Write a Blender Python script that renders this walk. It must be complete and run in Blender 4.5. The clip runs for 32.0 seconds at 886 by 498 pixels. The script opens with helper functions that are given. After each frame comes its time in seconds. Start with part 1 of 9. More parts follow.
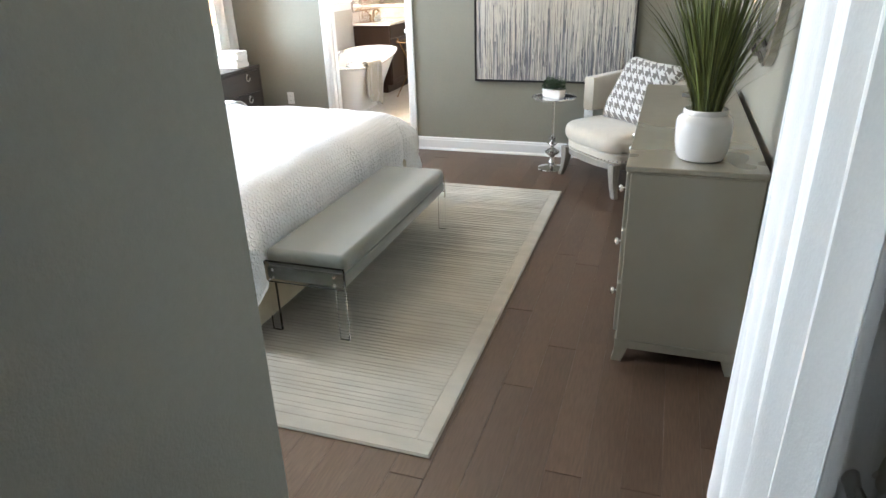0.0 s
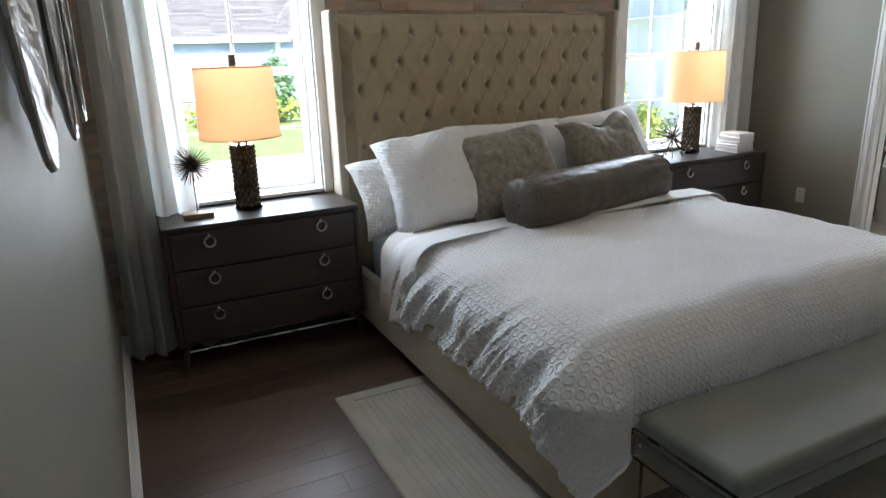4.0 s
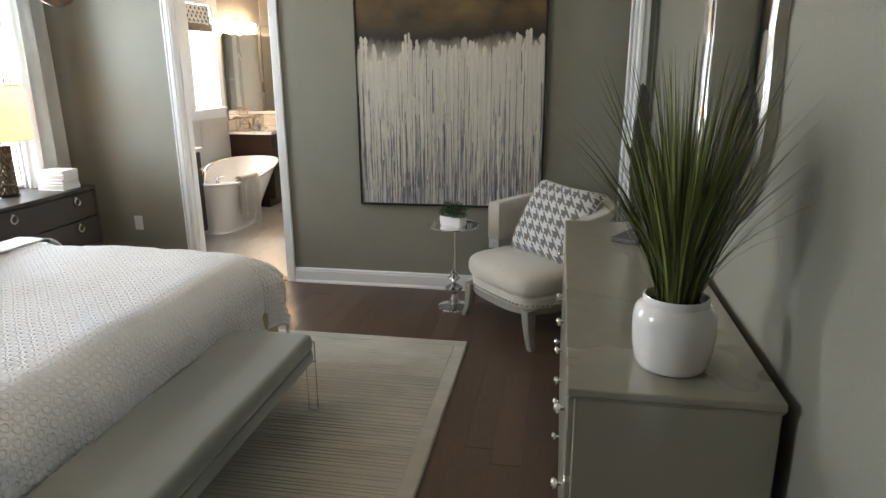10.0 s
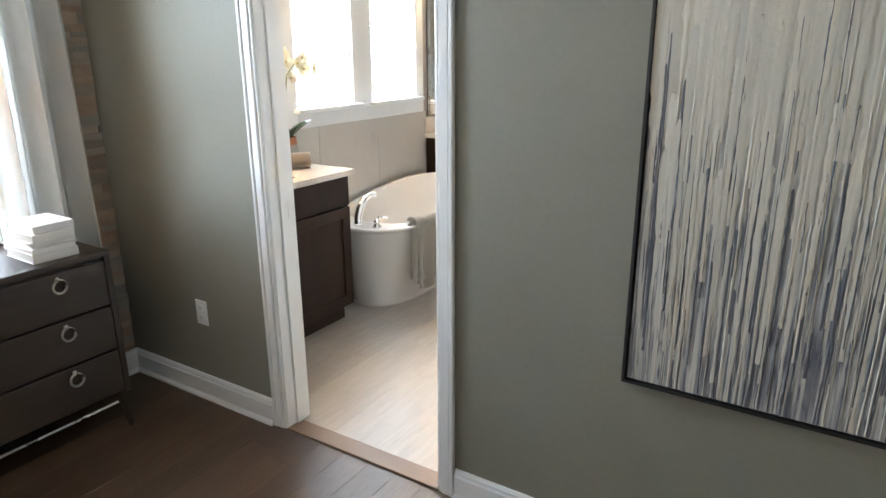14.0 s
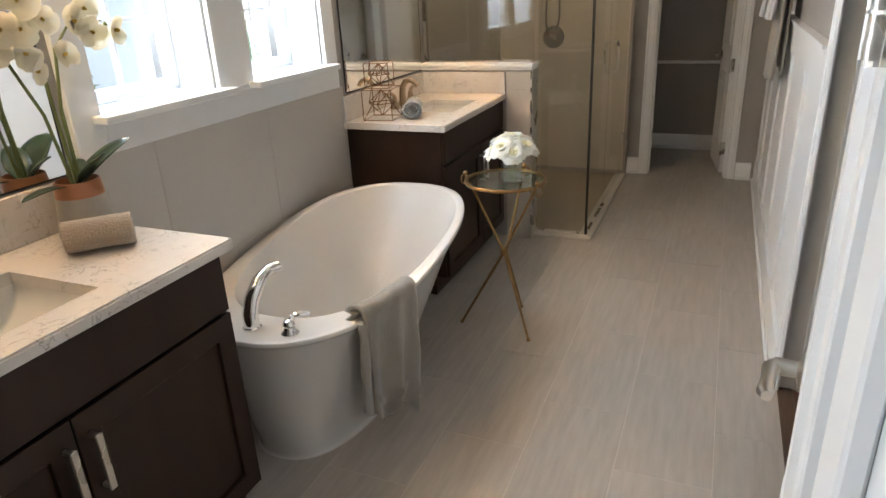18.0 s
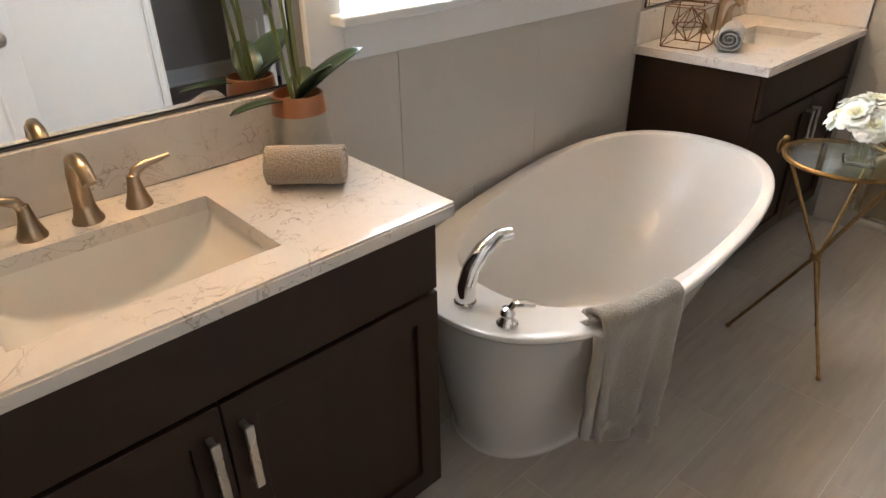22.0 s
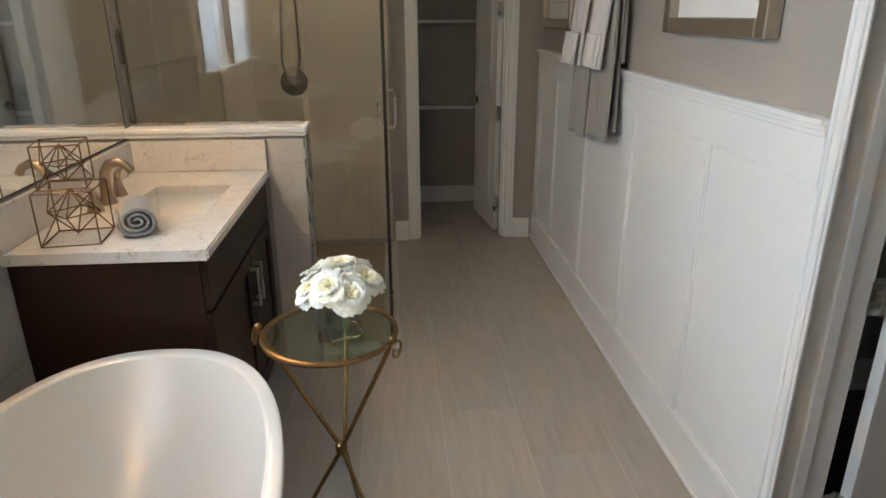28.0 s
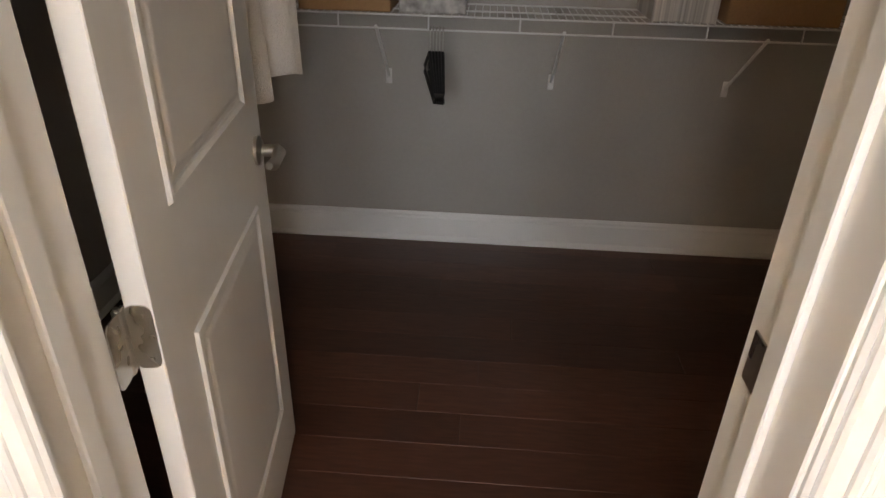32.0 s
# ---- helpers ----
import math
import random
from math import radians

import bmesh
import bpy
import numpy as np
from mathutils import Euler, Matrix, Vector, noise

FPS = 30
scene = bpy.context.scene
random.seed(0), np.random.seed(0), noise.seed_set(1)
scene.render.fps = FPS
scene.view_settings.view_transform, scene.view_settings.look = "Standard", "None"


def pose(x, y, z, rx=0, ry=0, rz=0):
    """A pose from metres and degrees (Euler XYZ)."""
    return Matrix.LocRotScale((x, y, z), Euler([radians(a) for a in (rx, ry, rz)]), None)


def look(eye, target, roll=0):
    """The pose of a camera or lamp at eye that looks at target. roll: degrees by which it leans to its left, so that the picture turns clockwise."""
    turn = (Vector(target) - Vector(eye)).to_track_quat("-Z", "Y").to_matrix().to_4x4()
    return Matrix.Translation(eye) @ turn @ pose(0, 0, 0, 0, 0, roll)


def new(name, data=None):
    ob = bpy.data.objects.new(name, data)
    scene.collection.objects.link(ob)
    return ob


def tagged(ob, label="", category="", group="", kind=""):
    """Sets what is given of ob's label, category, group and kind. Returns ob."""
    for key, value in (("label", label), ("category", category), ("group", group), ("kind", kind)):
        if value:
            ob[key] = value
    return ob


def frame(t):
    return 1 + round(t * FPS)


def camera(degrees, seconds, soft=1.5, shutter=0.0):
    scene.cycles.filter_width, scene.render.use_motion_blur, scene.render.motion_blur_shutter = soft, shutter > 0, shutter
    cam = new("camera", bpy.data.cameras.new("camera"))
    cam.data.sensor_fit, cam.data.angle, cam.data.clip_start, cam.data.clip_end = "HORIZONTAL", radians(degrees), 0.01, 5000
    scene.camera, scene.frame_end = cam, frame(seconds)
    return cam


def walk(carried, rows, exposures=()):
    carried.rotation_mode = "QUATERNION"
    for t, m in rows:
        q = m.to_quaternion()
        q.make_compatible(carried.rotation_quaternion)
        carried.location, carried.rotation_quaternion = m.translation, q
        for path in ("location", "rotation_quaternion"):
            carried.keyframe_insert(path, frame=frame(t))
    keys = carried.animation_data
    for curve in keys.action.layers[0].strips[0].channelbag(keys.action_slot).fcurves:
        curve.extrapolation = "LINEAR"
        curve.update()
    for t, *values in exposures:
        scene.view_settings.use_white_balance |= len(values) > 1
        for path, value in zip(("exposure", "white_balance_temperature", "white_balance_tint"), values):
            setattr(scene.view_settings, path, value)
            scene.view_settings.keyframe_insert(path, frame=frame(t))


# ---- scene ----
cam = camera(68.5, 32.0)
PATH = [
    (0, (0.832, 0.604, 1.596), (0.232, 2.334, 0.792), -1.8),
    (0.5, (0.81, 0.936, 1.584), (0.218, 2.671, 0.786), -0.3),
    (1, (0.785, 1.142, 1.572), (0.06, 2.83, 0.781), -0.2),
    (1.5, (0.766, 1.17, 1.573), (0.005, 2.838, 0.774), 0.1),
    (2, (0.755, 1.225, 1.575), (-0.099, 2.84, 0.763), 1.6),
    (2.5, (0.647, 1.356, 1.547), (-0.5, 2.816, 0.805), 1.2),
    (3, (0.597, 1.447, 1.557), (-0.866, 2.627, 0.872), -1.2),
    (3.5, (0.568, 1.55, 1.536), (-1.15, 2.354, 0.902), -2.6),
    (5.5, (0.581, 1.532, 1.652), (-0.976, 2.754, 1.362), 0.8),
    (6, (0.547, 1.536, 1.646), (-0.876, 2.897, 1.297), 0.7),
    (6.5, (0.533, 1.515, 1.642), (-0.747, 2.995, 1.231), 0.5),
    (7, (0.558, 1.506, 1.642), (-0.6, 3.084, 1.227), 0.5),
    (7.5, (0.577, 1.51, 1.632), (-0.507, 3.141, 1.223), 0.9),
    (8, (0.605, 1.519, 1.616), (-0.396, 3.195, 1.183), 0.5),
    (8.5, (0.646, 1.545, 1.604), (-0.228, 3.266, 1.082), -0.6),
    (9, (0.659, 1.541, 1.6), (-0.045, 3.322, 1.022), -0.8),
    (9.5, (0.69, 1.555, 1.611), (0.184, 3.4, 1.027), -0.4),
    (10, (0.679, 1.623, 1.624), (0.337, 3.518, 1.085), -0.4),
    (10.5, (0.642, 1.793, 1.64), (0.224, 3.708, 1.243), -1.6),
    (11, (0.41, 2.021, 1.601), (-0.246, 3.874, 1.228), -1.1),
    (11.5, (0.172, 2.272, 1.602), (-0.647, 4.056, 1.217), -2.1),
    (12, (0.083, 2.679, 1.586), (-0.728, 4.455, 1.154), -1.8),
    (12.5, (0.048, 3.11, 1.584), (-0.626, 4.94, 1.141), -1.2),
    (13, (-0.028, 3.54, 1.601), (-0.521, 5.419, 1.123), 0.5),
    (13.5, (-0.096, 4.03, 1.577), (-0.828, 5.809, 1.03), -0.5),
    (14, (-0.307, 4.537, 1.545), (-1.328, 6.152, 0.956), -0.3),
    (14.5, (-0.583, 4.945, 1.516), (-1.815, 6.402, 0.915), -1.4),
    (16.5, (-1.579, 5.778, 1.515), (-2.351, 7.499, 0.851), 1.1),
    (17, (-1.643, 5.844, 1.522), (-2.191, 7.616, 0.773), 0.5),
    (17.5, (-1.554, 5.956, 1.501), (-2.177, 7.707, 0.763), -1.5),
    (18, (-1.473, 6.038, 1.507), (-2.213, 7.74, 0.761), -2.8),
    (18.5, (-1.454, 6.061, 1.5), (-2.303, 7.709, 0.749), -2.5),
    (19, (-1.456, 6.065, 1.493), (-2.362, 7.67, 0.717), -1.6),
    (19.5, (-1.496, 6.111, 1.48), (-2.459, 7.643, 0.629), -0.5),
    (20, (-1.652, 6.264, 1.468), (-2.651, 7.748, 0.573), -0.1),
    (20.5, (-1.748, 6.404, 1.457), (-2.791, 7.841, 0.536), -0.2),
    (21, (-1.782, 6.494, 1.448), (-3.105, 7.627, 0.465), -3.0),
    (21.5, (-1.787, 6.498, 1.458), (-3.168, 7.537, 0.451), -2.6),
    (22, (-1.784, 6.486, 1.477), (-3.062, 7.67, 0.494), -0.9),
    (22.5, (-1.796, 6.465, 1.491), (-2.837, 7.928, 0.609), 1.2),
    (23, (-1.828, 6.482, 1.491), (-2.723, 8.074, 0.676), -0.3),
    (23.5, (-1.883, 6.648, 1.5), (-2.721, 8.332, 0.82), -1.0),
    (24, (-1.945, 6.841, 1.511), (-2.753, 8.562, 0.892), -1.8),
    (24.5, (-2.074, 6.963, 1.521), (-2.726, 8.758, 0.928), -1.1),
    (25, (-2.167, 7.009, 1.522), (-2.684, 8.852, 0.942), -1.7),
    (25.5, (-2.185, 7.017, 1.519), (-2.582, 8.892, 0.947), -2.0),
    (26, (-2.176, 7.015, 1.521), (-2.382, 8.923, 0.957), -1.0),
    (26.5, (-2.174, 7.028, 1.512), (-2.265, 8.932, 0.907), 0.2),
    (28.5, (-2.093, 7.174, 1.506), (-1.872, 9.025, 0.783), -0.5),
    (29, (-2.021, 7.222, 1.485), (-1.719, 9.037, 0.701), -0.3),
    (29.5, (-1.939, 7.335, 1.459), (-1.49, 9.085, 0.602), -0.3),
    (30, (-1.898, 7.564, 1.445), (-1.038, 9.104, 0.501), 0.2),
    (30.5, (-1.816, 7.755, 1.43), (-0.65, 9.033, 0.427), 1.2),
    (31, (-1.722, 7.872, 1.435), (-0.307, 8.834, 0.398), 2.9),
    (31.5, (-1.684, 8.008, 1.399), (-0.06, 8.524, 0.352), 1.7),
    (32, (-1.599, 8.055, 1.372), (0.148, 8.157, 0.403), 1.5),
]
EXPOSURE = [
    (0.0, 3.8, 5950, 10), (1.0, 3.45, 5950, 10), (2.0, 3.1, 5950, 9), (3.0, 2.65, 5950, 10), (3.5, 2.35, 5950, 10), (5.5, 1.35, 6150, 8), (6.0, 1.35, 6150, 8),
    (7.0, 1.85, 6200, 8), (8.0, 2.05, 6300, 9), (9.0, 2.4, 6300, 9), (9.5, 2.7, 6300, 10), (11.0, 2.75, 6300, 10), (12.0, 2.2, 6050, 10), (13.0, 2.4, 6150, 9),
    (14.0, 2.7, 5900, 9), (14.5, 2.65, 5900, 9), (17.0, 1.66, 5800, 10), (18.0, 1.82, 6100, 11), (20.0, 2.0, 6500, 13), (21.0, 1.92, 6550, 18), (22.0, 1.75, 6350, 14), (23.0, 1.85, 5950, 11),
    (24.0, 1.55, 5650, 10), (25.0, 1.36, 5550, 10), (26.0, 1.42, 5600, 10), (29.0, 1.6, 5950, 8), (30.0, 1.55, 5750, 8), (31.0, 1.36, 5600, 10), (31.5, 1.42, 6000, 12), (32.0, 2.3, 7400, 18)]
walk(cam, [(t, look(eye, target, roll)) for t, eye, target, roll in PATH], EXPOSURE)

# world, sun and large lights
world = bpy.data.worlds.new("sky_world")
scene.world = world
world.use_nodes = True
_wn = world.node_tree.nodes
_sky = _wn.new("ShaderNodeTexSky")
_sky.sky_type = "NISHITA"
_sky.sun_disc = False
_sky.sun_elevation = radians(42)
_sky.sun_rotation = radians(75)
_sky.air_density, _sky.dust_density, _sky.ozone_density = 1.0, 1.5, 1.0
world.node_tree.links.new(_sky.outputs[0], _wn["Background"].inputs[0])
_wn["Background"].inputs[1].default_value = 0.15

sun = new("sun", bpy.data.lights.new("sun", "SUN"))
sun.data.energy, sun.data.angle, sun.data.color = 4.5, radians(2), (1.0, 0.96, 0.9)
sun.matrix_world = look((24, 7, 22), (0, 0, 0))


def area_lamp(name, m, w, h, watts, colour=(1, 1, 1)):
    d = bpy.data.lights.new(name, "AREA")
    d.shape, d.size, d.size_y, d.energy, d.color = "RECTANGLE", w, h, watts, colour
    ob = new(name, d)
    ob.matrix_world = m
    return ob


def point_lamp(name, p, watts, colour=(1.0, 0.72, 0.42), radius=0.03):
    d = bpy.data.lights.new(name, "POINT")
    d.energy, d.color, d.shadow_soft_size = watts, colour, radius
    ob = new(name, d)
    ob.location = p
    return ob


SKYLIGHT = (0.86, 0.94, 1.0)
# daylight through the windows of the west wall, one lamp in each opening
area_lamp("window_light", look((-3.43, 2.23, 1.58), (0, 2.23, 1.2)), 0.78, 1.5, 14, SKYLIGHT)
area_lamp("window_light", look((-3.43, 5.31, 1.58), (0, 5.31, 1.2)), 0.78, 1.5, 14, SKYLIGHT)
area_lamp("window_light", look((-3.39, 7.715, 1.84), (0, 7.715, 1.5)), 0.50, 1.0, 9, SKYLIGHT)
area_lamp("window_light", look((-3.39, 8.445, 1.84), (0, 8.445, 1.5)), 0.50, 1.0, 9, SKYLIGHT)

# ---- building helpers ----
def mat(name, base, rough=0.6, metal=0.0, second=None, scale=20.0, amount=0.5, detail=4.0, stretch=(1, 1, 1), bump=0.0,
        bump_scale=None, broad_tone=0.0, coat=0.0, sheen=0.0, per_object=0.0, per_island=0.0, rough_var=0.08, sub=0.0):
    """A surface with grain at one scale, broad tone (stains, painted sheen) at another, fine relief and uneven gloss.
    """
    m = bpy.data.materials.new(name)
    m.use_nodes = True
    nt = m.node_tree
    n, l = nt.nodes, nt.links
    b = n["Principled BSDF"]
    tc = n.new("ShaderNodeTexCoord")
    mp = n.new("ShaderNodeMapping")
    mp.inputs["Scale"].default_value = stretch
    l.new(tc.outputs["Object"], mp.inputs[0])
    fine = n.new("ShaderNodeTexNoise")
    fine.inputs["Scale"].default_value, fine.inputs["Detail"].default_value = scale, detail
    l.new(mp.outputs[0], fine.inputs["Vector"])
    if per_object or per_island:
        vary = n.new("ShaderNodeObjectInfo" if per_object else "ShaderNodeNewGeometry")
        out = vary.outputs["Random"] if per_object else vary.outputs["Random Per Island"]
        off = n.new("ShaderNodeVectorMath")
        off.operation = "MULTIPLY_ADD"
        l.new(out, off.inputs[0])
        off.inputs[1].default_value = (37.0, 71.0, 53.0)
        l.new(mp.outputs[0], off.inputs[2])
        l.new(off.outputs[0], fine.inputs["Vector"])
    ramp = n.new("ShaderNodeMapRange")
    ramp.inputs[1].default_value, ramp.inputs[2].default_value = 0.3, 0.7
    ramp.inputs[4].default_value = amount
    l.new(fine.outputs["Fac"], ramp.inputs[0])
    mix = n.new("ShaderNodeMixRGB")
    mix.inputs[1].default_value = (*base, 1)
    mix.inputs[2].default_value = (*(second or [c * 0.8 for c in base]), 1)
    l.new(ramp.outputs[0], mix.inputs[0])
    colour = mix.outputs[0]
    broad = n.new("ShaderNodeTexNoise")
    broad.inputs["Scale"].default_value, broad.inputs["Detail"].default_value = max(0.7, scale / 14), 3
    l.new(tc.outputs["Object"], broad.inputs["Vector"])
    if broad_tone or per_object or per_island:
        hsv = n.new("ShaderNodeHueSaturation")
        val = n.new("ShaderNodeMapRange")
        val.inputs[3].default_value, val.inputs[4].default_value = 1 - broad_tone, 1 + broad_tone
        val.inputs[1].default_value, val.inputs[2].default_value = 0.3, 0.7
        l.new(broad.outputs["Fac"], val.inputs[0])
        v = val.outputs[0]
        if per_object or per_island:
            k = per_object or per_island
            r = n.new("ShaderNodeMapRange")
            r.inputs[3].default_value, r.inputs[4].default_value = 1 - k, 1 + k
            l.new(out, r.inputs[0])
            mul = n.new("ShaderNodeMath")
            mul.operation = "MULTIPLY"
            l.new(v, mul.inputs[0])
            l.new(r.outputs[0], mul.inputs[1])
            v = mul.outputs[0]
        l.new(v, hsv.inputs["Value"])
        l.new(colour, hsv.inputs["Color"])
        colour = hsv.outputs[0]
    l.new(colour, b.inputs["Base Color"])
    rr = n.new("ShaderNodeMapRange")
    rr.inputs[3].default_value, rr.inputs[4].default_value = max(0.02, rough - rough_var), min(1, rough + rough_var)
    l.new(broad.outputs["Fac"], rr.inputs[0])
    l.new(rr.outputs[0], b.inputs["Roughness"])
    b.inputs["Metallic"].default_value = metal
    b.inputs["Coat Weight"].default_value = coat
    b.inputs["Sheen Weight"].default_value = sheen
    if sub:
        b.inputs["Subsurface Weight"].default_value, b.inputs["Subsurface Scale"].default_value = sub, 0.012
        b.inputs["Subsurface Radius"].default_value = (1, 1, 1)
    if bump:
        bp = n.new("ShaderNodeBump")
        bp.inputs["Strength"].default_value, bp.inputs["Distance"].default_value = min(1, bump), 0.004 * max(1, bump)
        src = fine
        if bump_scale:
            src = n.new("ShaderNodeTexNoise")
            src.inputs["Scale"].default_value, src.inputs["Detail"].default_value = bump_scale, 3
            l.new(tc.outputs["Object"], src.inputs["Vector"])
        l.new(src.outputs["Fac"], bp.inputs["Height"])
        l.new(bp.outputs[0], b.inputs["Normal"])
    return m


def glow(name, colour, strength):
    m = bpy.data.materials.new(name)
    m.use_nodes = True
    b = m.node_tree.nodes["Principled BSDF"]
    b.inputs["Base Color"].default_value = (*colour, 1)
    b.inputs["Emission Color"].default_value = (*colour, 1)
    b.inputs["Emission Strength"].default_value = strength
    return m


def glassy(name, colour=(1, 1, 1), rough=0.0, ior=1.45):
    m = bpy.data.materials.new(name)
    m.use_nodes = True
    b = m.node_tree.nodes["Principled BSDF"]
    b.inputs["Base Color"].default_value = (*colour, 1)
    b.inputs["Roughness"].default_value = rough
    b.inputs["IOR"].default_value = ior
    b.inputs["Transmission Weight"].default_value = 1.0
    return m


def thin_glass(name, gloss=0.08, tint=(1, 1, 1)):
    """A flat pane: what lies behind, and a weak reflection."""
    m = bpy.data.materials.new(name)
    m.use_nodes = True
    n, l = m.node_tree.nodes, m.node_tree.links
    n.remove(n["Principled BSDF"])
    t, g, x = n.new("ShaderNodeBsdfTransparent"), n.new("ShaderNodeBsdfGlossy"), n.new("ShaderNodeMixShader")
    t.inputs[0].default_value = (*tint, 1)
    g.inputs["Roughness"].default_value = 0.0
    x.inputs[0].default_value = gloss
    l.new(t.outputs[0], x.inputs[1])
    l.new(g.outputs[0], x.inputs[2])
    l.new(x.outputs[0], n["Material Output"].inputs[0])
    return m


def thing(name, label, category, p=(0, 0, 0), rz=0.0, group="", kind=""):
    ob = new(name)
    ob.matrix_basis = pose(*p, 0, 0, rz)
    ob.empty_display_size = 0.1
    return tagged(ob, label, category, group, kind)


def mesh_of(name, bm, material, smooth=False):
    me = bpy.data.meshes.new(name)
    bmesh.ops.recalc_face_normals(bm, faces=bm.faces)
    bm.to_mesh(me)
    bm.free()
    for mt in material if isinstance(material, (list, tuple)) else [material]:
        me.materials.append(mt)
    if smooth:
        me.polygons.foreach_set("use_smooth", [True] * len(me.polygons))
        me.set_sharp_from_angle(angle=radians(smooth if smooth is not True else 40))
    return me


def part(name, bm, material, parent=None, label="", smooth=False, m=None):
    ob = new(name, mesh_of(name, bm, material, smooth))
    ob.parent = parent
    if m is not None:
        ob.matrix_basis = m
    return tagged(ob, label)


def structure(name, bm, material, label, category, smooth=False):
    return tagged(new(name, mesh_of(name, bm, material, smooth)), label, category, "", "structure")


def box(bm, a, b, bevel=0.0, seg=1, m=None):
    """A box between two corners, its edges rounded."""
    x0, y0, z0 = (min(p, q) for p, q in zip(a, b))
    x1, y1, z1 = (max(p, q) for p, q in zip(a, b))
    vs = [bm.verts.new(p) for p in ((x0, y0, z0), (x1, y0, z0), (x1, y1, z0), (x0, y1, z0), (x0, y0, z1), (x1, y0, z1), (x1, y1, z1), (x0, y1, z1))]
    fs = [bm.faces.new([vs[i] for i in f]) for f in ((0, 3, 2, 1), (4, 5, 6, 7), (0, 1, 5, 4), (1, 2, 6, 5), (2, 3, 7, 6), (3, 0, 4, 7))]
    if bevel:
        es = list({e for f in fs for e in f.edges})
        r = bmesh.ops.bevel(bm, geom=es, offset=bevel, segments=seg, affect="EDGES", profile=0.5, clamp_overlap=True)
        vs = list({v for f in r["faces"] for v in f.verts} | {v for v in vs if v.is_valid})
    if m is not None:
        for v in vs:
            v.co = m @ v.co
    return bm


def cbox(a, b, bevel=0.0, seg=1):
    return box(bmesh.new(), a, b, bevel, seg)


def lathe(bm, profile, seg=24, m=None, cap=True):
    """A turned shape from (radius, height) pairs."""
    rings = []
    for r, z in profile:
        ring = []
        for k in range(seg):
            a = 2 * math.pi * k / seg
            p = Vector((r * math.cos(a), r * math.sin(a), z))
            ring.append(bm.verts.new(m @ p if m is not None else p))
        rings.append(ring)
    for p, q in zip(rings, rings[1:]):
        for k in range(seg):
            bm.faces.new((p[k], p[(k + 1) % seg], q[(k + 1) % seg], q[k]))
    if cap:
        bm.faces.new(rings[0][::-1])
        bm.faces.new(rings[-1])
    return bm


def tube(bm, points, radius, seg=8, closed=False):
    """A round bar along points; radius one number or one a point."""
    pts = [Vector(p) for p in points]
    n = len(pts)
    radii = radius if isinstance(radius, (list, tuple)) else [radius] * n
    rings, up = [], None
    for i, p in enumerate(pts):
        a = pts[(i - 1) % n] if closed or i else p
        b = pts[(i + 1) % n] if closed or i < n - 1 else p
        d = (b - a).normalized()
        if up is None or abs(up.dot(d)) > 0.98:
            up = Vector((0, 0, 1)) if abs(d.z) < 0.9 else Vector((1, 0, 0))
        s = d.cross(up).normalized()
        up = s.cross(d).normalized()
        rings.append([bm.verts.new(p + radii[i] * (math.cos(2 * math.pi * k / seg) * s + math.sin(2 * math.pi * k / seg) * up)) for k in range(seg)])
    for i in range(n if closed else n - 1):
        p, q = rings[i], rings[(i + 1) % n]
        for k in range(seg):
            bm.faces.new((p[k], p[(k + 1) % seg], q[(k + 1) % seg], q[k]))
    if not closed:
        bm.faces.new(rings[0][::-1])
        bm.faces.new(rings[-1])
    return bm


def grid(bm, nu, nv, f, closed_u=False, closed_v=False):
    """A sheet of nu by nv points f(u, v), u and v from 0 to 1."""
    du, dv = (nu if closed_u else nu - 1), (nv if closed_v else nv - 1)
    vs = [[bm.verts.new(f(i / du, j / dv)) for j in range(nv)] for i in range(nu)]
    for i in range(du):
        for j in range(dv):
            i1, j1 = (i + 1) % nu, (j + 1) % nv
            bm.faces.new((vs[i][j], vs[i1][j], vs[i1][j1], vs[i][j1]))
    return bm


def rects_less(u0, u1, v0, v1, holes):
    """The rectangle less the holes, as rectangles."""
    us = sorted({u0, u1, *(h[0] for h in holes), *(h[1] for h in holes)})
    us = [u for u in us if u0 <= u <= u1]
    out = []
    for a, b in zip(us, us[1:]):
        mid = (a + b) / 2
        cuts = sorted((h[2], h[3]) for h in holes if h[0] < mid < h[1])
        z = v0
        for c, d in cuts:
            if c > z:
                out.append((a, b, z, c))
            z = max(z, d)
        if z < v1:
            out.append((a, b, z, v1))
    return out


def wall(name, axis, at, thick, u0, u1, z0, z1, holes, material, label):
    """An upright wall on the plane axis = at, as thick as given (with its sign); holes go right through."""
    bm = bmesh.new()
    for a, b, c, d in rects_less(u0, u1, z0, z1, holes):
        if axis == "x":
            box(bm, (at, a, c), (at + thick, b, d))
        else:
            box(bm, (a, at, c), (b, at + thick, d))
    bmesh.ops.remove_doubles(bm, verts=bm.verts, dist=1e-5)
    return structure(name, bm, material, label, "wall")


def fbm(p, octaves=3):
    return noise.fractal(Vector(p), 1.0, 2.0, octaves)

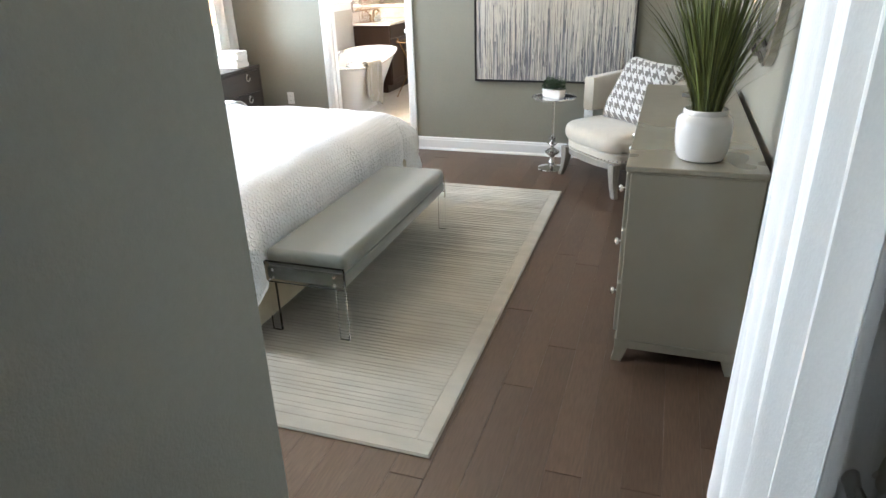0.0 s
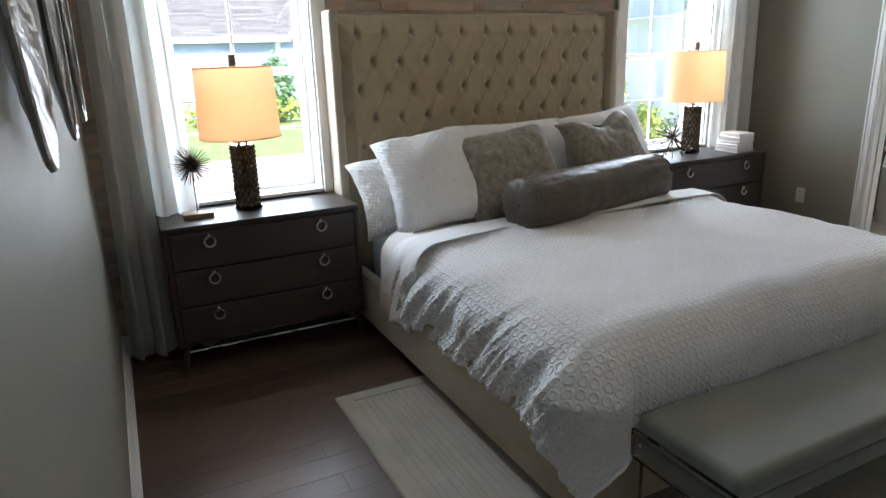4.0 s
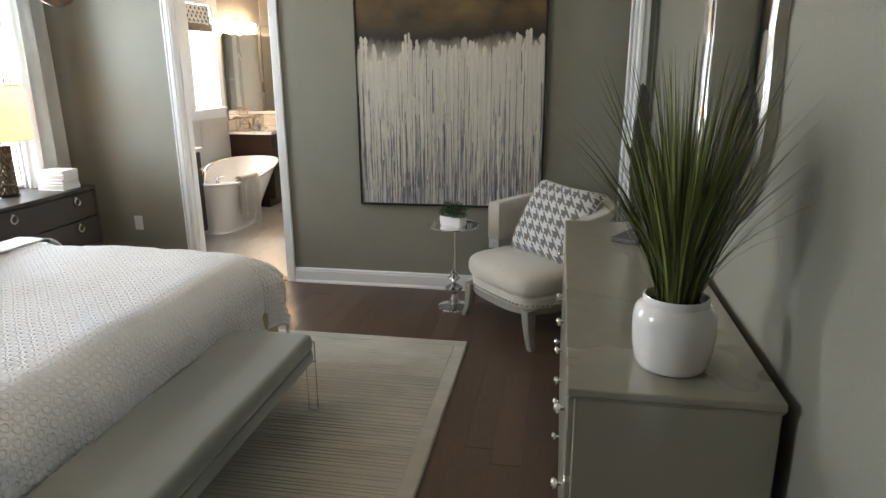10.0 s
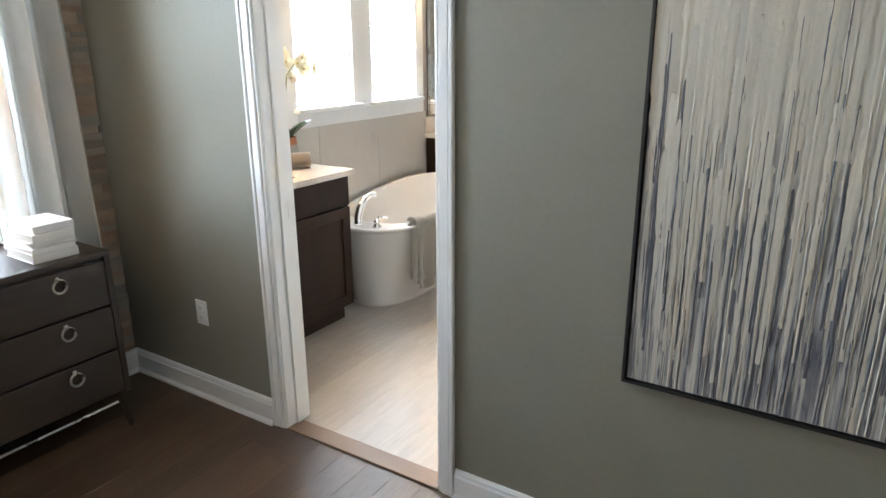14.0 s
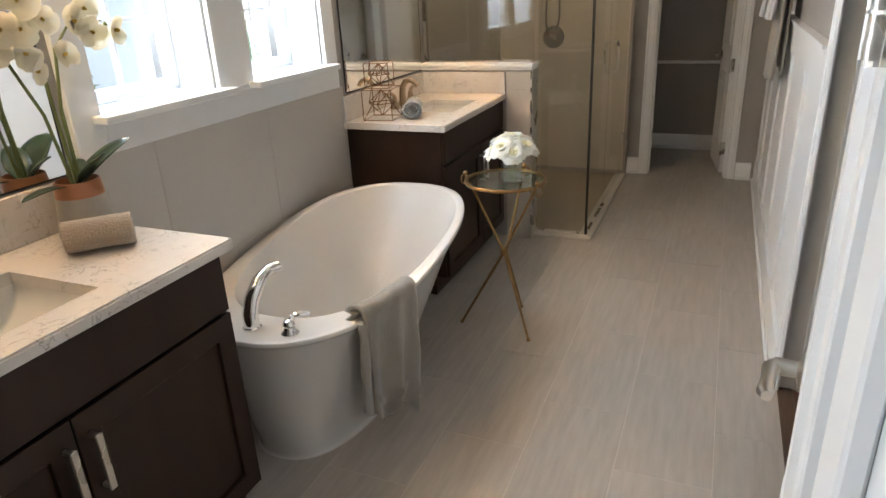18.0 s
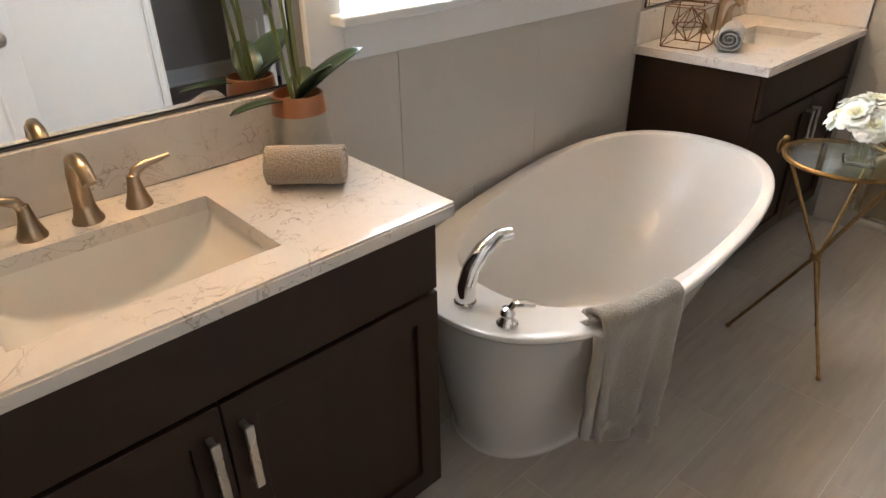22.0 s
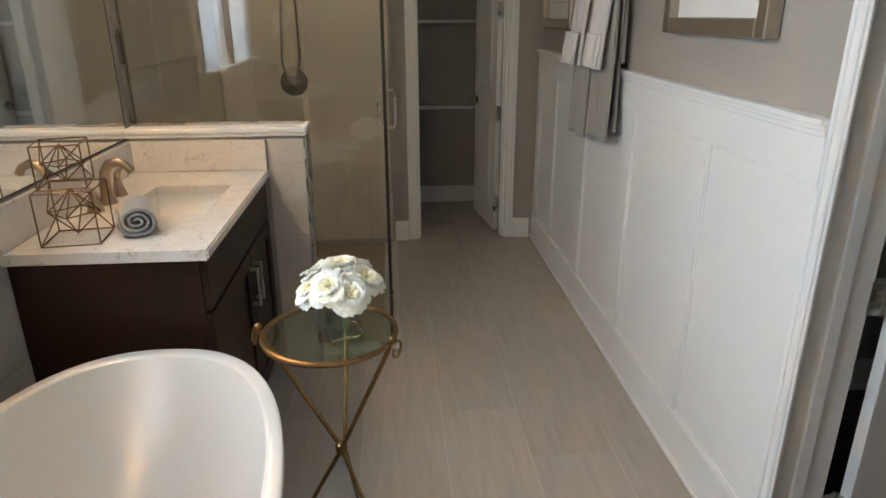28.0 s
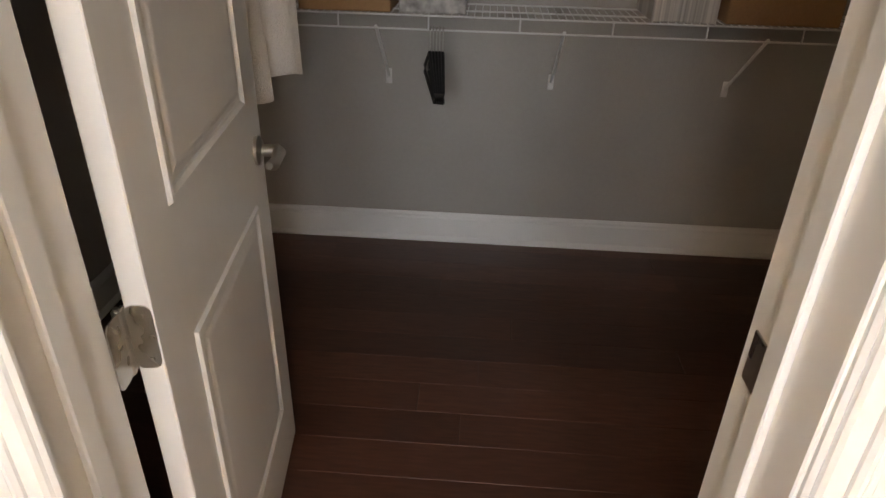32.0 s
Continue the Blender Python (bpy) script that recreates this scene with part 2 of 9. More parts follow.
# ---- materials ----
PAINT = mat("greige_wall_paint", (0.240, 0.230, 0.185), 0.55, second=(0.219, 0.210, 0.169), scale=60, amount=0.6, bump=0.25, bump_scale=180, broad_tone=0.03)
BATH_PAINT = mat("taupe_wall_paint", (0.34, 0.31, 0.275), 0.55, second=(0.315, 0.29, 0.26), scale=60, amount=0.6, bump=0.25, bump_scale=180, broad_tone=0.03)
CLOSET_PAINT = mat("closet_wall_paint", (0.38, 0.36, 0.33), 0.6, scale=60, amount=0.2, bump=0.25, bump_scale=180, broad_tone=0.03)
CEIL = mat("ceiling_white", (0.78, 0.77, 0.74), 0.8, scale=90, amount=0.15, bump=0.4, bump_scale=120)
TRIM = mat("white_trim_paint", (0.78, 0.78, 0.77), 0.32, scale=12, amount=0.1, broad_tone=0.02)
WOOD_FLOOR = mat("dark_oak_plank", (0.106, 0.066, 0.043), 0.36, second=(0.063, 0.037, 0.023), scale=26, amount=0.8, detail=6, stretch=(6, 0.55, 1), bump=0.12, per_object=0.15, rough_var=0.06)
CLOSET_FLOOR = mat("red_brown_oak_plank", (0.098, 0.040, 0.024), 0.38, second=(0.055, 0.020, 0.012), scale=20, amount=0.85, detail=6, stretch=(5, 0.6, 1), bump=0.1, per_object=0.3, rough_var=0.06)
FLOOR_GAP = mat("plank_joint", (0.07, 0.045, 0.034), 0.8)
TILE = mat("taupe_porcelain_tile", (0.44, 0.40, 0.352), 0.36, second=(0.36, 0.324, 0.282), scale=9, amount=0.85, detail=8, stretch=(5, 0.5, 1), per_object=0.03, bump=0.05)
GROUT = mat("tile_grout", (0.60, 0.56, 0.50), 0.85, scale=80, amount=0.3)
STONE = mat("ledger_stone", (0.50, 0.42, 0.345), 0.75, second=(0.36, 0.305, 0.255), scale=14, amount=0.8, detail=6, stretch=(1, 0.6, 2.2), bump=1.6, bump_scale=30, per_object=0.2)
STONE_REST = mat("ledger_stone_rest", (0.50, 0.42, 0.345), 0.75, second=(0.36, 0.305, 0.255), scale=14, amount=0.8, detail=6, stretch=(1, 0.6, 2.2), bump=1.6, bump_scale=30, per_island=0.2)


def tint_pieces(m, island):
    """Vary the hue of the stones from grey through tan to rust, one by one."""
    n, l = m.node_tree.nodes, m.node_tree.links
    b = n["Principled BSDF"]
    src = b.inputs["Base Color"].links[0].from_socket
    info = n.new("ShaderNodeNewGeometry" if island else "ShaderNodeObjectInfo")
    mul = n.new("ShaderNodeMath")
    mul.operation = "MULTIPLY"
    mul.inputs[1].default_value = 7.3
    l.new(info.outputs["Random Per Island" if island else "Random"], mul.inputs[0])
    fr = n.new("ShaderNodeMath")
    fr.operation = "FRACT"
    l.new(mul.outputs[0], fr.inputs[0])
    ramp = n.new("ShaderNodeValToRGB")
    ramp.color_ramp.elements[0].color, ramp.color_ramp.elements[1].color = (0.80, 0.86, 0.86, 1), (1.12, 1.06, 1.0, 1)
    for at, c in ((0.3, (1.0, 0.97, 0.93)), (0.55, (1.08, 0.93, 0.80)), (0.72, (0.95, 0.80, 0.68))):
        ramp.color_ramp.elements.new(at).color = (*c, 1)
    l.new(fr.outputs[0], ramp.inputs[0])
    mx = n.new("ShaderNodeMixRGB")
    mx.blend_type = "MULTIPLY"
    mx.inputs[0].default_value = 1.0
    l.new(src, mx.inputs[1])
    l.new(ramp.outputs[0], mx.inputs[2])
    l.new(mx.outputs[0], b.inputs["Base Color"])


def translucent(m, amount):
    """Thin petals and leaves let some light through."""
    n, l = m.node_tree.nodes, m.node_tree.links
    b = n["Principled BSDF"]
    tr, mx = n.new("ShaderNodeBsdfTranslucent"), n.new("ShaderNodeMixShader")
    l.new(b.inputs["Base Color"].links[0].from_socket, tr.inputs[0])
    mx.inputs[0].default_value = amount
    l.new(b.outputs[0], mx.inputs[1])
    l.new(tr.outputs[0], mx.inputs[2])
    l.new(mx.outputs[0], n["Material Output"].inputs[0])
    return m


tint_pieces(STONE, False)
tint_pieces(STONE_REST, True)

# ---- the setting: bedroom, bathroom, closet ----
# bedroom x -3.24..1.25, y 1.40..6.235; bathroom x -3.20..-1.15, y 6.36..11.49; closet x -0.99..0.97, y 6.37..9.4
XW, XE, YS, YN, ZC = -3.24, 1.25, 1.40, 6.235, 2.92
BY0, BY1, BXW, BXE = 6.36, 11.49, -3.20, -1.15
WIN = ((1.80, 2.61, 0.80, 2.375), (4.885, 5.735, 0.80, 2.375))
BWIN = ((7.45, 7.98, 1.187, 2.30), (8.18, 8.71, 1.187, 2.30))
DOOR_X0, DOOR_X1, DOOR_H = -2.160, -1.405, 2.46
CL_Y0, CL_Y1, CL_T, CL_X = 7.748, 8.500, 0.16, 0.968
LN_X0, LN_X1, LN_Y = -1.972, -1.39, 12.45

wall("wall_west", "x", XW, -0.25, 0.0, YN + 0.07, 0, ZC, [w for w in WIN], PAINT, "west bedroom wall behind the stacked stone cladding")
wall("wall_bath_west", "x", BXW, -0.28, YN + 0.075, 12.0, 0, ZC, BWIN, BATH_PAINT, "bathroom outer wall painted warm taupe")
wall("wall_north", "y", YN, 0.125, XW, XE, 0, ZC, [(DOOR_X0 - 0.02, DOOR_X1 + 0.02, -1, DOOR_H + 0.02)], PAINT, "greige painted bedroom wall with the bathroom doorway")
wall("wall_east", "x", XE, 0.14, -0.4, YN + 0.135, 0, ZC, [], PAINT, "greige painted bedroom wall behind the dresser")
wall("wall_south", "y", YS, -0.13, XW, 0.23, 0, ZC, [], PAINT, "greige painted bedroom wall hung with hammered metal discs")
wall("wall_entry_west", "x", 0.23, -0.13, -0.4, YS - 0.13, 0, ZC, [], PAINT, "greige painted side wall of the entry passage")
wall("wall_entry_south", "y", -0.4, -0.12, 0.1, XE + 0.14, 0, ZC, [], PAINT, "greige painted end wall of the entry passage")
wall("wall_bath_east", "x", BXE, CL_T, BY0, 13.17, 0, ZC, [(CL_Y0 - 0.02, CL_Y1 + 0.02, -1, 2.46)], BATH_PAINT, "taupe painted bathroom wall above white wainscot panels")
wall("wall_bath_north", "y", BY1, 0.12, BXW, BXE, 0, ZC, [(LN_X0 - 0.02, LN_X1 + 0.02, -1, 2.46)], BATH_PAINT, "taupe painted end wall of the bathroom with a doorway")
wall("wall_nook_end", "y", LN_Y, 0.12, -2.6, -0.9, 0, ZC, [], BATH_PAINT, "taupe back wall of the linen closet")
wall("wall_nook_west", "x", -2.3, -0.12, 11.61, LN_Y, 0, ZC, [], BATH_PAINT, "taupe side wall of the linen closet")
wall("wall_closet_east", "x", CL_X, 0.12, 6.37, 9.4, 0, ZC, [], CLOSET_PAINT, "plain grey-beige closet back wall")
wall("wall_closet_north", "y", 9.4, 0.12, -0.985, 1.09, 0, ZC, [], CLOSET_PAINT, "plain grey-beige closet end wall")

structure("ceiling", cbox((XW - 0.3, -0.6, ZC), (XE + 0.2, YN + 0.13, ZC + 0.12)), CEIL, "flat white bedroom ceiling", "ceiling")
structure("ceiling_bath", cbox((BXW - 0.3, YN + 0.14, ZC), (1.2, 13.2, ZC + 0.12)), CEIL, "flat white bathroom and closet ceiling", "ceiling")


def plank_floor(name, label, x0, x1, y0, y1, width, length, material, base_material, axis="y", top=0.0, gap=0.0004, deep=0.012, stagger=None, limit=300, drop=0.0025):
    """Boards or tiles in rows along y, each an object on shared meshes, over a bed that shows in the joints."""
    bm = bmesh.new()
    box(bm, (x0, y0, top - 0.06), (x1, y1, top - drop))
    floor = structure(name, bm, base_material, label, "floor")
    rnd = random.Random(len(name) * 7 + 3)
    cache = {}
    x, row = x0, 0
    pname = "plank" if stagger is None else "tile"
    while x < x1 - 0.01:
        w = min(width, x1 - x)
        y = y0 - (rnd.random() * length if stagger is None else (row % 2) * length * stagger)
        while y < y1 - 0.01:
            ln = length * (0.6 + 0.7 * rnd.random()) if stagger is None else length
            a, b = max(y, y0), min(y + ln, y1)
            if b - a > 0.02:
                key = (round(w, 3), round(b - a, 2))
                if key not in cache:
                    t = bmesh.new()
                    box(t, (gap, gap, -deep), (key[0] - gap, key[1] - gap, 0.0))
                    e = [e for e in t.edges if all(v.co.z > -0.001 for v in e.verts)]
                    bmesh.ops.bevel(t, geom=e, offset=0.0006, segments=1, affect="EDGES")
                    cache[key] = mesh_of(pname, t, material)
                ob = new(pname, cache[key])
                ob.parent = floor
                ob.location = (x, a, top)
            y += ln
        x += width
        row += 1
    return floor


def baseboard(name, runs, label="tall white painted baseboard with a shoe moulding", tall=0.118):
    """Runs of (axis, at, side, u0, u1): a board, a bead on top and a shoe at the floor."""
    bm = bmesh.new()
    for axis, at, side, u0, u1 in runs:
        prof = [(0, 0), (0.028, 0), (0.028, 0.008), (0.018, 0.02), (0.016, 0.022), (0.016, tall - 0.027), (0.012, tall - 0.02), (0.012, tall - 0.01), (0.006, tall), (0, tall)]
        ends = []
        for u in (u0, u1):
            ends.append([bm.verts.new((at + side * d, u, z) if axis == "x" else (u, at + side * d, z)) for d, z in prof])
        for k in range(len(prof) - 1):
            bm.faces.new((ends[0][k], ends[0][k + 1], ends[1][k + 1], ends[1][k]))
        bm.faces.new(ends[0])
        bm.faces.new(ends[1][::-1])
    return structure(name, bm, TRIM, label, "baseboard")


def casing(name, axis, at, side, u0, u1, h, label, width=0.085, thick=0.02, floor=0.0, first_leg=True):
    """Door trim round an opening: two legs and a head, stepped like the moulded boards."""
    bm = bmesh.new()

    def board(a, b, c, d, k):
        if axis == "y":
            box(bm, (a, at, c), (b, at + side * k, d), 0.004)
        else:
            box(bm, (at, a, c), (at + side * k, b, d), 0.004)

    for k0, k1, th in ((0.005, width * 0.26, thick * 0.55), (width * 0.26, width * 0.76, thick * 0.8), (width * 0.76, width, thick)):
        if first_leg:
            board(u0 - k1, u0 - k0, floor, h + k0, th)
        board(u1 + k0, u1 + k1, floor, h + k0, th)
        board(u0 - k1, u1 + k1, h + k0, h + k1, th)
    return structure(name, bm, TRIM, label, "door trim")


def jamb(name, axis, a0, a1, u0, u1, h, label, thick=0.02):
    """The lining of an opening through a wall between a0 and a1, with a stop."""
    bm = bmesh.new()

    def board(p, q, u, v, c, d):
        if axis == "y":
            box(bm, (u, p, c), (v, q, d), 0.002)
        else:
            box(bm, (p, u, c), (q, v, d), 0.002)

    e = 0.004
    board(a0 - e, a1 + e, u0 - thick, u0, 0, h)
    board(a0 - e, a1 + e, u1, u1 + thick, 0, h)
    board(a0 - e, a1 + e, u0 - thick, u1 + thick, h, h + thick)
    mid = (a0 + a1) / 2
    board(mid - 0.018, mid + 0.018, u0, u0 + 0.011, 0, h - 0.011)
    board(mid - 0.018, mid + 0.018, u1 - 0.011, u1, 0, h - 0.011)
    board(mid - 0.018, mid + 0.018, u0, u1, h - 0.011, h)
    return structure(name, bm, TRIM, label, "door frame")


casing("trim_bath_door", "y", YN, -1, DOOR_X0, DOOR_X1, DOOR_H, "white moulded casing round the bathroom doorway", width=0.073)
jamb("door_frame_bath", "y", YN, BY0, DOOR_X0 - 0.0, DOOR_X1 + 0.0, DOOR_H, "white lining of the bathroom doorway")
casing("trim_bath_door_inside", "y", BY0, 1, DOOR_X0, DOOR_X1, DOOR_H, "white moulded casing inside the bathroom doorway", width=0.06, first_leg=False)
casing("trim_closet_door", "x", BXE, -1, CL_Y0, CL_Y1 - 0.035, 2.44, "white moulded casing round the closet doorway", width=0.05, thick=0.024)
jamb("door_frame_closet", "x", BXE, BXE + CL_T, CL_Y0, CL_Y1, 2.44, "white lining of the closet doorway")
casing("trim_linen_door", "y", BY1, -1, LN_X0, LN_X1, 2.44, "white casing round the linen closet doorway", width=0.075)
jamb("door_frame_linen", "y", BY1, BY1 + 0.12, LN_X0, LN_X1, 2.44, "white lining of the linen closet doorway")

baseboard("baseboard", [("y", YN, -1, XW + 0.05, DOOR_X0 - 0.075), ("y", YN, -1, DOOR_X1 + 0.075, XE), ("x", XE, -1, 1.2, YN), ("y", YS, 1, XW, 0.23), ("x", XW + 0.04, 1, YS, YN)])
baseboard("baseboard_closet", [("x", CL_X, -1, 6.37, 9.4), ("y", 9.4, -1, -1.02, CL_X)], "white baseboard along the closet wall", tall=0.133)
baseboard("baseboard_bath", [("y", BY1, -1, -2.14, LN_X0 - 0.078), ("y", BY1, -1, LN_X1 + 0.078, -1.2), ("y", LN_Y, -1, -2.3, -0.9), ("x", -2.3, 1, 11.6, LN_Y)], "white baseboard at the bathroom end wall", 0.135)

# ---- bedroom: windows, curtains, stone ----
GLASS = thin_glass("window_glass", 0.05)
VINYL = mat("white_window_vinyl", (0.8, 0.81, 0.81), 0.35, scale=10, amount=0.08)
CLOTH_WHITE = mat("white_curtain_cloth", (0.83, 0.83, 0.81), 0.9, second=(0.77, 0.77, 0.75), scale=260, amount=0.5, stretch=(1, 1, 0.4), bump=0.2, sheen=0.2)
CLOTH_THIN = mat("sheer_white_curtain_cloth", (0.86, 0.86, 0.84), 0.9, second=(0.80, 0.80, 0.78), scale=260, amount=0.5, stretch=(1, 1, 0.4), bump=0.2)
IRON = mat("dark_bronze_metal", (0.05, 0.042, 0.035), 0.38, 0.9, scale=60, amount=0.4)


def window(name, face, depth, y0, y1, z0, z1, label, casing_w=0.085, cols=2, stool=False, latch=False):
    """A single-hung window in the west wall: linings, two sashes with glazing bars, panes and inside boards."""
    w = thing(name, label, "window", kind="structure")
    g = face - depth
    for nm, a, b in (("lining", (g, y0, z0), (face, y0 + 0.012, z1)), ("lining", (g, y1 - 0.012, z0), (face, y1, z1)), ("lining", (g, y0 + 0.012, z1 - 0.012), (face, y1 - 0.012, z1)), ("window_sill", (g, y0 + 0.012, z0), (face + (0.075 if stool else 0.03), y1 - 0.012, z0 + 0.02))):
        if nm == "window_sill" and stool:
            a, b = (g, y0 - 0.035, z0 - 0.012), (face + 0.078, y1 + 0.035, z0 + 0.012)
            bm = bmesh.new()
            box(bm, (face + 0.002, y0 - 0.035, z0 - 0.012), (face + 0.078, y1 + 0.035, z0 + 0.013), 0.005, 2)
            box(bm, (g, y0 + 0.012, z0), (face + 0.01, y1 - 0.012, z0 + 0.012))
            part(nm, bm, TRIM, w)
            continue
        part(nm, cbox(a, b, 0.002), TRIM, w)
    zm = z0 + 0.44 * (z1 - z0)
    for nm, a, b, x in (("upper_sash", zm - 0.02, z1 - 0.012, g + 0.02), ("lower_sash", z0 + 0.02, zm + 0.025, g + 0.05)):
        s = bmesh.new()
        f = 0.038
        box(s, (x, y0 + 0.012, a), (x + 0.03, y0 + 0.012 + f, b), 0.003)
        box(s, (x, y1 - 0.012 - f, a), (x + 0.03, y1 - 0.012, b), 0.003)
        box(s, (x, y0 + 0.012 + f, a), (x + 0.03, y1 - 0.012 - f, a + f), 0.003)
        box(s, (x, y0 + 0.012 + f, b - f), (x + 0.03, y1 - 0.012 - f, b), 0.003)
        sash = part(nm, s, VINYL, w)
        ya, yb, za, zb = y0 + 0.05, y1 - 0.05, a + f, b - f
        for k in range(1, cols):
            yy = ya + (yb - ya) * k / cols
            part("glazing_bar", cbox((x + 0.008, yy - 0.008, za), (x + 0.024, yy + 0.008, zb), 0.002), VINYL, sash)
        for k in range(cols):
            c, d = ya + (yb - ya) * k / cols, ya + (yb - ya) * (k + 1) / cols
            part("glazing_bar", cbox((x + 0.009, c + 0.009 * (k > 0), (za + zb) / 2 - 0.008), (x + 0.023, d - 0.009 * (k < cols - 1), (za + zb) / 2 + 0.008), 0.002), VINYL, sash)
        pane = part("pane", cbox((x + 0.012, ya - 0.005, za - 0.005), (x + 0.015, yb + 0.005, zb + 0.005)), GLASS, sash)
        pane.visible_shadow = False
    if latch:
        lt = bmesh.new()
        box(lt, (g + 0.085, y1 - 0.045, zm - 0.02), (g + 0.105, y1 - 0.022, zm + 0.075), 0.006, 2)
        part("sash_lock", lt, VINYL, w, "white plastic window latch")
    return w


def window_boards(name, face, y0, y1, z0, z1, label, w=0.085, t=0.022):
    bm = bmesh.new()
    box(bm, (face, y0 - w, z0 - 0.02), (face + t, y0, z1), 0.003)
    box(bm, (face, y1, z0 - 0.02), (face + t, y1 + w, z1), 0.003)
    box(bm, (face, y0 - w, z1), (face + t + 0.003, y1 + w, z1 + w), 0.003)
    return structure(name, bm, TRIM, label, "window trim")


for k, (a, b, c, d) in enumerate(WIN):
    window("window_%d" % (k + 1), XW + 0.045, 0.23, a, b, c, d, "white single-hung bedroom window with a divided upper and lower sash")
    window_boards("trim_window_%d" % (k + 1), XW + 0.045, a, b, c, d, "flat white boards round the bedroom window")


def curtain(label, p, rz, width, z0, z1, folds=4, deep=0.055, flare=0.0, rod=0.0, seed=0, material=None):
    """A hanging panel with soft pleats; local x runs along the rod."""
    t = thing("curtain", label, "curtain", p, rz, "white curtains")
    rnd = random.Random(seed)
    ph = [rnd.uniform(0, 6.28) for _ in range(4)]

    def f(u, v):
        wv = math.sin(2 * math.pi * folds * u + ph[0] + 0.5 * math.sin(3 * v + ph[1])) + 0.35 * math.sin(2 * math.pi * folds * 2.1 * u + ph[2])
        y = deep * wv * (0.75 + 0.35 * v)
        x = (u - 0.5) * width * (0.86 + 0.16 * v + flare * v * v) + 0.012 * math.sin(2 * math.pi * folds * 2 * u + ph[3])
        return (x, y, z1 + (z0 - z1) * v - (0.006 * math.sin(9 * u + ph[1]) if v > 0.97 else 0))

    bm = bmesh.new()
    grid(bm, 90, 26, f)
    material = material or CLOTH_WHITE
    ob = part("panel", bm, material, t, smooth=True)
    so = ob.modifiers.new("cloth", "SOLIDIFY")
    so.thickness = 0.003
    hem = bmesh.new()
    grid(hem, 60, 3, lambda u, v: Vector(f(u, 0.955 + 0.03 * v)) + Vector((0, 0.004, 0)))
    part("hem", hem, material, t, smooth=True)
    if rod:
        r = bmesh.new()
        tube(r, [(-rod, 0, z1 + 0.02), (rod, 0, z1 + 0.02)], 0.011, 10)
        lathe(r, [(0.004, 0), (0.02, 0.01), (0.024, 0.025), (0.015, 0.045), (0.002, 0.05)], 12, Matrix.Translation((rod, 0, z1 + 0.02)) @ pose(0, 0, 0, 0, 90, 0))
        part("rod", r, IRON, t, "slim dark metal curtain rod", True)
    return t


translucent(CLOTH_THIN, 0.6)
curtain("white curtain panel hanging beside the bedroom window", (XW + 0.17, 1.66, 0), 90, 0.42, 0.03, 2.58, 4, 0.04, 0.1, 0.24, 1, CLOTH_THIN)
curtain("white curtain panel hanging beside the bedroom window", (XW + 0.16, 5.885, 0), 90, 0.40, 0.03, 2.58, 3, 0.04, 0.0, 0.24, 2, CLOTH_THIN)
curtain("white curtain panel hanging near the entry passage", (1.12, 1.82, 0), 90, 0.98, 0.02, 2.58, 4, 0.05, 0.0, 0.0, 3)
_b = bmesh.new()
box(_b, (1.186, 1.50, 0.556), (XE - 0.001, 2.80, 0.582), 0.004, 2)
box(_b, (1.228, 1.52, 0.47), (XE - 0.001, 2.78, 0.555), 0.003)
structure("window_sill_east", _b, TRIM, "white window sill and apron on the wall behind the curtain", "window sill")
curtain("white curtain panel hanging in the room corner", (1.14, 6.07, 0), 120, 0.17, 0.02, 2.58, 3, 0.03, 0.0, 0.0, 4)


def stone_wall():
    """Ledger stone strips in uneven courses on the west wall, each with its own depth."""
    base = structure("stone_cladding", cbox((XW + 0.002, YS, 0.0), (XW + 0.008, YN - 0.003, 0.01)), FLOOR_GAP, "stacked ledger stone in grey, tan and brown strips", "stone wall")
    rest = bmesh.new()
    rnd = random.Random(11)
    blocked = [(a - 0.09, b + 0.09, c - 0.02, d + 0.09) for a, b, c, d in WIN]
    bed_zone = (2.75, 4.58, 0.0, 1.70)
    z, cache, made = 0.0, {}, 0
    while z < ZC - 0.02:
        h = rnd.choice((0.024, 0.03, 0.036, 0.042, 0.05))
        h = min(h, ZC - z)
        y = YS - rnd.random() * 0.2
        while y < YN:
            ln = rnd.choice((0.08, 0.12, 0.17, 0.22, 0.28, 0.36, 0.45))
            for a, b in [(max(y, YS), min(y + ln, YN))]:
                spans = [(a, b)]
                for q0, q1, r0, r1 in blocked + [bed_zone]:
                    if z + h > r0 and z < r1:
                        spans = [s for u, v in spans for s in ((u, min(v, q0)), (max(u, q1), v)) if s[1] - s[0] > 0.015]
                for u, v in spans:
                    d = 0.013 + 0.012 * rnd.random() ** 1.6
                    if 2.6 < (u + v) / 2 < 4.95 and z > 1.68 and made < 300:
                        key = (round(v - u, 2), round(h, 3), round(d, 2))
                        if key not in cache:
                            t = bmesh.new()
                            box(t, (0, 0.0002, 0.0002), (max(key[2], 0.012), max(key[0] - 0.0002, 0.012), key[1] - 0.0002), 0.0012)
                            for vv in t.verts:
                                if vv.co.x > 0.004:
                                    vv.co.x += rnd.uniform(-0.003, 0.003)
                            cache[key] = mesh_of("stone", t, STONE)
                        ob = new("stone", cache[key])
                        ob.parent = base
                        ob.location = (XW + 0.006, u, z)
                        made += 1
                    else:
                        box(rest, (XW + 0.006, u + 0.0002, z + 0.0002), (XW + 0.006 + d, v - 0.0002, z + h - 0.0002))
            y += ln
        z += h
    ob = part("stone_courses", rest, STONE_REST, base)
    tagged(ob, kind="stuff")


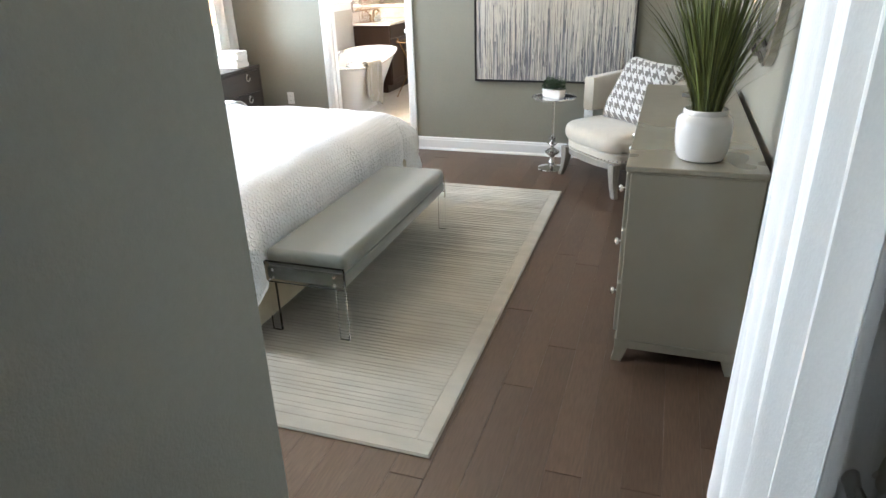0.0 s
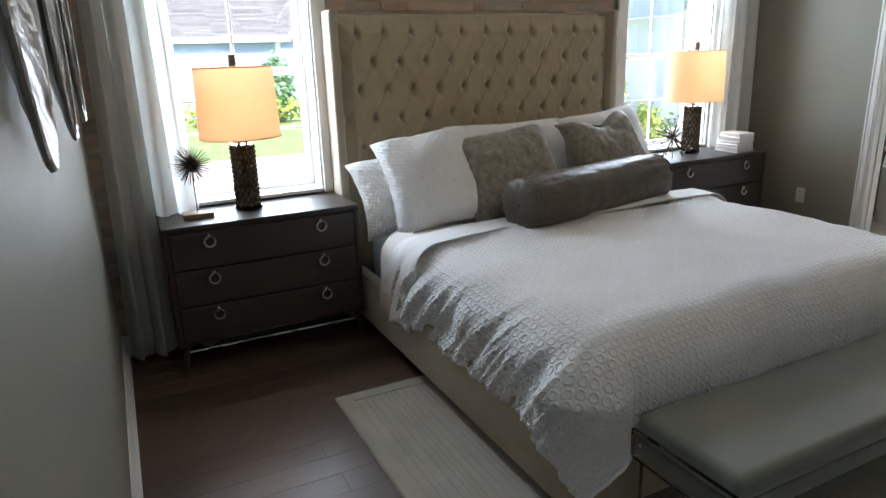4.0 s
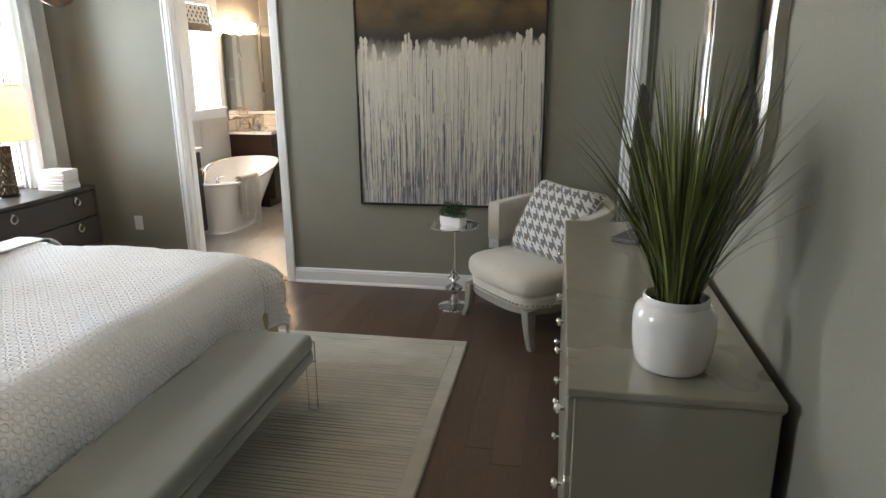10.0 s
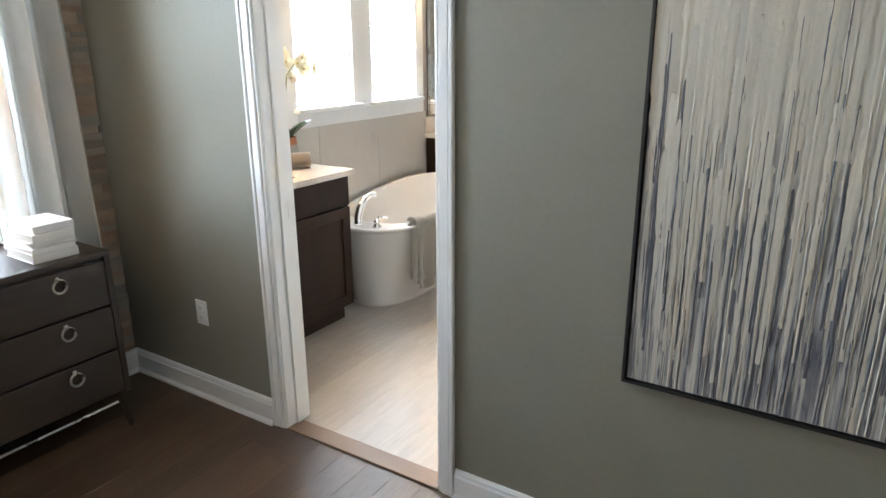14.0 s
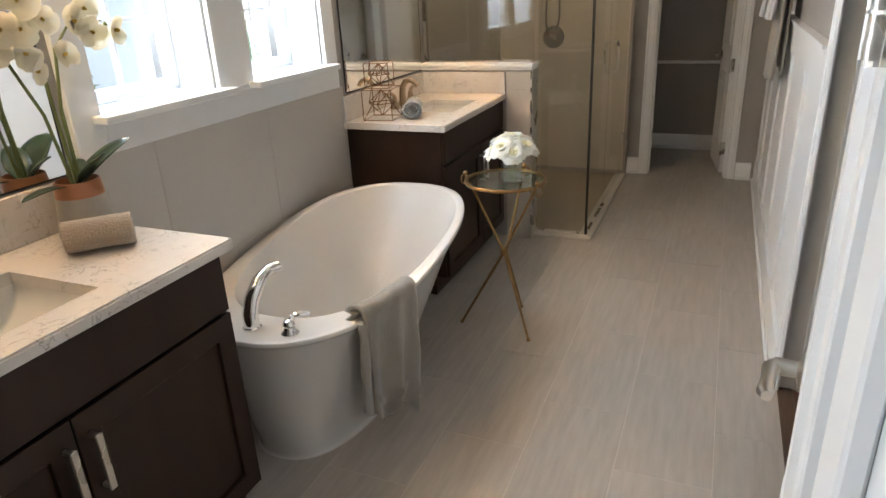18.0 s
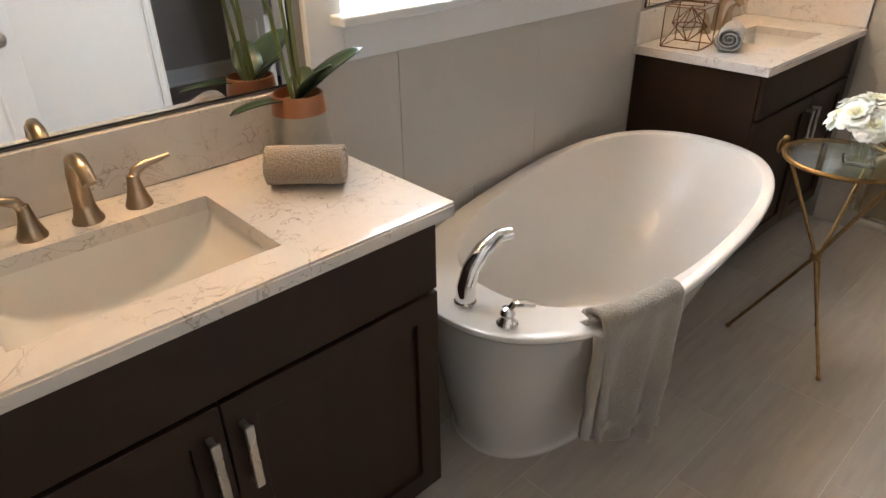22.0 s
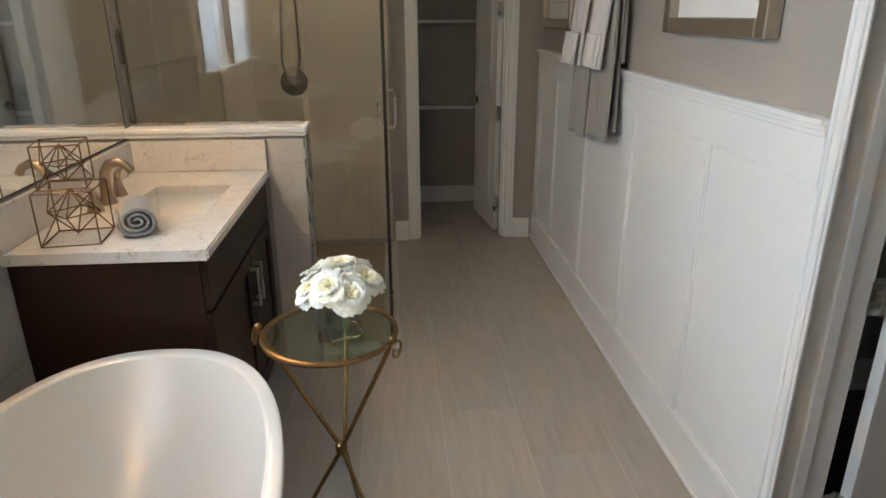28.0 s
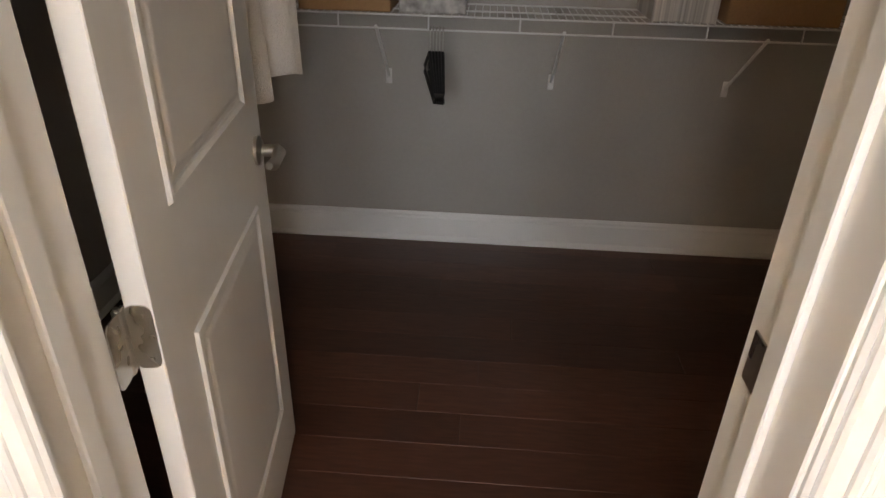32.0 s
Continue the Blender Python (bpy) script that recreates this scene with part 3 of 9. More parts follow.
# ---- the bed ----
LINEN = mat("cream_upholstery_linen", (0.40, 0.335, 0.228), 0.85, second=(0.335, 0.275, 0.184), scale=240, amount=0.6, bump=0.25, broad_tone=0.06, sheen=0.3)
LINEN_EDGE = mat("cream_upholstery_welt", (0.41, 0.36, 0.272), 0.8, scale=240, amount=0.5, bump=0.2, sheen=0.3)
BLACK = mat("black_lacquer", (0.012, 0.011, 0.011), 0.4, scale=30, amount=0.3)
SHEET = mat("white_cotton_sheet", (0.80, 0.80, 0.80), 0.9, second=(0.74, 0.75, 0.76), scale=9, amount=0.5, bump=0.35, bump_scale=14, sheen=0.3)
PALE_SHEET = mat("pale_blue_grey_sheet", (0.62, 0.66, 0.68), 0.85, scale=9, amount=0.4, bump=0.4, bump_scale=16, sheen=0.3)


def quilt_material(name, base, cell, depth, soft=0.25, wrapped=False):
    """White cloth with a raised diamond quilting."""
    m = mat(name, base, 0.9, second=[c * 0.95 for c in base], scale=6, amount=0.5, sheen=0.3)
    n, l = m.node_tree.nodes, m.node_tree.links
    tc, mp, vo = n.new("ShaderNodeTexCoord"), n.new("ShaderNodeMapping"), n.new("ShaderNodeTexVoronoi")
    mp.inputs["Rotation"].default_value = (0, 0, radians(45))
    l.new(tc.outputs["UV" if wrapped else "Object"], mp.inputs[0])
    wob = n.new("ShaderNodeTexNoise")
    wob.inputs["Scale"].default_value = 12
    l.new(tc.outputs["UV" if wrapped else "Object"], wob.inputs["Vector"])
    add = n.new("ShaderNodeVectorMath")
    add.operation = "MULTIPLY_ADD"
    l.new(wob.outputs["Color"], add.inputs[0])
    add.inputs[1].default_value = (0.010, 0.010, 0.010)
    l.new(mp.outputs[0], add.inputs[2])
    l.new(add.outputs[0], vo.inputs["Vector"])
    vo.feature, vo.voronoi_dimensions = "F1", "2D" if wrapped else "3D"
    vo.inputs["Scale"].default_value, vo.inputs["Randomness"].default_value = 1 / cell, 0.12
    rp = n.new("ShaderNodeMapRange")
    rp.interpolation_type = "SMOOTHSTEP"
    rp.inputs[1].default_value, rp.inputs[2].default_value = 0.62, 0.28
    if wrapped:
        off, mag = n.new("ShaderNodeMath"), n.new("ShaderNodeMath")
        off.operation, mag.operation = "SUBTRACT", "ABSOLUTE"
        off.inputs[1].default_value = 0.36
        l.new(vo.outputs["Distance"], off.inputs[0])
        l.new(off.outputs[0], mag.inputs[0])
        l.new(mag.outputs[0], rp.inputs[0])
        rp.inputs[1].default_value, rp.inputs[2].default_value = 0.17, 0.03
    else:
        l.new(vo.outputs["Distance"], rp.inputs[0])
    nz = n.new("ShaderNodeTexNoise")
    nz.inputs["Scale"].default_value, nz.inputs["Detail"].default_value = 30, 4
    l.new(tc.outputs["Object"], nz.inputs["Vector"])
    sm = n.new("ShaderNodeMath")
    sm.operation = "MULTIPLY_ADD"
    sm.inputs[1].default_value = soft
    l.new(nz.outputs["Fac"], sm.inputs[0])
    l.new(rp.outputs[0], sm.inputs[2])
    bp = n.new("ShaderNodeBump")
    bp.inputs["Strength"].default_value, bp.inputs["Distance"].default_value = 1.0, depth
    l.new(sm.outputs[0], bp.inputs["Height"])
    l.new(bp.outputs[0], n["Principled BSDF"].inputs["Normal"])
    return m


QUILT = quilt_material("white_quilted_coverlet", (0.87, 0.87, 0.88), 0.041, 0.0066, 0.14, True)
PILLOW_WHITE = quilt_material("white_embroidered_cotton", (0.82, 0.82, 0.82), 0.018, 0.004, 1.6)
BED_Y, BED_Z = 3.77, 0.655


def tufted_headboard():
    bed = thing("bed", "cream linen upholstered king bed with a tall tufted headboard", "bed", (0, 0, 0))
    y0, y1, z1, yc = 2.688, 4.636, 1.805, 3.662
    spy, spz = 0.0835, 0.158

    def dent(y, z):
        a, b = (y - yc) / spy, (z1 - 0.12 - z) / spz
        u, v = a + b, a - b
        fu, fv = abs((u + 1) % 2 - 1), abs((v + 1) % 2 - 1)
        crease = 0.75 * math.exp(-(fu / 0.045) ** 2) + 0.12 * math.exp(-(fv / 0.06) ** 2)
        if z > z1 - 0.12:
            crease = math.exp(-(((a + 1) % 2 - 1) / 0.08) ** 2)
        hole = math.exp(-(math.hypot(fu, fv) / 0.20) ** 1.1)
        edge = min(1, (z1 - 0.02 - z) / 0.10, (y - y0) / 0.10, (y1 - y) / 0.10)
        edge = max(0, edge)
        return edge * (0.05 + 0.008 * (1 - min(1, math.hypot(fu, fv))) - 0.008 * crease - 0.062 * hole) if z > 0.55 else 0.05 * edge

    bm = bmesh.new()
    n_y, n_z = 400, 230
    grid(bm, n_y, n_z, lambda u, v: (-3.095 + dent(y0 + 0.03 + u * (y1 - y0 - 0.06), 0.35 + v * (z1 - 0.38)), y0 + 0.03 + u * (y1 - y0 - 0.06), 0.35 + v * (z1 - 0.38)))
    part("tufted_panel", bm, LINEN, bed, smooth=60)
    part("headboard_core", cbox((-3.175, y0 + 0.03, 0.06), (-3.135, y1 - 0.03, z1 - 0.012), 0.02, 3), LINEN_EDGE, bed, smooth=True)
    for s, y in ((1, y0), (-1, y1)):
        w = bmesh.new()
        box(w, (-3.18, y - 0.028 * s, 0.03), (-3.012, y + 0.024 * s, z1 + 0.004), 0.016, 3)
        part("wing", w, LINEN_EDGE, bed, smooth=True)
    btn = bmesh.new()
    lathe(btn, [(0.004, -0.004), (0.009, 0.0), (0.0075, 0.004), (0.003, 0.006)], 10, pose(0, 0, 0, 0, 90, 0))
    me = mesh_of("button", btn, LINEN_EDGE, True)
    for r in range(9):
        z = z1 - 0.12 - r * spz
        if z < 0.62:
            break
        for k in range(-13, 14):
            y = yc + k * spy
            if (k + r) % 2 == 0 and y0 + 0.06 < y < y1 - 0.06:
                o = new("button", me)
                o.parent = bed
                o.location = (-3.1, y, z)
    for nm, a, b in (("side_rail", (-3.0, 2.695, 0.075), (-0.87, 2.76, 0.36)), ("side_rail", (-3.0, 4.74, 0.075), (-0.87, 4.81, 0.36)), ("foot_rail", (-0.87, 2.695, 0.075), (-0.835, 4.81, 0.36))):
        part(nm, cbox(a, b, 0.014, 2), LINEN, bed, smooth=True)
    part("slat_deck", cbox((-3.0, 2.76, 0.25), (-0.87, 4.74, 0.28)), BLACK, bed)
    for x in (-0.915, -2.9):
        for y in (2.75, 4.755):
            part("leg", cbox((x - 0.05, y - 0.05, 0.013), (x + 0.06, y + 0.05, 0.076), 0.004), BLACK, bed, "black wooden block foot")
    m = thing("mattress", "thick mattress in a pale blue-grey sheet on the bed", "mattress")
    part("mattress_body", cbox((-3.0, 2.81, 0.285), (-0.96, 4.73, BED_Z - 0.02), 0.05, 4), PALE_SHEET, m, smooth=True)
    return bed


def drape(a, b, xf, hw, top, R, t=0.0, ripple=0.0, seed=0.0):
    """A sheet laid over the mattress: a along the bed, b across it, both as measured on the flat cloth."""
    hw += 0.035 if b > 0 else 0.0
    ox, oy = max(0.0, a - xf), max(0.0, abs(b) - hw)
    d = math.hypot(ox, oy)
    if ox > 0 and oy > 0:
        d *= 1 - 0.10 * math.sin(2 * math.atan2(oy, ox))
    sy = 1 if b >= 0 else -1
    px, py = min(a, xf), sy * min(abs(b), hw)
    if d < 1e-9:
        puff = 0.022 * fbm((a * 1.3, b * 1.3, seed), 3) + 0.007 * fbm((a * 6, b * 4, seed + 3), 2)
        return Vector((px, BED_Y + py, top + t + puff))
    ux, uy = Vector((ox, oy)).normalized()
    ang = math.atan2(oy, ox)
    s = (BED_Y + py) * 1.0 + (3.0 - px) + ang * 0.35
    L = R * math.pi / 2
    if d < L:
        out, drop = R * math.sin(d / R), R * (1 - math.cos(d / R))
    else:
        out, drop = R + 0.04 * (d - L), R + (d - L)
    k = min(1, d / 0.3)
    soft = math.sin(s * 11 + 2.2 * fbm((s * 2.1, 0, seed), 2) + 1.5 * drop) * 0.5 + fbm((s * 5, drop * 2, seed), 3) * 0.7
    across, along = s * 0.77 - drop * 0.64, s * 0.64 + drop * 0.77
    across += 0.02 * fbm((s * 3, drop * 3, seed + 5), 2)
    crease = 0.6 - 2.1 * abs(fbm((across * 9.5, along * 0.7, seed + 2), 1)) + 0.6 * abs(fbm((across * 24, along * 1.3, seed), 2)) - 0.25 * abs(fbm((across * 47, along * 2.2, seed + 7), 1))
    side = uy * uy
    fold = soft * (1 - side) * 0.55 + (0.45 * soft + 0.8 * crease) * side
    corner = math.sin(2 * ang) if ox > 0 and oy > 0 else 0
    out += ripple * k * fold * (1 + 0.8 * corner) + 0.115 * k * k * corner
    puff = (0.022 * fbm((px * 1.3, py * 1.3, seed), 3) + 0.007 * fbm((px * 6, py * 4, seed + 3), 2)) * max(0, 1 - drop / 0.25)
    z = top + t + puff - drop
    return Vector((px + ux * out, BED_Y + sy * uy * out + py, max(z, 0.075)))


def bedding():
    t = thing("coverlet", "white diamond-quilted coverlet draped loosely over the bed", "bedspread")
    bm = bmesh.new()
    A0, A1, B = -2.30, -0.52, 1.36

    def f(u, v):
        b = -B + 2 * B * v
        a0 = A0 - 0.10 * (abs(b) > 0.95) * (abs(b) - 0.95) / 0.4 + 0.02 * math.sin(b * 5)
        a = a0 + (A1 - a0) * u
        p = drape(a, b, -1.055, 0.865, BED_Z, 0.21, 0.026, 0.034, 4.0)
        if u < 0.12:
            p.z += 0.016 * math.sin(u / 0.12 * math.pi)
        return p

    grid(bm, 230, 340, f)
    ob = part("quilted_cloth", bm, QUILT, t, smooth=70)
    uv = ob.data.uv_layers.new(name="cloth")
    for lp in ob.data.loops:
        i, j = divmod(lp.vertex_index, 340)
        uv.data[lp.index].uv = (1.78 * i / 229, 2.72 * j / 339)
    so = ob.modifiers.new("thick", "SOLIDIFY")
    so.thickness, so.offset = 0.012, -1
    def edge(u):
        return f(1.0, u)

    hem = bmesh.new()
    tube(hem, [edge(k / 240) for k in range(241)], 0.0075, 6)
    part("hem", hem, QUILT, t, "stitched hem", True)
    s = thing("sheet", "smooth white top sheet folded back below the pillows", "bed sheet")
    bm = bmesh.new()

    def g(u, v):
        b = -1.47 + 2.94 * v
        a = -2.60 + 0.05 * math.sin(b * 4) + (0.46 - 0.05 * math.sin(b * 3)) * u
        p = drape(a, b, -0.9, 0.93, BED_Z, 0.135, 0.004 + 0.05 * min(1, max(0, u - 0.3) / 0.3), 0.016, 9.0)
        return p

    grid(bm, 46, 170, g)
    ob = part("folded_cloth", bm, SHEET, s, smooth=70)
    so = ob.modifiers.new("thick", "SOLIDIFY")
    so.thickness, so.offset = 0.006, -1


def pillow_mesh(bm, w, h, t, seed, m=Matrix(), crimp=0.06, flange=0.0, dent=0.0, ruffle=0.0):
    """A stuffed cushion: two bulged faces meeting at a seam, corners pulled out, one crease if dented."""
    n = 96 if ruffle else 44
    for side in (1, -1):
        def f(u, v):
            x, y = 2 * u - 1, 2 * v - 1
            e = max(0.0, (1 - abs(x) ** 3.2)) ** 0.5 * max(0.0, (1 - abs(y) ** 3.2)) ** 0.5
            pull = 1 - crimp * (1 - abs(y) ** 1.6) * abs(x) ** 3
            pull_y = 1 - crimp * (1 - abs(x) ** 1.6) * abs(y) ** 3 + 0.02 * fbm((x * 3, seed, 1), 2) * abs(y) ** 3
            z = side * t / 2 * e * (1 + 0.20 * fbm((x * 1.3, y * 1.3, seed + side), 2)) + side * 0.006 * fbm((x * 5 + y * 2, y * 3 - x * 2, seed), 3) * e ** 0.5
            rad = max(abs(x), abs(y))
            z += side * 0.007 * math.sin(math.atan2(y, x) * 26 + seed) * max(0, rad - 0.55) * e ** 0.3
            if ruffle:
                z += side * ruffle * (abs(math.sin(x * 27 + 2.4 * fbm((x * 2, y * 5, seed), 2))) - 0.5) * e ** 0.4
            round_off = 1 - 0.012 * (abs(x) * abs(y)) ** 5
            if dent and y > 0:
                z -= side * dent * math.exp(-(x / 0.35) ** 2) * y * y
            yy = y * h / 2 * pull_y
            if dent:
                yy -= dent * 1.5 * math.exp(-(x / 0.4) ** 2) * max(0, y) ** 2
            return m @ Vector((x * w / 2 * pull * round_off, yy * round_off, z - 0.05 * (abs(x) * abs(y)) ** 4))
        grid(bm, n, n, f)
    bmesh.ops.remove_doubles(bm, verts=bm.verts, dist=0.0008)
    return bm


def cushion(name, label, p, rot, w, h, t, material, seed, dent=0.0, group="bed pillows", ruffle=0.0):
    """A cushion standing on its lower edge; rot: lean, turn and roll in degrees."""
    lean, turn, roll = rot
    m = pose(0, 0, 0, 0, 0, turn) @ pose(0, 0, 0, 90 - lean, 0, 0) @ pose(0, 0, 0, 0, 0, roll)
    c = thing(name, label, "pillow", p, 0, group)
    part("cover", pillow_mesh(bmesh.new(), w, h, t, seed, m, 0.09, 0, dent, ruffle), material, c, smooth=70)
    seam = bmesh.new()
    pts = []
    for k in range(80):
        a = 2 * math.pi * k / 80
        cx, cy = math.cos(a), math.sin(a)
        q = max(abs(cx), abs(cy))
        x, y = cx / q, cy / q
        pull = 1 - 0.09 * (1 - abs(y) ** 1.6) * abs(x) ** 3
        pull_y = 1 - 0.09 * (1 - abs(x) ** 1.6) * abs(y) ** 3
        yy = y * h / 2 * pull_y - (dent * 1.5 * math.exp(-(x / 0.4) ** 2) * max(0, y) ** 2 if dent else 0)
        q = 1 - 0.012 * (abs(x) * abs(y)) ** 5
        pts.append(m @ Vector((x * w / 2 * pull * q, yy * q, -0.05 * (abs(x) * abs(y)) ** 4)))
    tube(seam, pts, 0.004, 5, True)
    part("piping", seam, material, c, smooth=True)
    return c


SAGE = mat("sage_grey_jacquard", (0.27, 0.245, 0.195), 0.55, second=(0.13, 0.118, 0.09), scale=34, amount=1.0, detail=8, bump=0.4, sheen=0.4)
SATIN = mat("brown_satin", (0.082, 0.064, 0.042), 0.42, second=(0.052, 0.040, 0.027), scale=12, amount=0.7, bump=1.4, bump_scale=16, sheen=0.12)


def pillows():
    z = BED_Z + 0.015
    cushion("pillow", "white cotton sleeping pillow propped on the headboard", (-2.80, 2.99, z + 0.15), (30, 90, 4), 0.62, 0.46, 0.20, PILLOW_WHITE, 1, ruffle=0.002)
    cushion("pillow", "white embroidered euro pillow propped on the bed", (-2.63, 3.07, z + 0.235), (30, 80, 8), 0.56, 0.57, 0.25, PILLOW_WHITE, 2, ruffle=0.004)
    cushion("pillow", "white cotton sleeping pillow propped on the headboard", (-2.83, 3.72, z + 0.24), (18, 90, 0), 0.85, 0.52, 0.16, SHEET, 3)
    cushion("pillow", "white cotton sleeping pillow propped on the headboard", (-2.80, 4.46, z + 0.255), (22, 96, 5), 0.70, 0.56, 0.17, SHEET, 5)
    cushion("throw_pillow", "sage grey patterned throw pillow", (-2.52, 3.50, z + 0.245), (30, 84, 7), 0.60, 0.52, 0.22, SAGE, 6)
    cushion("throw_pillow", "sage grey patterned throw pillow with a chopped crease", (-2.56, 4.24, z + 0.26), (28, 94, 6), 0.56, 0.56, 0.20, SAGE, 7, 0.045)
    c = thing("bolster_pillow", "dark brown satin bolster pillow lying across the bed", "bolster pillow", (-2.27, 3.885, z + 0.14), 101)
    bm = bmesh.new()

    def f(u, v):
        x = (2 * u - 1)
        e = 1 - 0.10 * abs(x) ** 6
        r = 0.148 * e * (1 + 0.03 * fbm((x * 3, math.cos(6.28 * v), math.sin(6.28 * v)), 3) + 0.06 * fbm((x * 2.2, 5 * math.cos(6.28 * v), 5 * math.sin(6.28 * v)), 3) * (0.35 + x * x))
        return (x * 0.565, r * math.cos(6.2832 * v), r * math.sin(6.2832 * v) * 0.97)

    grid(bm, 70, 90, f, closed_v=True)
    part("cover", bm, SATIN, c, smooth=True)
    for s in (-1, 1):
        e = bmesh.new()
        prof = [(0.134, 0.0), (0.137, 0.008), (0.120, 0.022), (0.05, 0.030), (0.016, 0.024), (0.012, 0.030), (0.002, 0.034)]
        lathe(e, prof, 36, Matrix.Translation((s * 0.556, 0, 0)) @ pose(0, 0, 0, 0, 90 * s, 0))
        for v in e.verts:
            r = math.hypot(v.co.y, v.co.z)
            v.co.x += s * 0.004 * math.sin(14 * math.atan2(v.co.z, v.co.y)) * (r / 0.11)
        part("end_cap", e, SATIN, c, "gathered satin end with a covered button", True)


tufted_headboard()
bedding()
pillows()

# ---- bedroom furniture ----
ESPRESSO = mat("espresso_stained_wood", (0.042, 0.030, 0.022), 0.40, second=(0.024, 0.017, 0.013), scale=20, amount=0.7, detail=6, stretch=(1, 0.25, 4), bump=0.1)
NICKEL = mat("brushed_nickel", (0.55, 0.53, 0.49), 0.28, 1.0, scale=120, amount=0.3, stretch=(1, 1, 6))
CHROME = mat("polished_chrome", (0.78, 0.78, 0.78), 0.06, 1.0, scale=20, amount=0.05, rough_var=0.02)
ACRYLIC = glassy("clear_acrylic", (0.97, 0.98, 0.98), 0.0, 1.3)
SILVERED = mat("silvered_lacquer", (0.325, 0.295, 0.23), 0.30, 0.3, second=(0.285, 0.26, 0.20), scale=5, amount=0.6, detail=5, coat=0.35, broad_tone=0.05)
SILVER_EDGE = mat("silvered_lacquer_edge", (0.35, 0.32, 0.25), 0.28, 0.35, scale=14, amount=0.5, coat=0.3)


def ring_pull(parent, p, m=Matrix()):
    r = bmesh.new()
    pts = [(0.012, 0.026 * math.sin(2 * math.pi * k / 20), -0.018 - 0.026 * math.cos(2 * math.pi * k / 20)) for k in range(20)]
    tube(r, pts, 0.0052, 8, True)
    o = part("ring_pull", r, NICKEL, parent, "brushed nickel ring pull", True)
    o.location = p
    h = bmesh.new()
    lathe(h, [(0.009, 0), (0.009, 0.004), (0.005, 0.006), (0.005, 0.016), (0.003, 0.018)], 10, pose(0, 0, 0.012, 0, 90, 0))
    k = part("pull_post", h, NICKEL, o, "", True)
    return o


def nightstand(p, label):
    """A chest on splayed legs, three drawers with two ring pulls each; local x is the front."""
    t = thing("nightstand", label, "nightstand", p, 0, "nightstands by the bed")
    w, d, z0, z1 = 1.0, 0.455, 0.17, 0.79
    bm = bmesh.new()
    box(bm, (-d + 0.01, -w / 2 + 0.012, z0), (-0.02, w / 2 - 0.012, z1 - 0.022), 0.004)
    part("body", bm, ESPRESSO, t)
    part("top", cbox((-d, -w / 2, z1 - 0.022), (0.004, w / 2, z1), 0.004, 2), ESPRESSO, t)
    hh = (z1 - 0.022 - z0 - 0.02) / 3
    for k in range(3):
        a = z0 + 0.012 + k * hh
        dr = part("drawer", cbox((-0.02, -w / 2 + 0.03, a), (0.0, w / 2 - 0.03, a + hh - 0.008), 0.003), ESPRESSO, t)
        for y in (-0.285, 0.285):
            ring_pull(dr, (0.0, y, a + hh * 0.79))
    for y in (-1, 1):
        part("stile", cbox((-0.022, y * (w / 2 - 0.028), z0), (0.002, y * (w / 2 - 0.002), z1 - 0.022), 0.003), ESPRESSO, t)
        for x, sx in ((-0.03, 1), (-d + 0.04, -1)):
            l = bmesh.new()
            tube(l, [(x, y * (w / 2 - 0.04), z0), (x + 0.01 * sx, y * (w / 2 - 0.012), 0.0)], [0.02, 0.011], 8)
            part("leg", l, ESPRESSO, t, "", True)
    st = bmesh.new()
    tube(st, [(-0.03, -w / 2 + 0.035, 0.125), (-0.03, w / 2 - 0.035, 0.125)], 0.006, 8)
    part("stretcher", st, NICKEL, t, "thin metal stretcher between the legs", True)
    return t


nightstand((-2.748, 2.165, 0), "espresso wood nightstand with three drawers and ring pulls under the window")
nightstand((-2.745, 5.415, 0), "espresso wood nightstand with three drawers near the bathroom doorway")

BRONZE_LAMP = mat("antique_bronze_scales", (0.16, 0.125, 0.085), 0.36, 0.75, second=(0.06, 0.045, 0.03), scale=24, amount=0.8, per_island=0.3)
SHADE = bpy.data.materials.new("warm_linen_lampshade")
SHADE.use_nodes = True
_n, _l = SHADE.node_tree.nodes, SHADE.node_tree.links
_b = _n["Principled BSDF"]
_b.inputs["Base Color"].default_value = (0.62, 0.48, 0.33, 1)
_b.inputs["Roughness"].default_value = 0.9
_tr, _mx, _wv = _n.new("ShaderNodeBsdfTranslucent"), _n.new("ShaderNodeMixShader"), _n.new("ShaderNodeTexNoise")
_wv.inputs["Scale"].default_value = 300
_tr.inputs[0].default_value = (0.78, 0.46, 0.23, 1)
_mx.inputs[0].default_value = 0.5
_l.new(_b.outputs[0], _mx.inputs[1])
_l.new(_tr.outputs[0], _mx.inputs[2])
_l.new(_mx.outputs[0], _n["Material Output"].inputs[0])


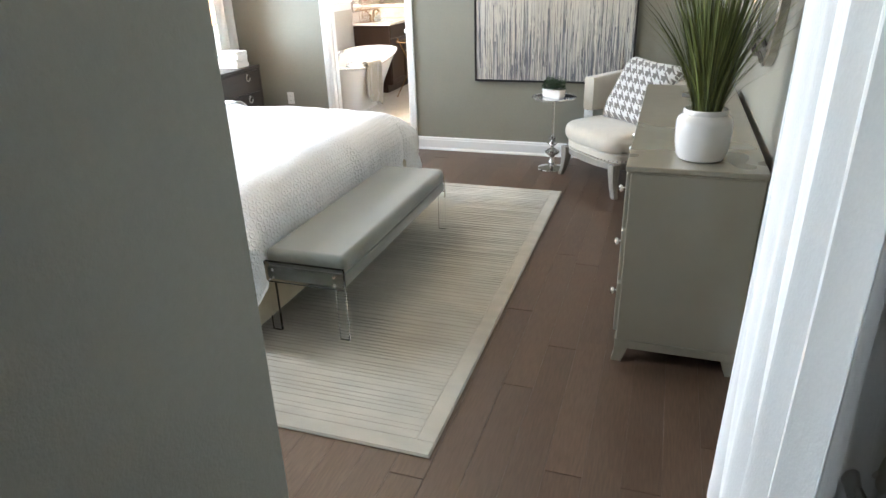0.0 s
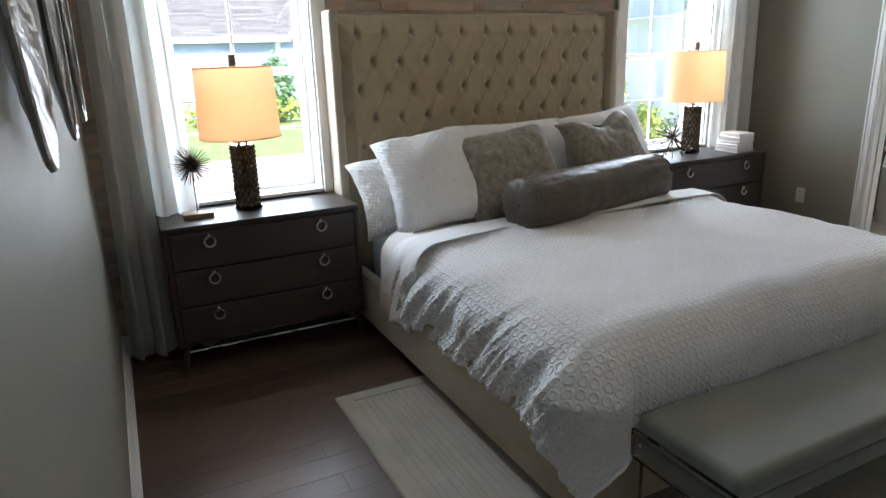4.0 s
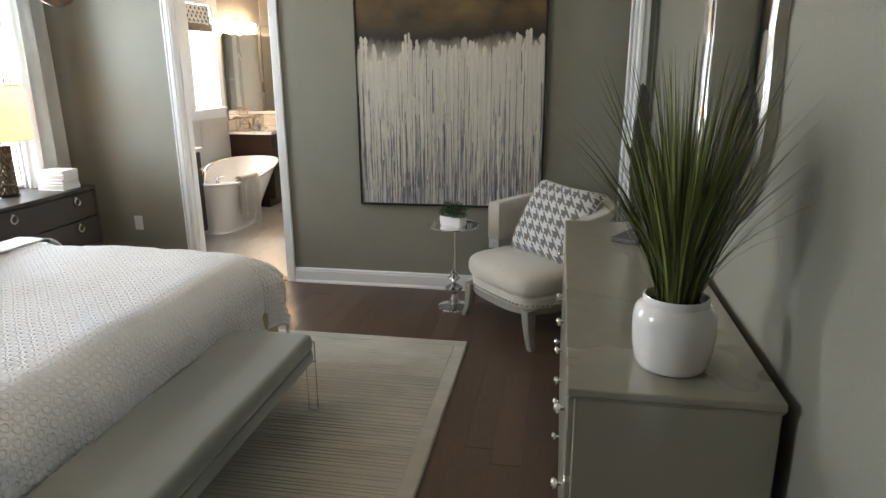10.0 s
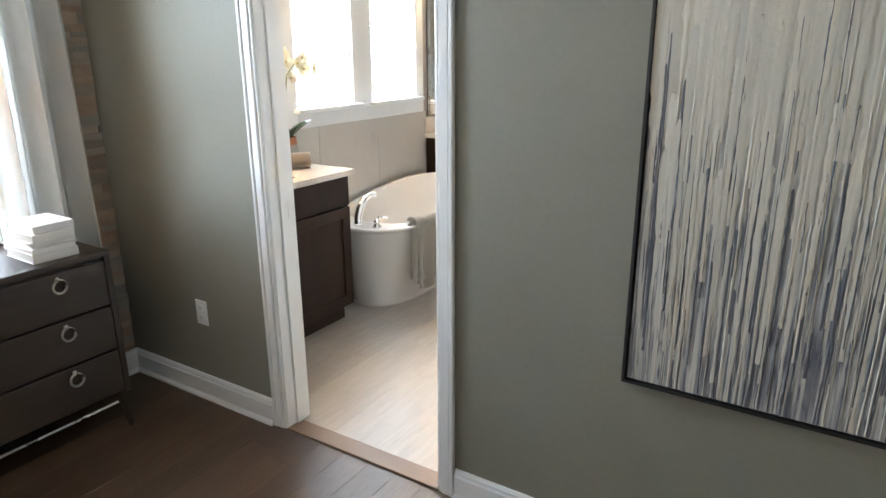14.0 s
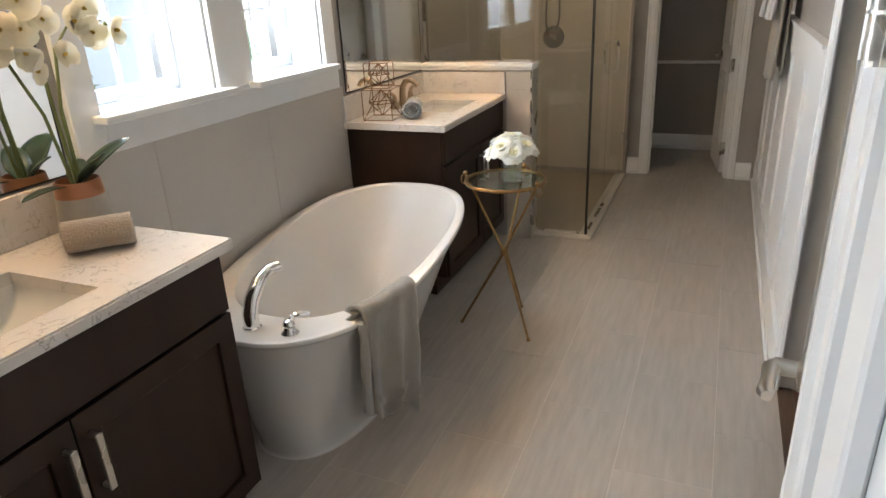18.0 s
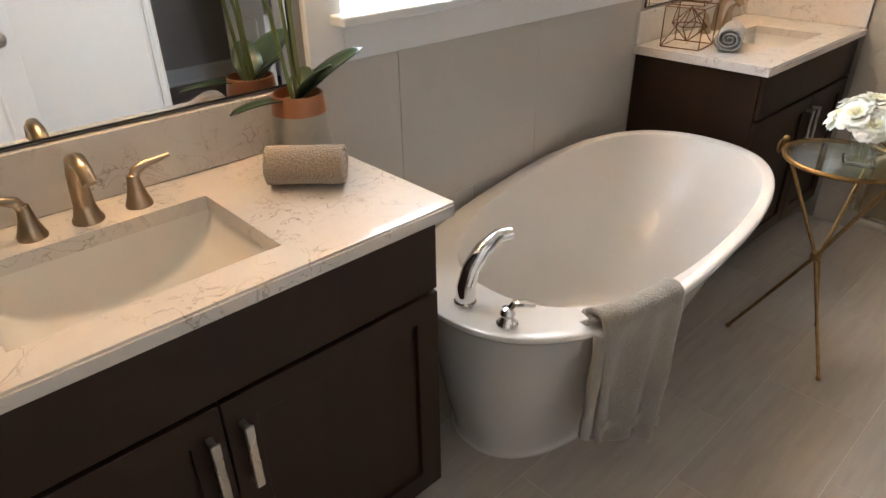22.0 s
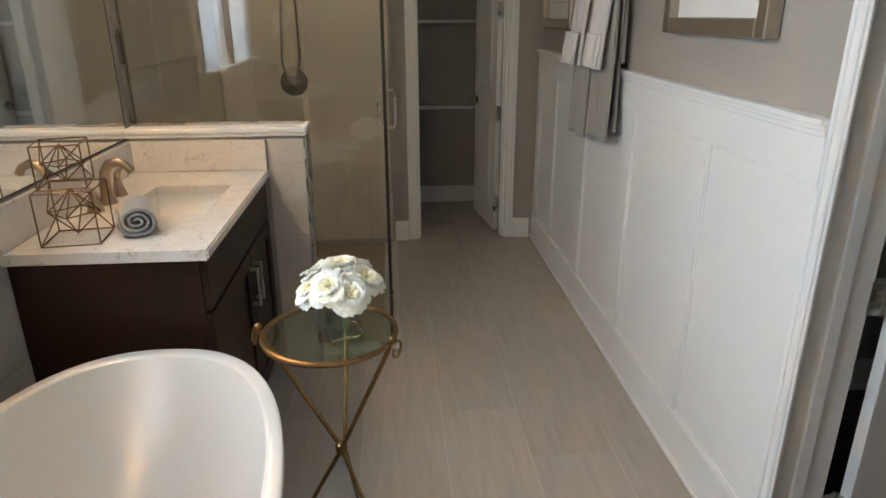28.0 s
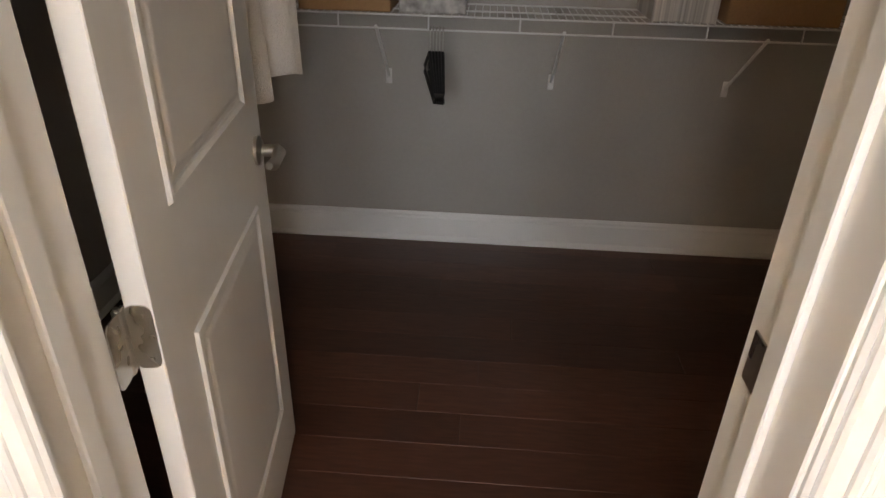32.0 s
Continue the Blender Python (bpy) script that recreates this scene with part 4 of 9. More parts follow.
def table_lamp(p, label):
    t = thing("table_lamp", label, "table lamp", p, 0, "bedside lamps")
    foot = bmesh.new()
    lathe(foot, [(0.072, 0), (0.074, 0.004), (0.074, 0.016), (0.07, 0.02)], 32)
    part("acrylic_foot", foot, ACRYLIC, t, "clear acrylic disc foot", True)
    core = bmesh.new()
    lathe(core, [(0.055, 0.02), (0.055, 0.345)], 24)
    body = part("body", core, BRONZE_LAMP, t, "bronze column covered in faceted scales")
    sc = bmesh.new()
    rows, cols = 13, 16
    for r in range(rows):
        for c in range(cols):
            a = 2 * math.pi * (c + 0.5 * (r % 2)) / cols
            z = 0.021 + (r + 0.5) * 0.324 / rows
            da, dz = math.pi / cols * 1.02, 0.0165
            tip = sc.verts.new((0.070 * math.cos(a), 0.070 * math.sin(a), z - 0.003))
            ring = [sc.verts.new((0.057 * math.cos(a + x), 0.057 * math.sin(a + x), z + y)) for x, y in ((da, 0), (0, dz * 1.3), (-da, 0), (0, -dz * 1.3))]
            for k in range(4):
                sc.faces.new((tip, ring[k], ring[(k + 1) % 4]))
    tagged(part("scaled_sleeve", sc, BRONZE_LAMP, body, "overlapping faceted scales"), kind="stuff")
    top = bmesh.new()
    lathe(top, [(0.058, 0.345), (0.06, 0.35), (0.06, 0.358), (0.02, 0.36), (0.01, 0.366), (0.008, 0.40)], 24)
    part("acrylic_cap", top, ACRYLIC, t, "", True)
    hs, r0, r1 = 0.352, 0.208, 0.196
    sh = bmesh.new()
    lathe(sh, [(r0, 0.385), (r1, 0.385 + hs)], 64, cap=False)
    shade = part("shade", sh, SHADE, t, "cream linen drum shade glowing warm", True)
    for z, r in ((0.385, r0), (0.385 + hs, r1)):
        rim = bmesh.new()
        tube(rim, [(r * math.cos(2 * math.pi * k / 48), r * math.sin(2 * math.pi * k / 48), z) for k in range(48)], 0.0035, 6, True)
        part("rim", rim, SHADE, shade, "", True)
    hp = bmesh.new()
    tube(hp, [(0, 0, 0.40), (0, 0, 0.745)], 0.004, 6)
    for k in range(3):
        a = 2.094 * k
        tube(hp, [(0, 0, 0.735), (0.196 * math.cos(a), 0.196 * math.sin(a), 0.735)], 0.002, 5)
    part("harp", hp, NICKEL, t)
    bulb = bmesh.new()
    lathe(bulb, [(0.012, 0.47), (0.014, 0.49), (0.028, 0.53), (0.03, 0.55), (0.018, 0.575), (0.003, 0.58)], 16)
    part("bulb", bulb, BULB, t, "lit warm bulb", True)
    fin = bmesh.new()
    for r in range(4):
        for c in range(8):
            a = 2 * math.pi * (c + 0.5 * (r % 2)) / 8
            z = 0.752 + r * 0.014
            tip = fin.verts.new((0.019 * math.cos(a), 0.019 * math.sin(a), z))
            ring = [fin.verts.new((0.015 * math.cos(a + x), 0.015 * math.sin(a + x), z + y)) for x, y in ((0.4, 0), (0, 0.012), (-0.4, 0), (0, -0.012))]
            for k in range(4):
                fin.faces.new((tip, ring[k], ring[(k + 1) % 4]))
    lathe(fin, [(0.015, 0.742), (0.015, 0.80), (0.004, 0.802)], 12)
    part("finial", fin, BRONZE_LAMP, t, "faceted bronze finial")
    point_lamp("lamp_light", (p[0], p[1], p[2] + 0.62), LAMP_W, (1.0, 0.72, 0.42), 0.03)
    return t


BULB = glow("warm_bulb", (1.0, 0.62, 0.28), 3)
LAMP_W = 0.07
table_lamp((-3.0, 2.13, 0.79), "bronze scale table lamp with a lit cream drum shade")
table_lamp((-3.02, 5.41, 0.79), "bronze scale table lamp with a lit cream drum shade")

SPIKE = mat("aged_bronze_spikes", (0.10, 0.07, 0.045), 0.45, 0.6, scale=40, amount=0.5)
OAK = mat("light_oak_block", (0.30, 0.20, 0.12), 0.6, scale=16, amount=0.7, stretch=(4, 1, 1))


def starburst(name, label, p, r, n, stem, knobs, seed):
    t = thing(name, label, "ornament", p)
    rnd = random.Random(seed)
    base_z = stem
    if stem:
        part("base", cbox((-0.045, -0.075, 0), (0.045, 0.075, 0.026), 0.003), OAK, t, "rough wooden block base")
        s = bmesh.new()
        tube(s, [(0, 0, 0.026), (0, 0, stem)], 0.003, 6)
        part("rod", s, SPIKE, t)
    b = bmesh.new()
    for k in range(n):
        z = 1 - 2 * (k + 0.5) / n
        a = k * 2.39996 + rnd.uniform(-0.15, 0.15)
        q = math.sqrt(1 - z * z)
        d = Vector((q * math.cos(a), q * math.sin(a), z))
        e = d * r * rnd.uniform(0.88, 1.05)
        tube(b, [d * 0.008, e], [0.0022 if not knobs else 0.0036, 0.001 if not knobs else 0.0032], 5)
        if knobs:
            bmesh.ops.create_icosphere(b, subdivisions=1, radius=0.0075, matrix=Matrix.Translation(e))
    bmesh.ops.create_icosphere(b, subdivisions=2, radius=0.014)
    tagged(part("spike_cluster", b, SPIKE, t, "fine metal spikes round a centre", m=Matrix.Translation((0, 0, base_z))), kind="stuff")
    return t


starburst("urchin_ornament", "brown sea-urchin ornament on a rod and wooden base on the nightstand", (-2.93, 1.86, 0.79), 0.105, 190, 0.27, False, 1)
starburst("starburst_ornament", "bronze starburst ornament with ball tips on the nightstand", (-2.93, 5.137, 0.79 + 0.145), 0.152, 40, 0, True, 2)

PAPER = mat("white_book_cover", (0.74, 0.73, 0.71), 0.6, scale=8, amount=0.15, broad_tone=0.04)
# Page colour is darkened to paint the shaded gaps between the covers.
PAGES = mat("darkened_book_pages", (0.46, 0.42, 0.36), 0.9, scale=300, amount=0.5, stretch=(0.1, 0.1, 3))


def book(p, rz, w, d, h):
    t = thing("book", "white covered book in a stack on the nightstand", "book", p, rz, "stack of books")
    part("page_block", cbox((-w / 2 + 0.004, -d / 2 + 0.003, 0.003), (w / 2 - 0.004, d / 2 - 0.004, h - 0.003)), PAGES, t, "page edges darkened for the shaded gaps between covers")
    c = bmesh.new()
    box(c, (-w / 2, -d / 2, 0), (w / 2, d / 2, 0.003), 0.001)
    box(c, (-w / 2, -d / 2, h - 0.003), (w / 2, d / 2, h), 0.001)
    box(c, (-w / 2 - 0.001, -d / 2 - 0.003, 0.001), (w / 2 + 0.001, -d / 2, h - 0.001), 0.0015)
    part("cover", c, PAPER, t)


_z = 0.79
for _k, (_h, _w, _r) in enumerate(((0.036, 0.165, 88), (0.020, 0.16, 91), (0.020, 0.158, 86), (0.034, 0.155, 92), (0.028, 0.15, 89))):
    book((-2.90 + (0.0, 0.004, -0.006, 0.012, 0.004)[_k], 5.74 + (0.0, -0.008, 0.01, -0.004, 0.012)[_k], _z), _r, _w, 0.215 - 0.006 * _k, _h)
    _z += _h

VELVET = mat("grey_green_velvet", (0.175, 0.187, 0.166), 0.62, second=(0.145, 0.156, 0.139), scale=5, amount=0.6, bump=0.15, bump_scale=260, sheen=0.6, broad_tone=0.08)


def bench():
    t = thing("bench", "grey-green velvet bench with clear acrylic legs at the bed foot", "bench", (-0.635, 3.615, 0))
    w, l, z1 = 0.41, 1.40, 0.425
    bm = bmesh.new()
    box(bm, (-w / 2, -l / 2, 0.335), (w / 2, l / 2, z1), 0.032, 5)
    part("cushion", bm, VELVET, t, smooth=True)
    part("seat_frame", cbox((-w / 2 + 0.006, -l / 2 + 0.002, 0.275), (w / 2 - 0.006, l / 2 - 0.002, 0.338), 0.01, 2), VELVET, t, smooth=True)
    for s in (-1, 1):
        g = bmesh.new()
        y = s * (l / 2 + 0.009)
        for a, b in (((-w / 2 + 0.004, 0.27), (w / 2 - 0.004, 0.372)), ((-w / 2 + 0.004, 0.014), (-w / 2 + 0.05, 0.27)), ((w / 2 - 0.05, 0.014), (w / 2 - 0.004, 0.27))):
            box(g, (a[0], y - 0.008, a[1]), (b[0], y + 0.008, b[1]))
        bmesh.ops.remove_doubles(g, verts=g.verts, dist=1e-4)
        side = part("acrylic_side", g, ACRYLIC, t, "clear acrylic end panel forming two legs")
        for x in (-w / 2 + 0.05, w / 2 - 0.05):
            for z in (0.295, 0.335):
                k = bmesh.new()
                lathe(k, [(0.008, 0), (0.008, 0.004), (0.003, 0.006)], 10, Matrix.Translation((x, y + s * 0.008, z)) @ pose(0, 0, 0, -90 * s, 0, 0))
                part("bolt", k, CHROME, side, "small chrome bolt", True)


bench()

# The broad mottling paints the pile's uneven sheen into its colour.
RUG = mat("ivory_rug_pile", (0.45, 0.42, 0.35), 0.95, second=(0.34, 0.315, 0.26), scale=7, amount=0.8, detail=8, stretch=(0.6, 1.5, 1), bump=0.5, bump_scale=220, sheen=0.3, broad_tone=0.2)


def rug():
    t = thing("rug", "large ivory rug with fine carved stripes under the bed", "rug")
    x0, x1, y0, y1 = -2.15, 0.175, 2.28, 5.26
    part("backing", cbox((x0, y0, 0.0005), (x1, y1, 0.0075), 0.003), RUG, t)
    bd = bmesh.new()
    for q, wd in ((0.004, 0.07),):
        for a, b in (((x0 + q, y0 + q), (x1 - q, y0 + q + wd)), ((x0 + q, y1 - q - wd), (x1 - q, y1 - q)), ((x0 + q, y0 + q + wd), (x0 + q + wd, y1 - q - wd)), ((x1 - q - wd, y0 + q + wd), (x1 - q, y1 - q - wd))):
            box(bd, (a[0], a[1], 0.006), (b[0], b[1], 0.0125), 0.003)
    part("border", bd, RUG, t, "plain carved border")
    rib = bmesh.new()
    rnd = random.Random(5)
    y = y0 + 0.078
    while y < y1 - 0.10:
        h = rnd.choice((0.016, 0.02, 0.024, 0.03, 0.038))
        box(rib, (x0 + 0.078, y, 0.006), (x1 - 0.078, y + h, 0.0098 + rnd.uniform(-0.0006, 0.0006)), 0.0025)
        y += h + 0.0045
    o = part("stripes", rib, RUG, t, "fine raised pile stripes")
    tagged(o, kind="stuff")


rug()


def dresser():
    t = thing("dresser", "silvered champagne lacquer dresser with chrome knobs against the wall", "dresser", (0.725, 3.99, 0))
    d, w, z1 = 0.495, 1.82, 0.872
    part("body", cbox((0.012, -w / 2 + 0.008, 0.108), (d - 0.006, w / 2 - 0.008, z1 - 0.028), 0.004), SILVERED, t)
    top = bmesh.new()
    box(top, (-0.006, -w / 2, z1 - 0.022), (d, w / 2, z1), 0.004, 2)
    box(top, (0.002, -w / 2 + 0.004, z1 - 0.03), (d - 0.003, w / 2 - 0.004, z1 - 0.022), 0.002)
    part("top", top, SILVER_EDGE, t, "lacquered top with a moulded edge")
    part("plinth", cbox((0.006, -w / 2 + 0.01, 0.066), (d - 0.004, w / 2 - 0.01, 0.108), 0.005, 2), SILVER_EDGE, t)
    hh = (z1 - 0.03 - 0.14) / 3
    for r in range(3):
        for c in range(2):
            y0 = -w / 2 + 0.012 + c * (w - 0.024) / 2
            a, b = y0 + 0.006, y0 + (w - 0.024) / 2 - 0.006
            z = 0.14 + r * hh + 0.005
            dr = part("drawer", cbox((-0.004, a, z), (0.014, b, z + hh - 0.01), 0.004), SILVERED, t)
            for y in (a + 0.13, b - 0.13):
                k = bmesh.new()
                lathe(k, [(0.006, 0), (0.006, 0.012), (0.013, 0.018), (0.016, 0.024), (0.013, 0.03), (0.003, 0.033)], 14, pose(0, 0, 0, 0, -90, 0))
                o = part("knob", k, CHROME, dr, "round chrome knob", True)
                o.location = (-0.004, y, z + hh * 0.52)
    for sx, x in ((-1, 0.035), (1, d - 0.035)):
        for sy in (-1, 1):
            y = sy * (w / 2 - 0.04)
            lg = bmesh.new()
            rows = []
            for z, o, q in ((0.110, 0.0, 0.030), (0.07, 0.0, 0.028), (0.038, 0.005, 0.023), (0.0, 0.017, 0.020)):
                cx, cy = x + sx * o, y + sy * o * 0.6
                rows.append([lg.verts.new((cx + i * q, cy + j * q, z)) for i, j in ((-1, -1), (1, -1), (1, 1), (-1, 1))])
            for p, q in zip(rows, rows[1:]):
                for k in range(4):
                    lg.faces.new((p[k], p[(k + 1) % 4], q[(k + 1) % 4], q[k]))
            lg.faces.new(rows[0])
            lg.faces.new(rows[-1])
            part("leg", lg, SILVER_EDGE, t, "", True)


dresser()

CERAMIC = mat("white_glazed_ceramic", (0.72, 0.69, 0.66), 0.14, scale=12, amount=0.15, coat=0.4, broad_tone=0.03)
GRASS = mat("green_grass_blade", (0.125, 0.140, 0.036), 0.42, second=(0.065, 0.08, 0.018), scale=30, amount=0.8, stretch=(1, 1, 0.2), per_island=0.5)
SOIL = mat("dark_soil", (0.05, 0.032, 0.02), 0.95, scale=90, amount=0.8, bump=0.8)


def potted_grass():
    t = thing("potted_grass", "tall green grass plant in a white ceramic jar on the dresser", "potted plant", (0.985, 3.26, 0.872))
    j = bmesh.new()
    lathe(j, [(0.072, 0), (0.085, 0.003), (0.094, 0.02), (0.101, 0.06), (0.104, 0.105), (0.103, 0.14), (0.097, 0.160), (0.086, 0.170), (0.082, 0.174), (0.082, 0.190), (0.080, 0.194), (0.075, 0.192), (0.074, 0.165)], 48)
    part("jar", j, CERAMIC, t, "rounded white glazed jar", True)
    s = bmesh.new()
    lathe(s, [(0.0735, 0.165), (0.06, 0.172), (0.002, 0.176)], 20)
    part("soil", s, SOIL, t)
    g = bmesh.new()
    rnd = random.Random(3)
    for k in range(520):
        a, r0 = rnd.uniform(0, 6.283), 0.05 * math.sqrt(rnd.random())
        ln = rnd.uniform(0.30, 0.66)
        lean = abs(rnd.gauss(0.13, 0.17)) + r0 * 2.2
        fine = rnd.random() < 0.25
        if fine:
            lean, ln = lean + 0.3, ln * 0.95
        w = rnd.uniform(0.0014, 0.0046) if not fine else 0.0011
        d = Vector((math.cos(a), math.sin(a), 0))
        side = Vector((-math.sin(a), math.cos(a), 0))
        side = (side + d * rnd.uniform(-0.8, 0.8)).normalized()
        prev = None
        for i in range(6):
            f = i / 5
            ang = lean * (0.35 + 1.1 * f)
            if i == 0:
                c = d * r0 + Vector((0, 0, 0.170))
            else:
                c = c + (d * math.sin(ang) + Vector((0, 0, math.cos(ang)))) * ln / 5
            ww = w * (1.0 if f < 0.5 else (1 - (f - 0.5) * 1.9))
            cur = (g.verts.new(c - side * ww), g.verts.new(c + side * ww + d * ww * 0.4))
            if prev:
                g.faces.new((prev[0], prev[1], cur[1], cur[0]))
            prev = cur
    o = part("grass", g, GRASS, t, "many thin upright green blades", True)
    tagged(o, kind="stuff")


potted_grass()

FEATHER = mat("dark_grey_carved_feather", (0.16, 0.15, 0.145), 0.6, 0.2, second=(0.08, 0.074, 0.072), scale=40, amount=0.9, stretch=(1, 1, 4), bump=1.2)


def feather():
    t = thing("feather_sculpture", "dark grey feather sculpture on a slim stand on the dresser", "sculpture", (1.02, 4.56, 0.872), -30)
    part("base", cbox((-0.06, -0.10, 0), (0.06, 0.10, 0.022), 0.003), FEATHER, t, "flat dark stone base")
    s = bmesh.new()
    tube(s, [(0, 0, 0.02), (0, 0, 0.14)], 0.004, 8)
    part("rod", s, NICKEL, t)
    f = bmesh.new()

    def q(u, v):
        z = 0.12 + 0.56 * u
        w = 0.085 * (math.sin(math.pi * min(1, u * 0.93 + 0.05)) ** 0.55)
        x = (2 * v - 1)
        return (0.012 * x * x - 0.008 + 0.004 * math.sin(40 * u + 8 * abs(x)), x * w * (1 + 0.03 * math.sin(70 * u)), z - 0.02 * abs(x))

    grid(f, 60, 13, q)
    o = part("vane", f, FEATHER, t, "", True)
    o.modifiers.new("thick", "SOLIDIFY").thickness = 0.008


feather()

MIRROR = mat("mirror_silver", (0.86, 0.87, 0.86), 0.015, 1.0, scale=3, amount=0.02, rough_var=0.005)
SILVER_FRAME = mat("antique_silver_frame", (0.52, 0.50, 0.46), 0.22, 0.95, second=(0.30, 0.28, 0.24), scale=26, amount=0.6)


def wall_mirror():
    t = thing("wall_mirror", "large mirror in a scalloped silver frame over the dresser", "mirror", (XE, 3.98, 1.72))

    def outline(k, n, q):
        a = 2 * math.pi * k / n
        c, s = math.cos(a), math.sin(a)
        lobes = 1 + 0.085 * math.cos(4 * a + math.pi) + 0.035 * abs(math.sin(4 * a))
        return (0.49 * lobes * c * q, 0.60 * lobes * s * q)

    n = 128
    g = bmesh.new()
    vs = [g.verts.new((-0.022, *outline(k, n, 0.86))) for k in range(n)]
    g.faces.new(vs)
    part("mirror_glass", g, MIRROR, t, "clear mirror glass")
    for nm, prof, mt in (("inner_rim", ((0.86, -0.026), (0.875, -0.034), (0.89, -0.026)), SILVER_FRAME), ("bevelled_band", ((0.89, -0.024), (0.965, -0.030)), MIRROR), ("outer_rim", ((0.965, -0.03), (0.98, -0.042), (1.0, -0.034), (1.0, -0.002)), SILVER_FRAME)):
        f = bmesh.new()
        rings = [[f.verts.new((x, *outline(k, n, q))) for k in range(n)] for q, x in prof]
        for p, q in zip(rings, rings[1:]):
            for k in range(n):
                f.faces.new((p[k], p[(k + 1) % n], q[(k + 1) % n], q[k]))
        part(nm, f, mt, t, "", True)
    bk = bmesh.new()
    r1 = [bk.verts.new((-0.002, *outline(k, n, 0.99))) for k in range(n)]
    bk.faces.new(r1)
    part("back", bk, BLACK, t)


wall_mirror()

# ---- painting, armchair, side table ----
def painting_material():
    """Pale paint dripping in streaks over grey under a dark brown band."""
    m = mat("drip_painting_canvas", (0.5, 0.5, 0.48), 0.55, bump=0.4, bump_scale=60)
    n, l = m.node_tree.nodes, m.node_tree.links
    b = n["Principled BSDF"]
    tc = n.new("ShaderNodeTexCoord")

    def noise_at(scale, sx, sz, detail=3.0):
        mp, t = n.new("ShaderNodeMapping"), n.new("ShaderNodeTexNoise")
        mp.inputs["Scale"].default_value = (sx, 1, sz)
        l.new(tc.outputs["Object"], mp.inputs[0])
        l.new(mp.outputs[0], t.inputs["Vector"])
        t.inputs["Scale"].default_value, t.inputs["Detail"].default_value = scale, detail
        return t.outputs["Fac"]

    def ramp(src, a, b_, lo=0.0, hi=1.0):
        r = n.new("ShaderNodeMapRange")
        r.inputs[1].default_value, r.inputs[2].default_value, r.inputs[3].default_value, r.inputs[4].default_value = a, b_, lo, hi
        l.new(src, r.inputs[0])
        return r.outputs[0]

    def math_node(op, p, q):
        x = n.new("ShaderNodeMath")
        x.operation = op
        for k, s in enumerate((p, q)):
            if isinstance(s, (int, float)):
                x.inputs[k].default_value = s
            else:
                l.new(s, x.inputs[k])
        return x.outputs[0]

    def mixc(f, c0, c1):
        x = n.new("ShaderNodeMixRGB")
        l.new(f, x.inputs[0])
        for k, c in ((1, c0), (2, c1)):
            if isinstance(c, tuple):
                x.inputs[k].default_value = (*c, 1)
            else:
                l.new(c, x.inputs[k])
        return x.outputs[0]

    sep = n.new("ShaderNodeSeparateXYZ")
    l.new(tc.outputs["Object"], sep.inputs[0])
    z = sep.outputs["Z"]
    blot = noise_at(7, 1.3, 0.7, 6)
    body = mixc(ramp(blot, 0.38, 0.62), (0.27, 0.265, 0.27), (0.085, 0.09, 0.115))
    body = mixc(ramp(noise_at(30, 2.6, 0.12, 6), 0.47, 0.60), body, (0.47, 0.455, 0.42))
    body = mixc(ramp(noise_at(52, 2.2, 0.22, 6), 0.56, 0.66), body, (0.09, 0.095, 0.12))
    body = mixc(ramp(noise_at(44, 2.8, 0.05, 4), 0.55, 0.63), body, (0.52, 0.50, 0.45))
    body = mixc(ramp(math_node("ADD", z, math_node("MULTIPLY", math_node("SUBTRACT", noise_at(5, 2.0, 0.25, 5), 0.5), 0.9)), 0.42, 1.02), body, (0.52, 0.475, 0.385))
    brown = mixc(ramp(noise_at(4, 1, 1.6, 6), 0.35, 0.7), (0.040, 0.024, 0.008), (0.15, 0.095, 0.032))
    brown = mixc(ramp(z, 1.34, 1.18), brown, (0.020, 0.014, 0.008))
    brown = mixc(ramp(noise_at(60, 1, 1, 3), 0.66, 0.74), brown, (0.12, 0.10, 0.07))
    edge = math_node("ADD", z, math_node("MULTIPLY", math_node("SUBTRACT", noise_at(9, 1.0, 0.5, 6), 0.5), 0.20))
    edge = math_node("SUBTRACT", edge, math_node("MULTIPLY", sep.outputs["X"], 0.05))
    col = mixc(ramp(edge, 1.04, 1.17), body, brown)
    l.new(col, b.inputs["Base Color"])
    return m


DRIP_PALE = mat("pale_drip_paint", (0.58, 0.54, 0.455), 0.5, second=(0.48, 0.46, 0.415), scale=5, amount=0.8, stretch=(2, 1, 0.4), per_island=0.12, bump=0.2, bump_scale=120)
DRIP_GREY = mat("grey_drip_paint", (0.13, 0.135, 0.155), 0.5, second=(0.07, 0.072, 0.085), scale=6, amount=0.8, per_island=0.3)


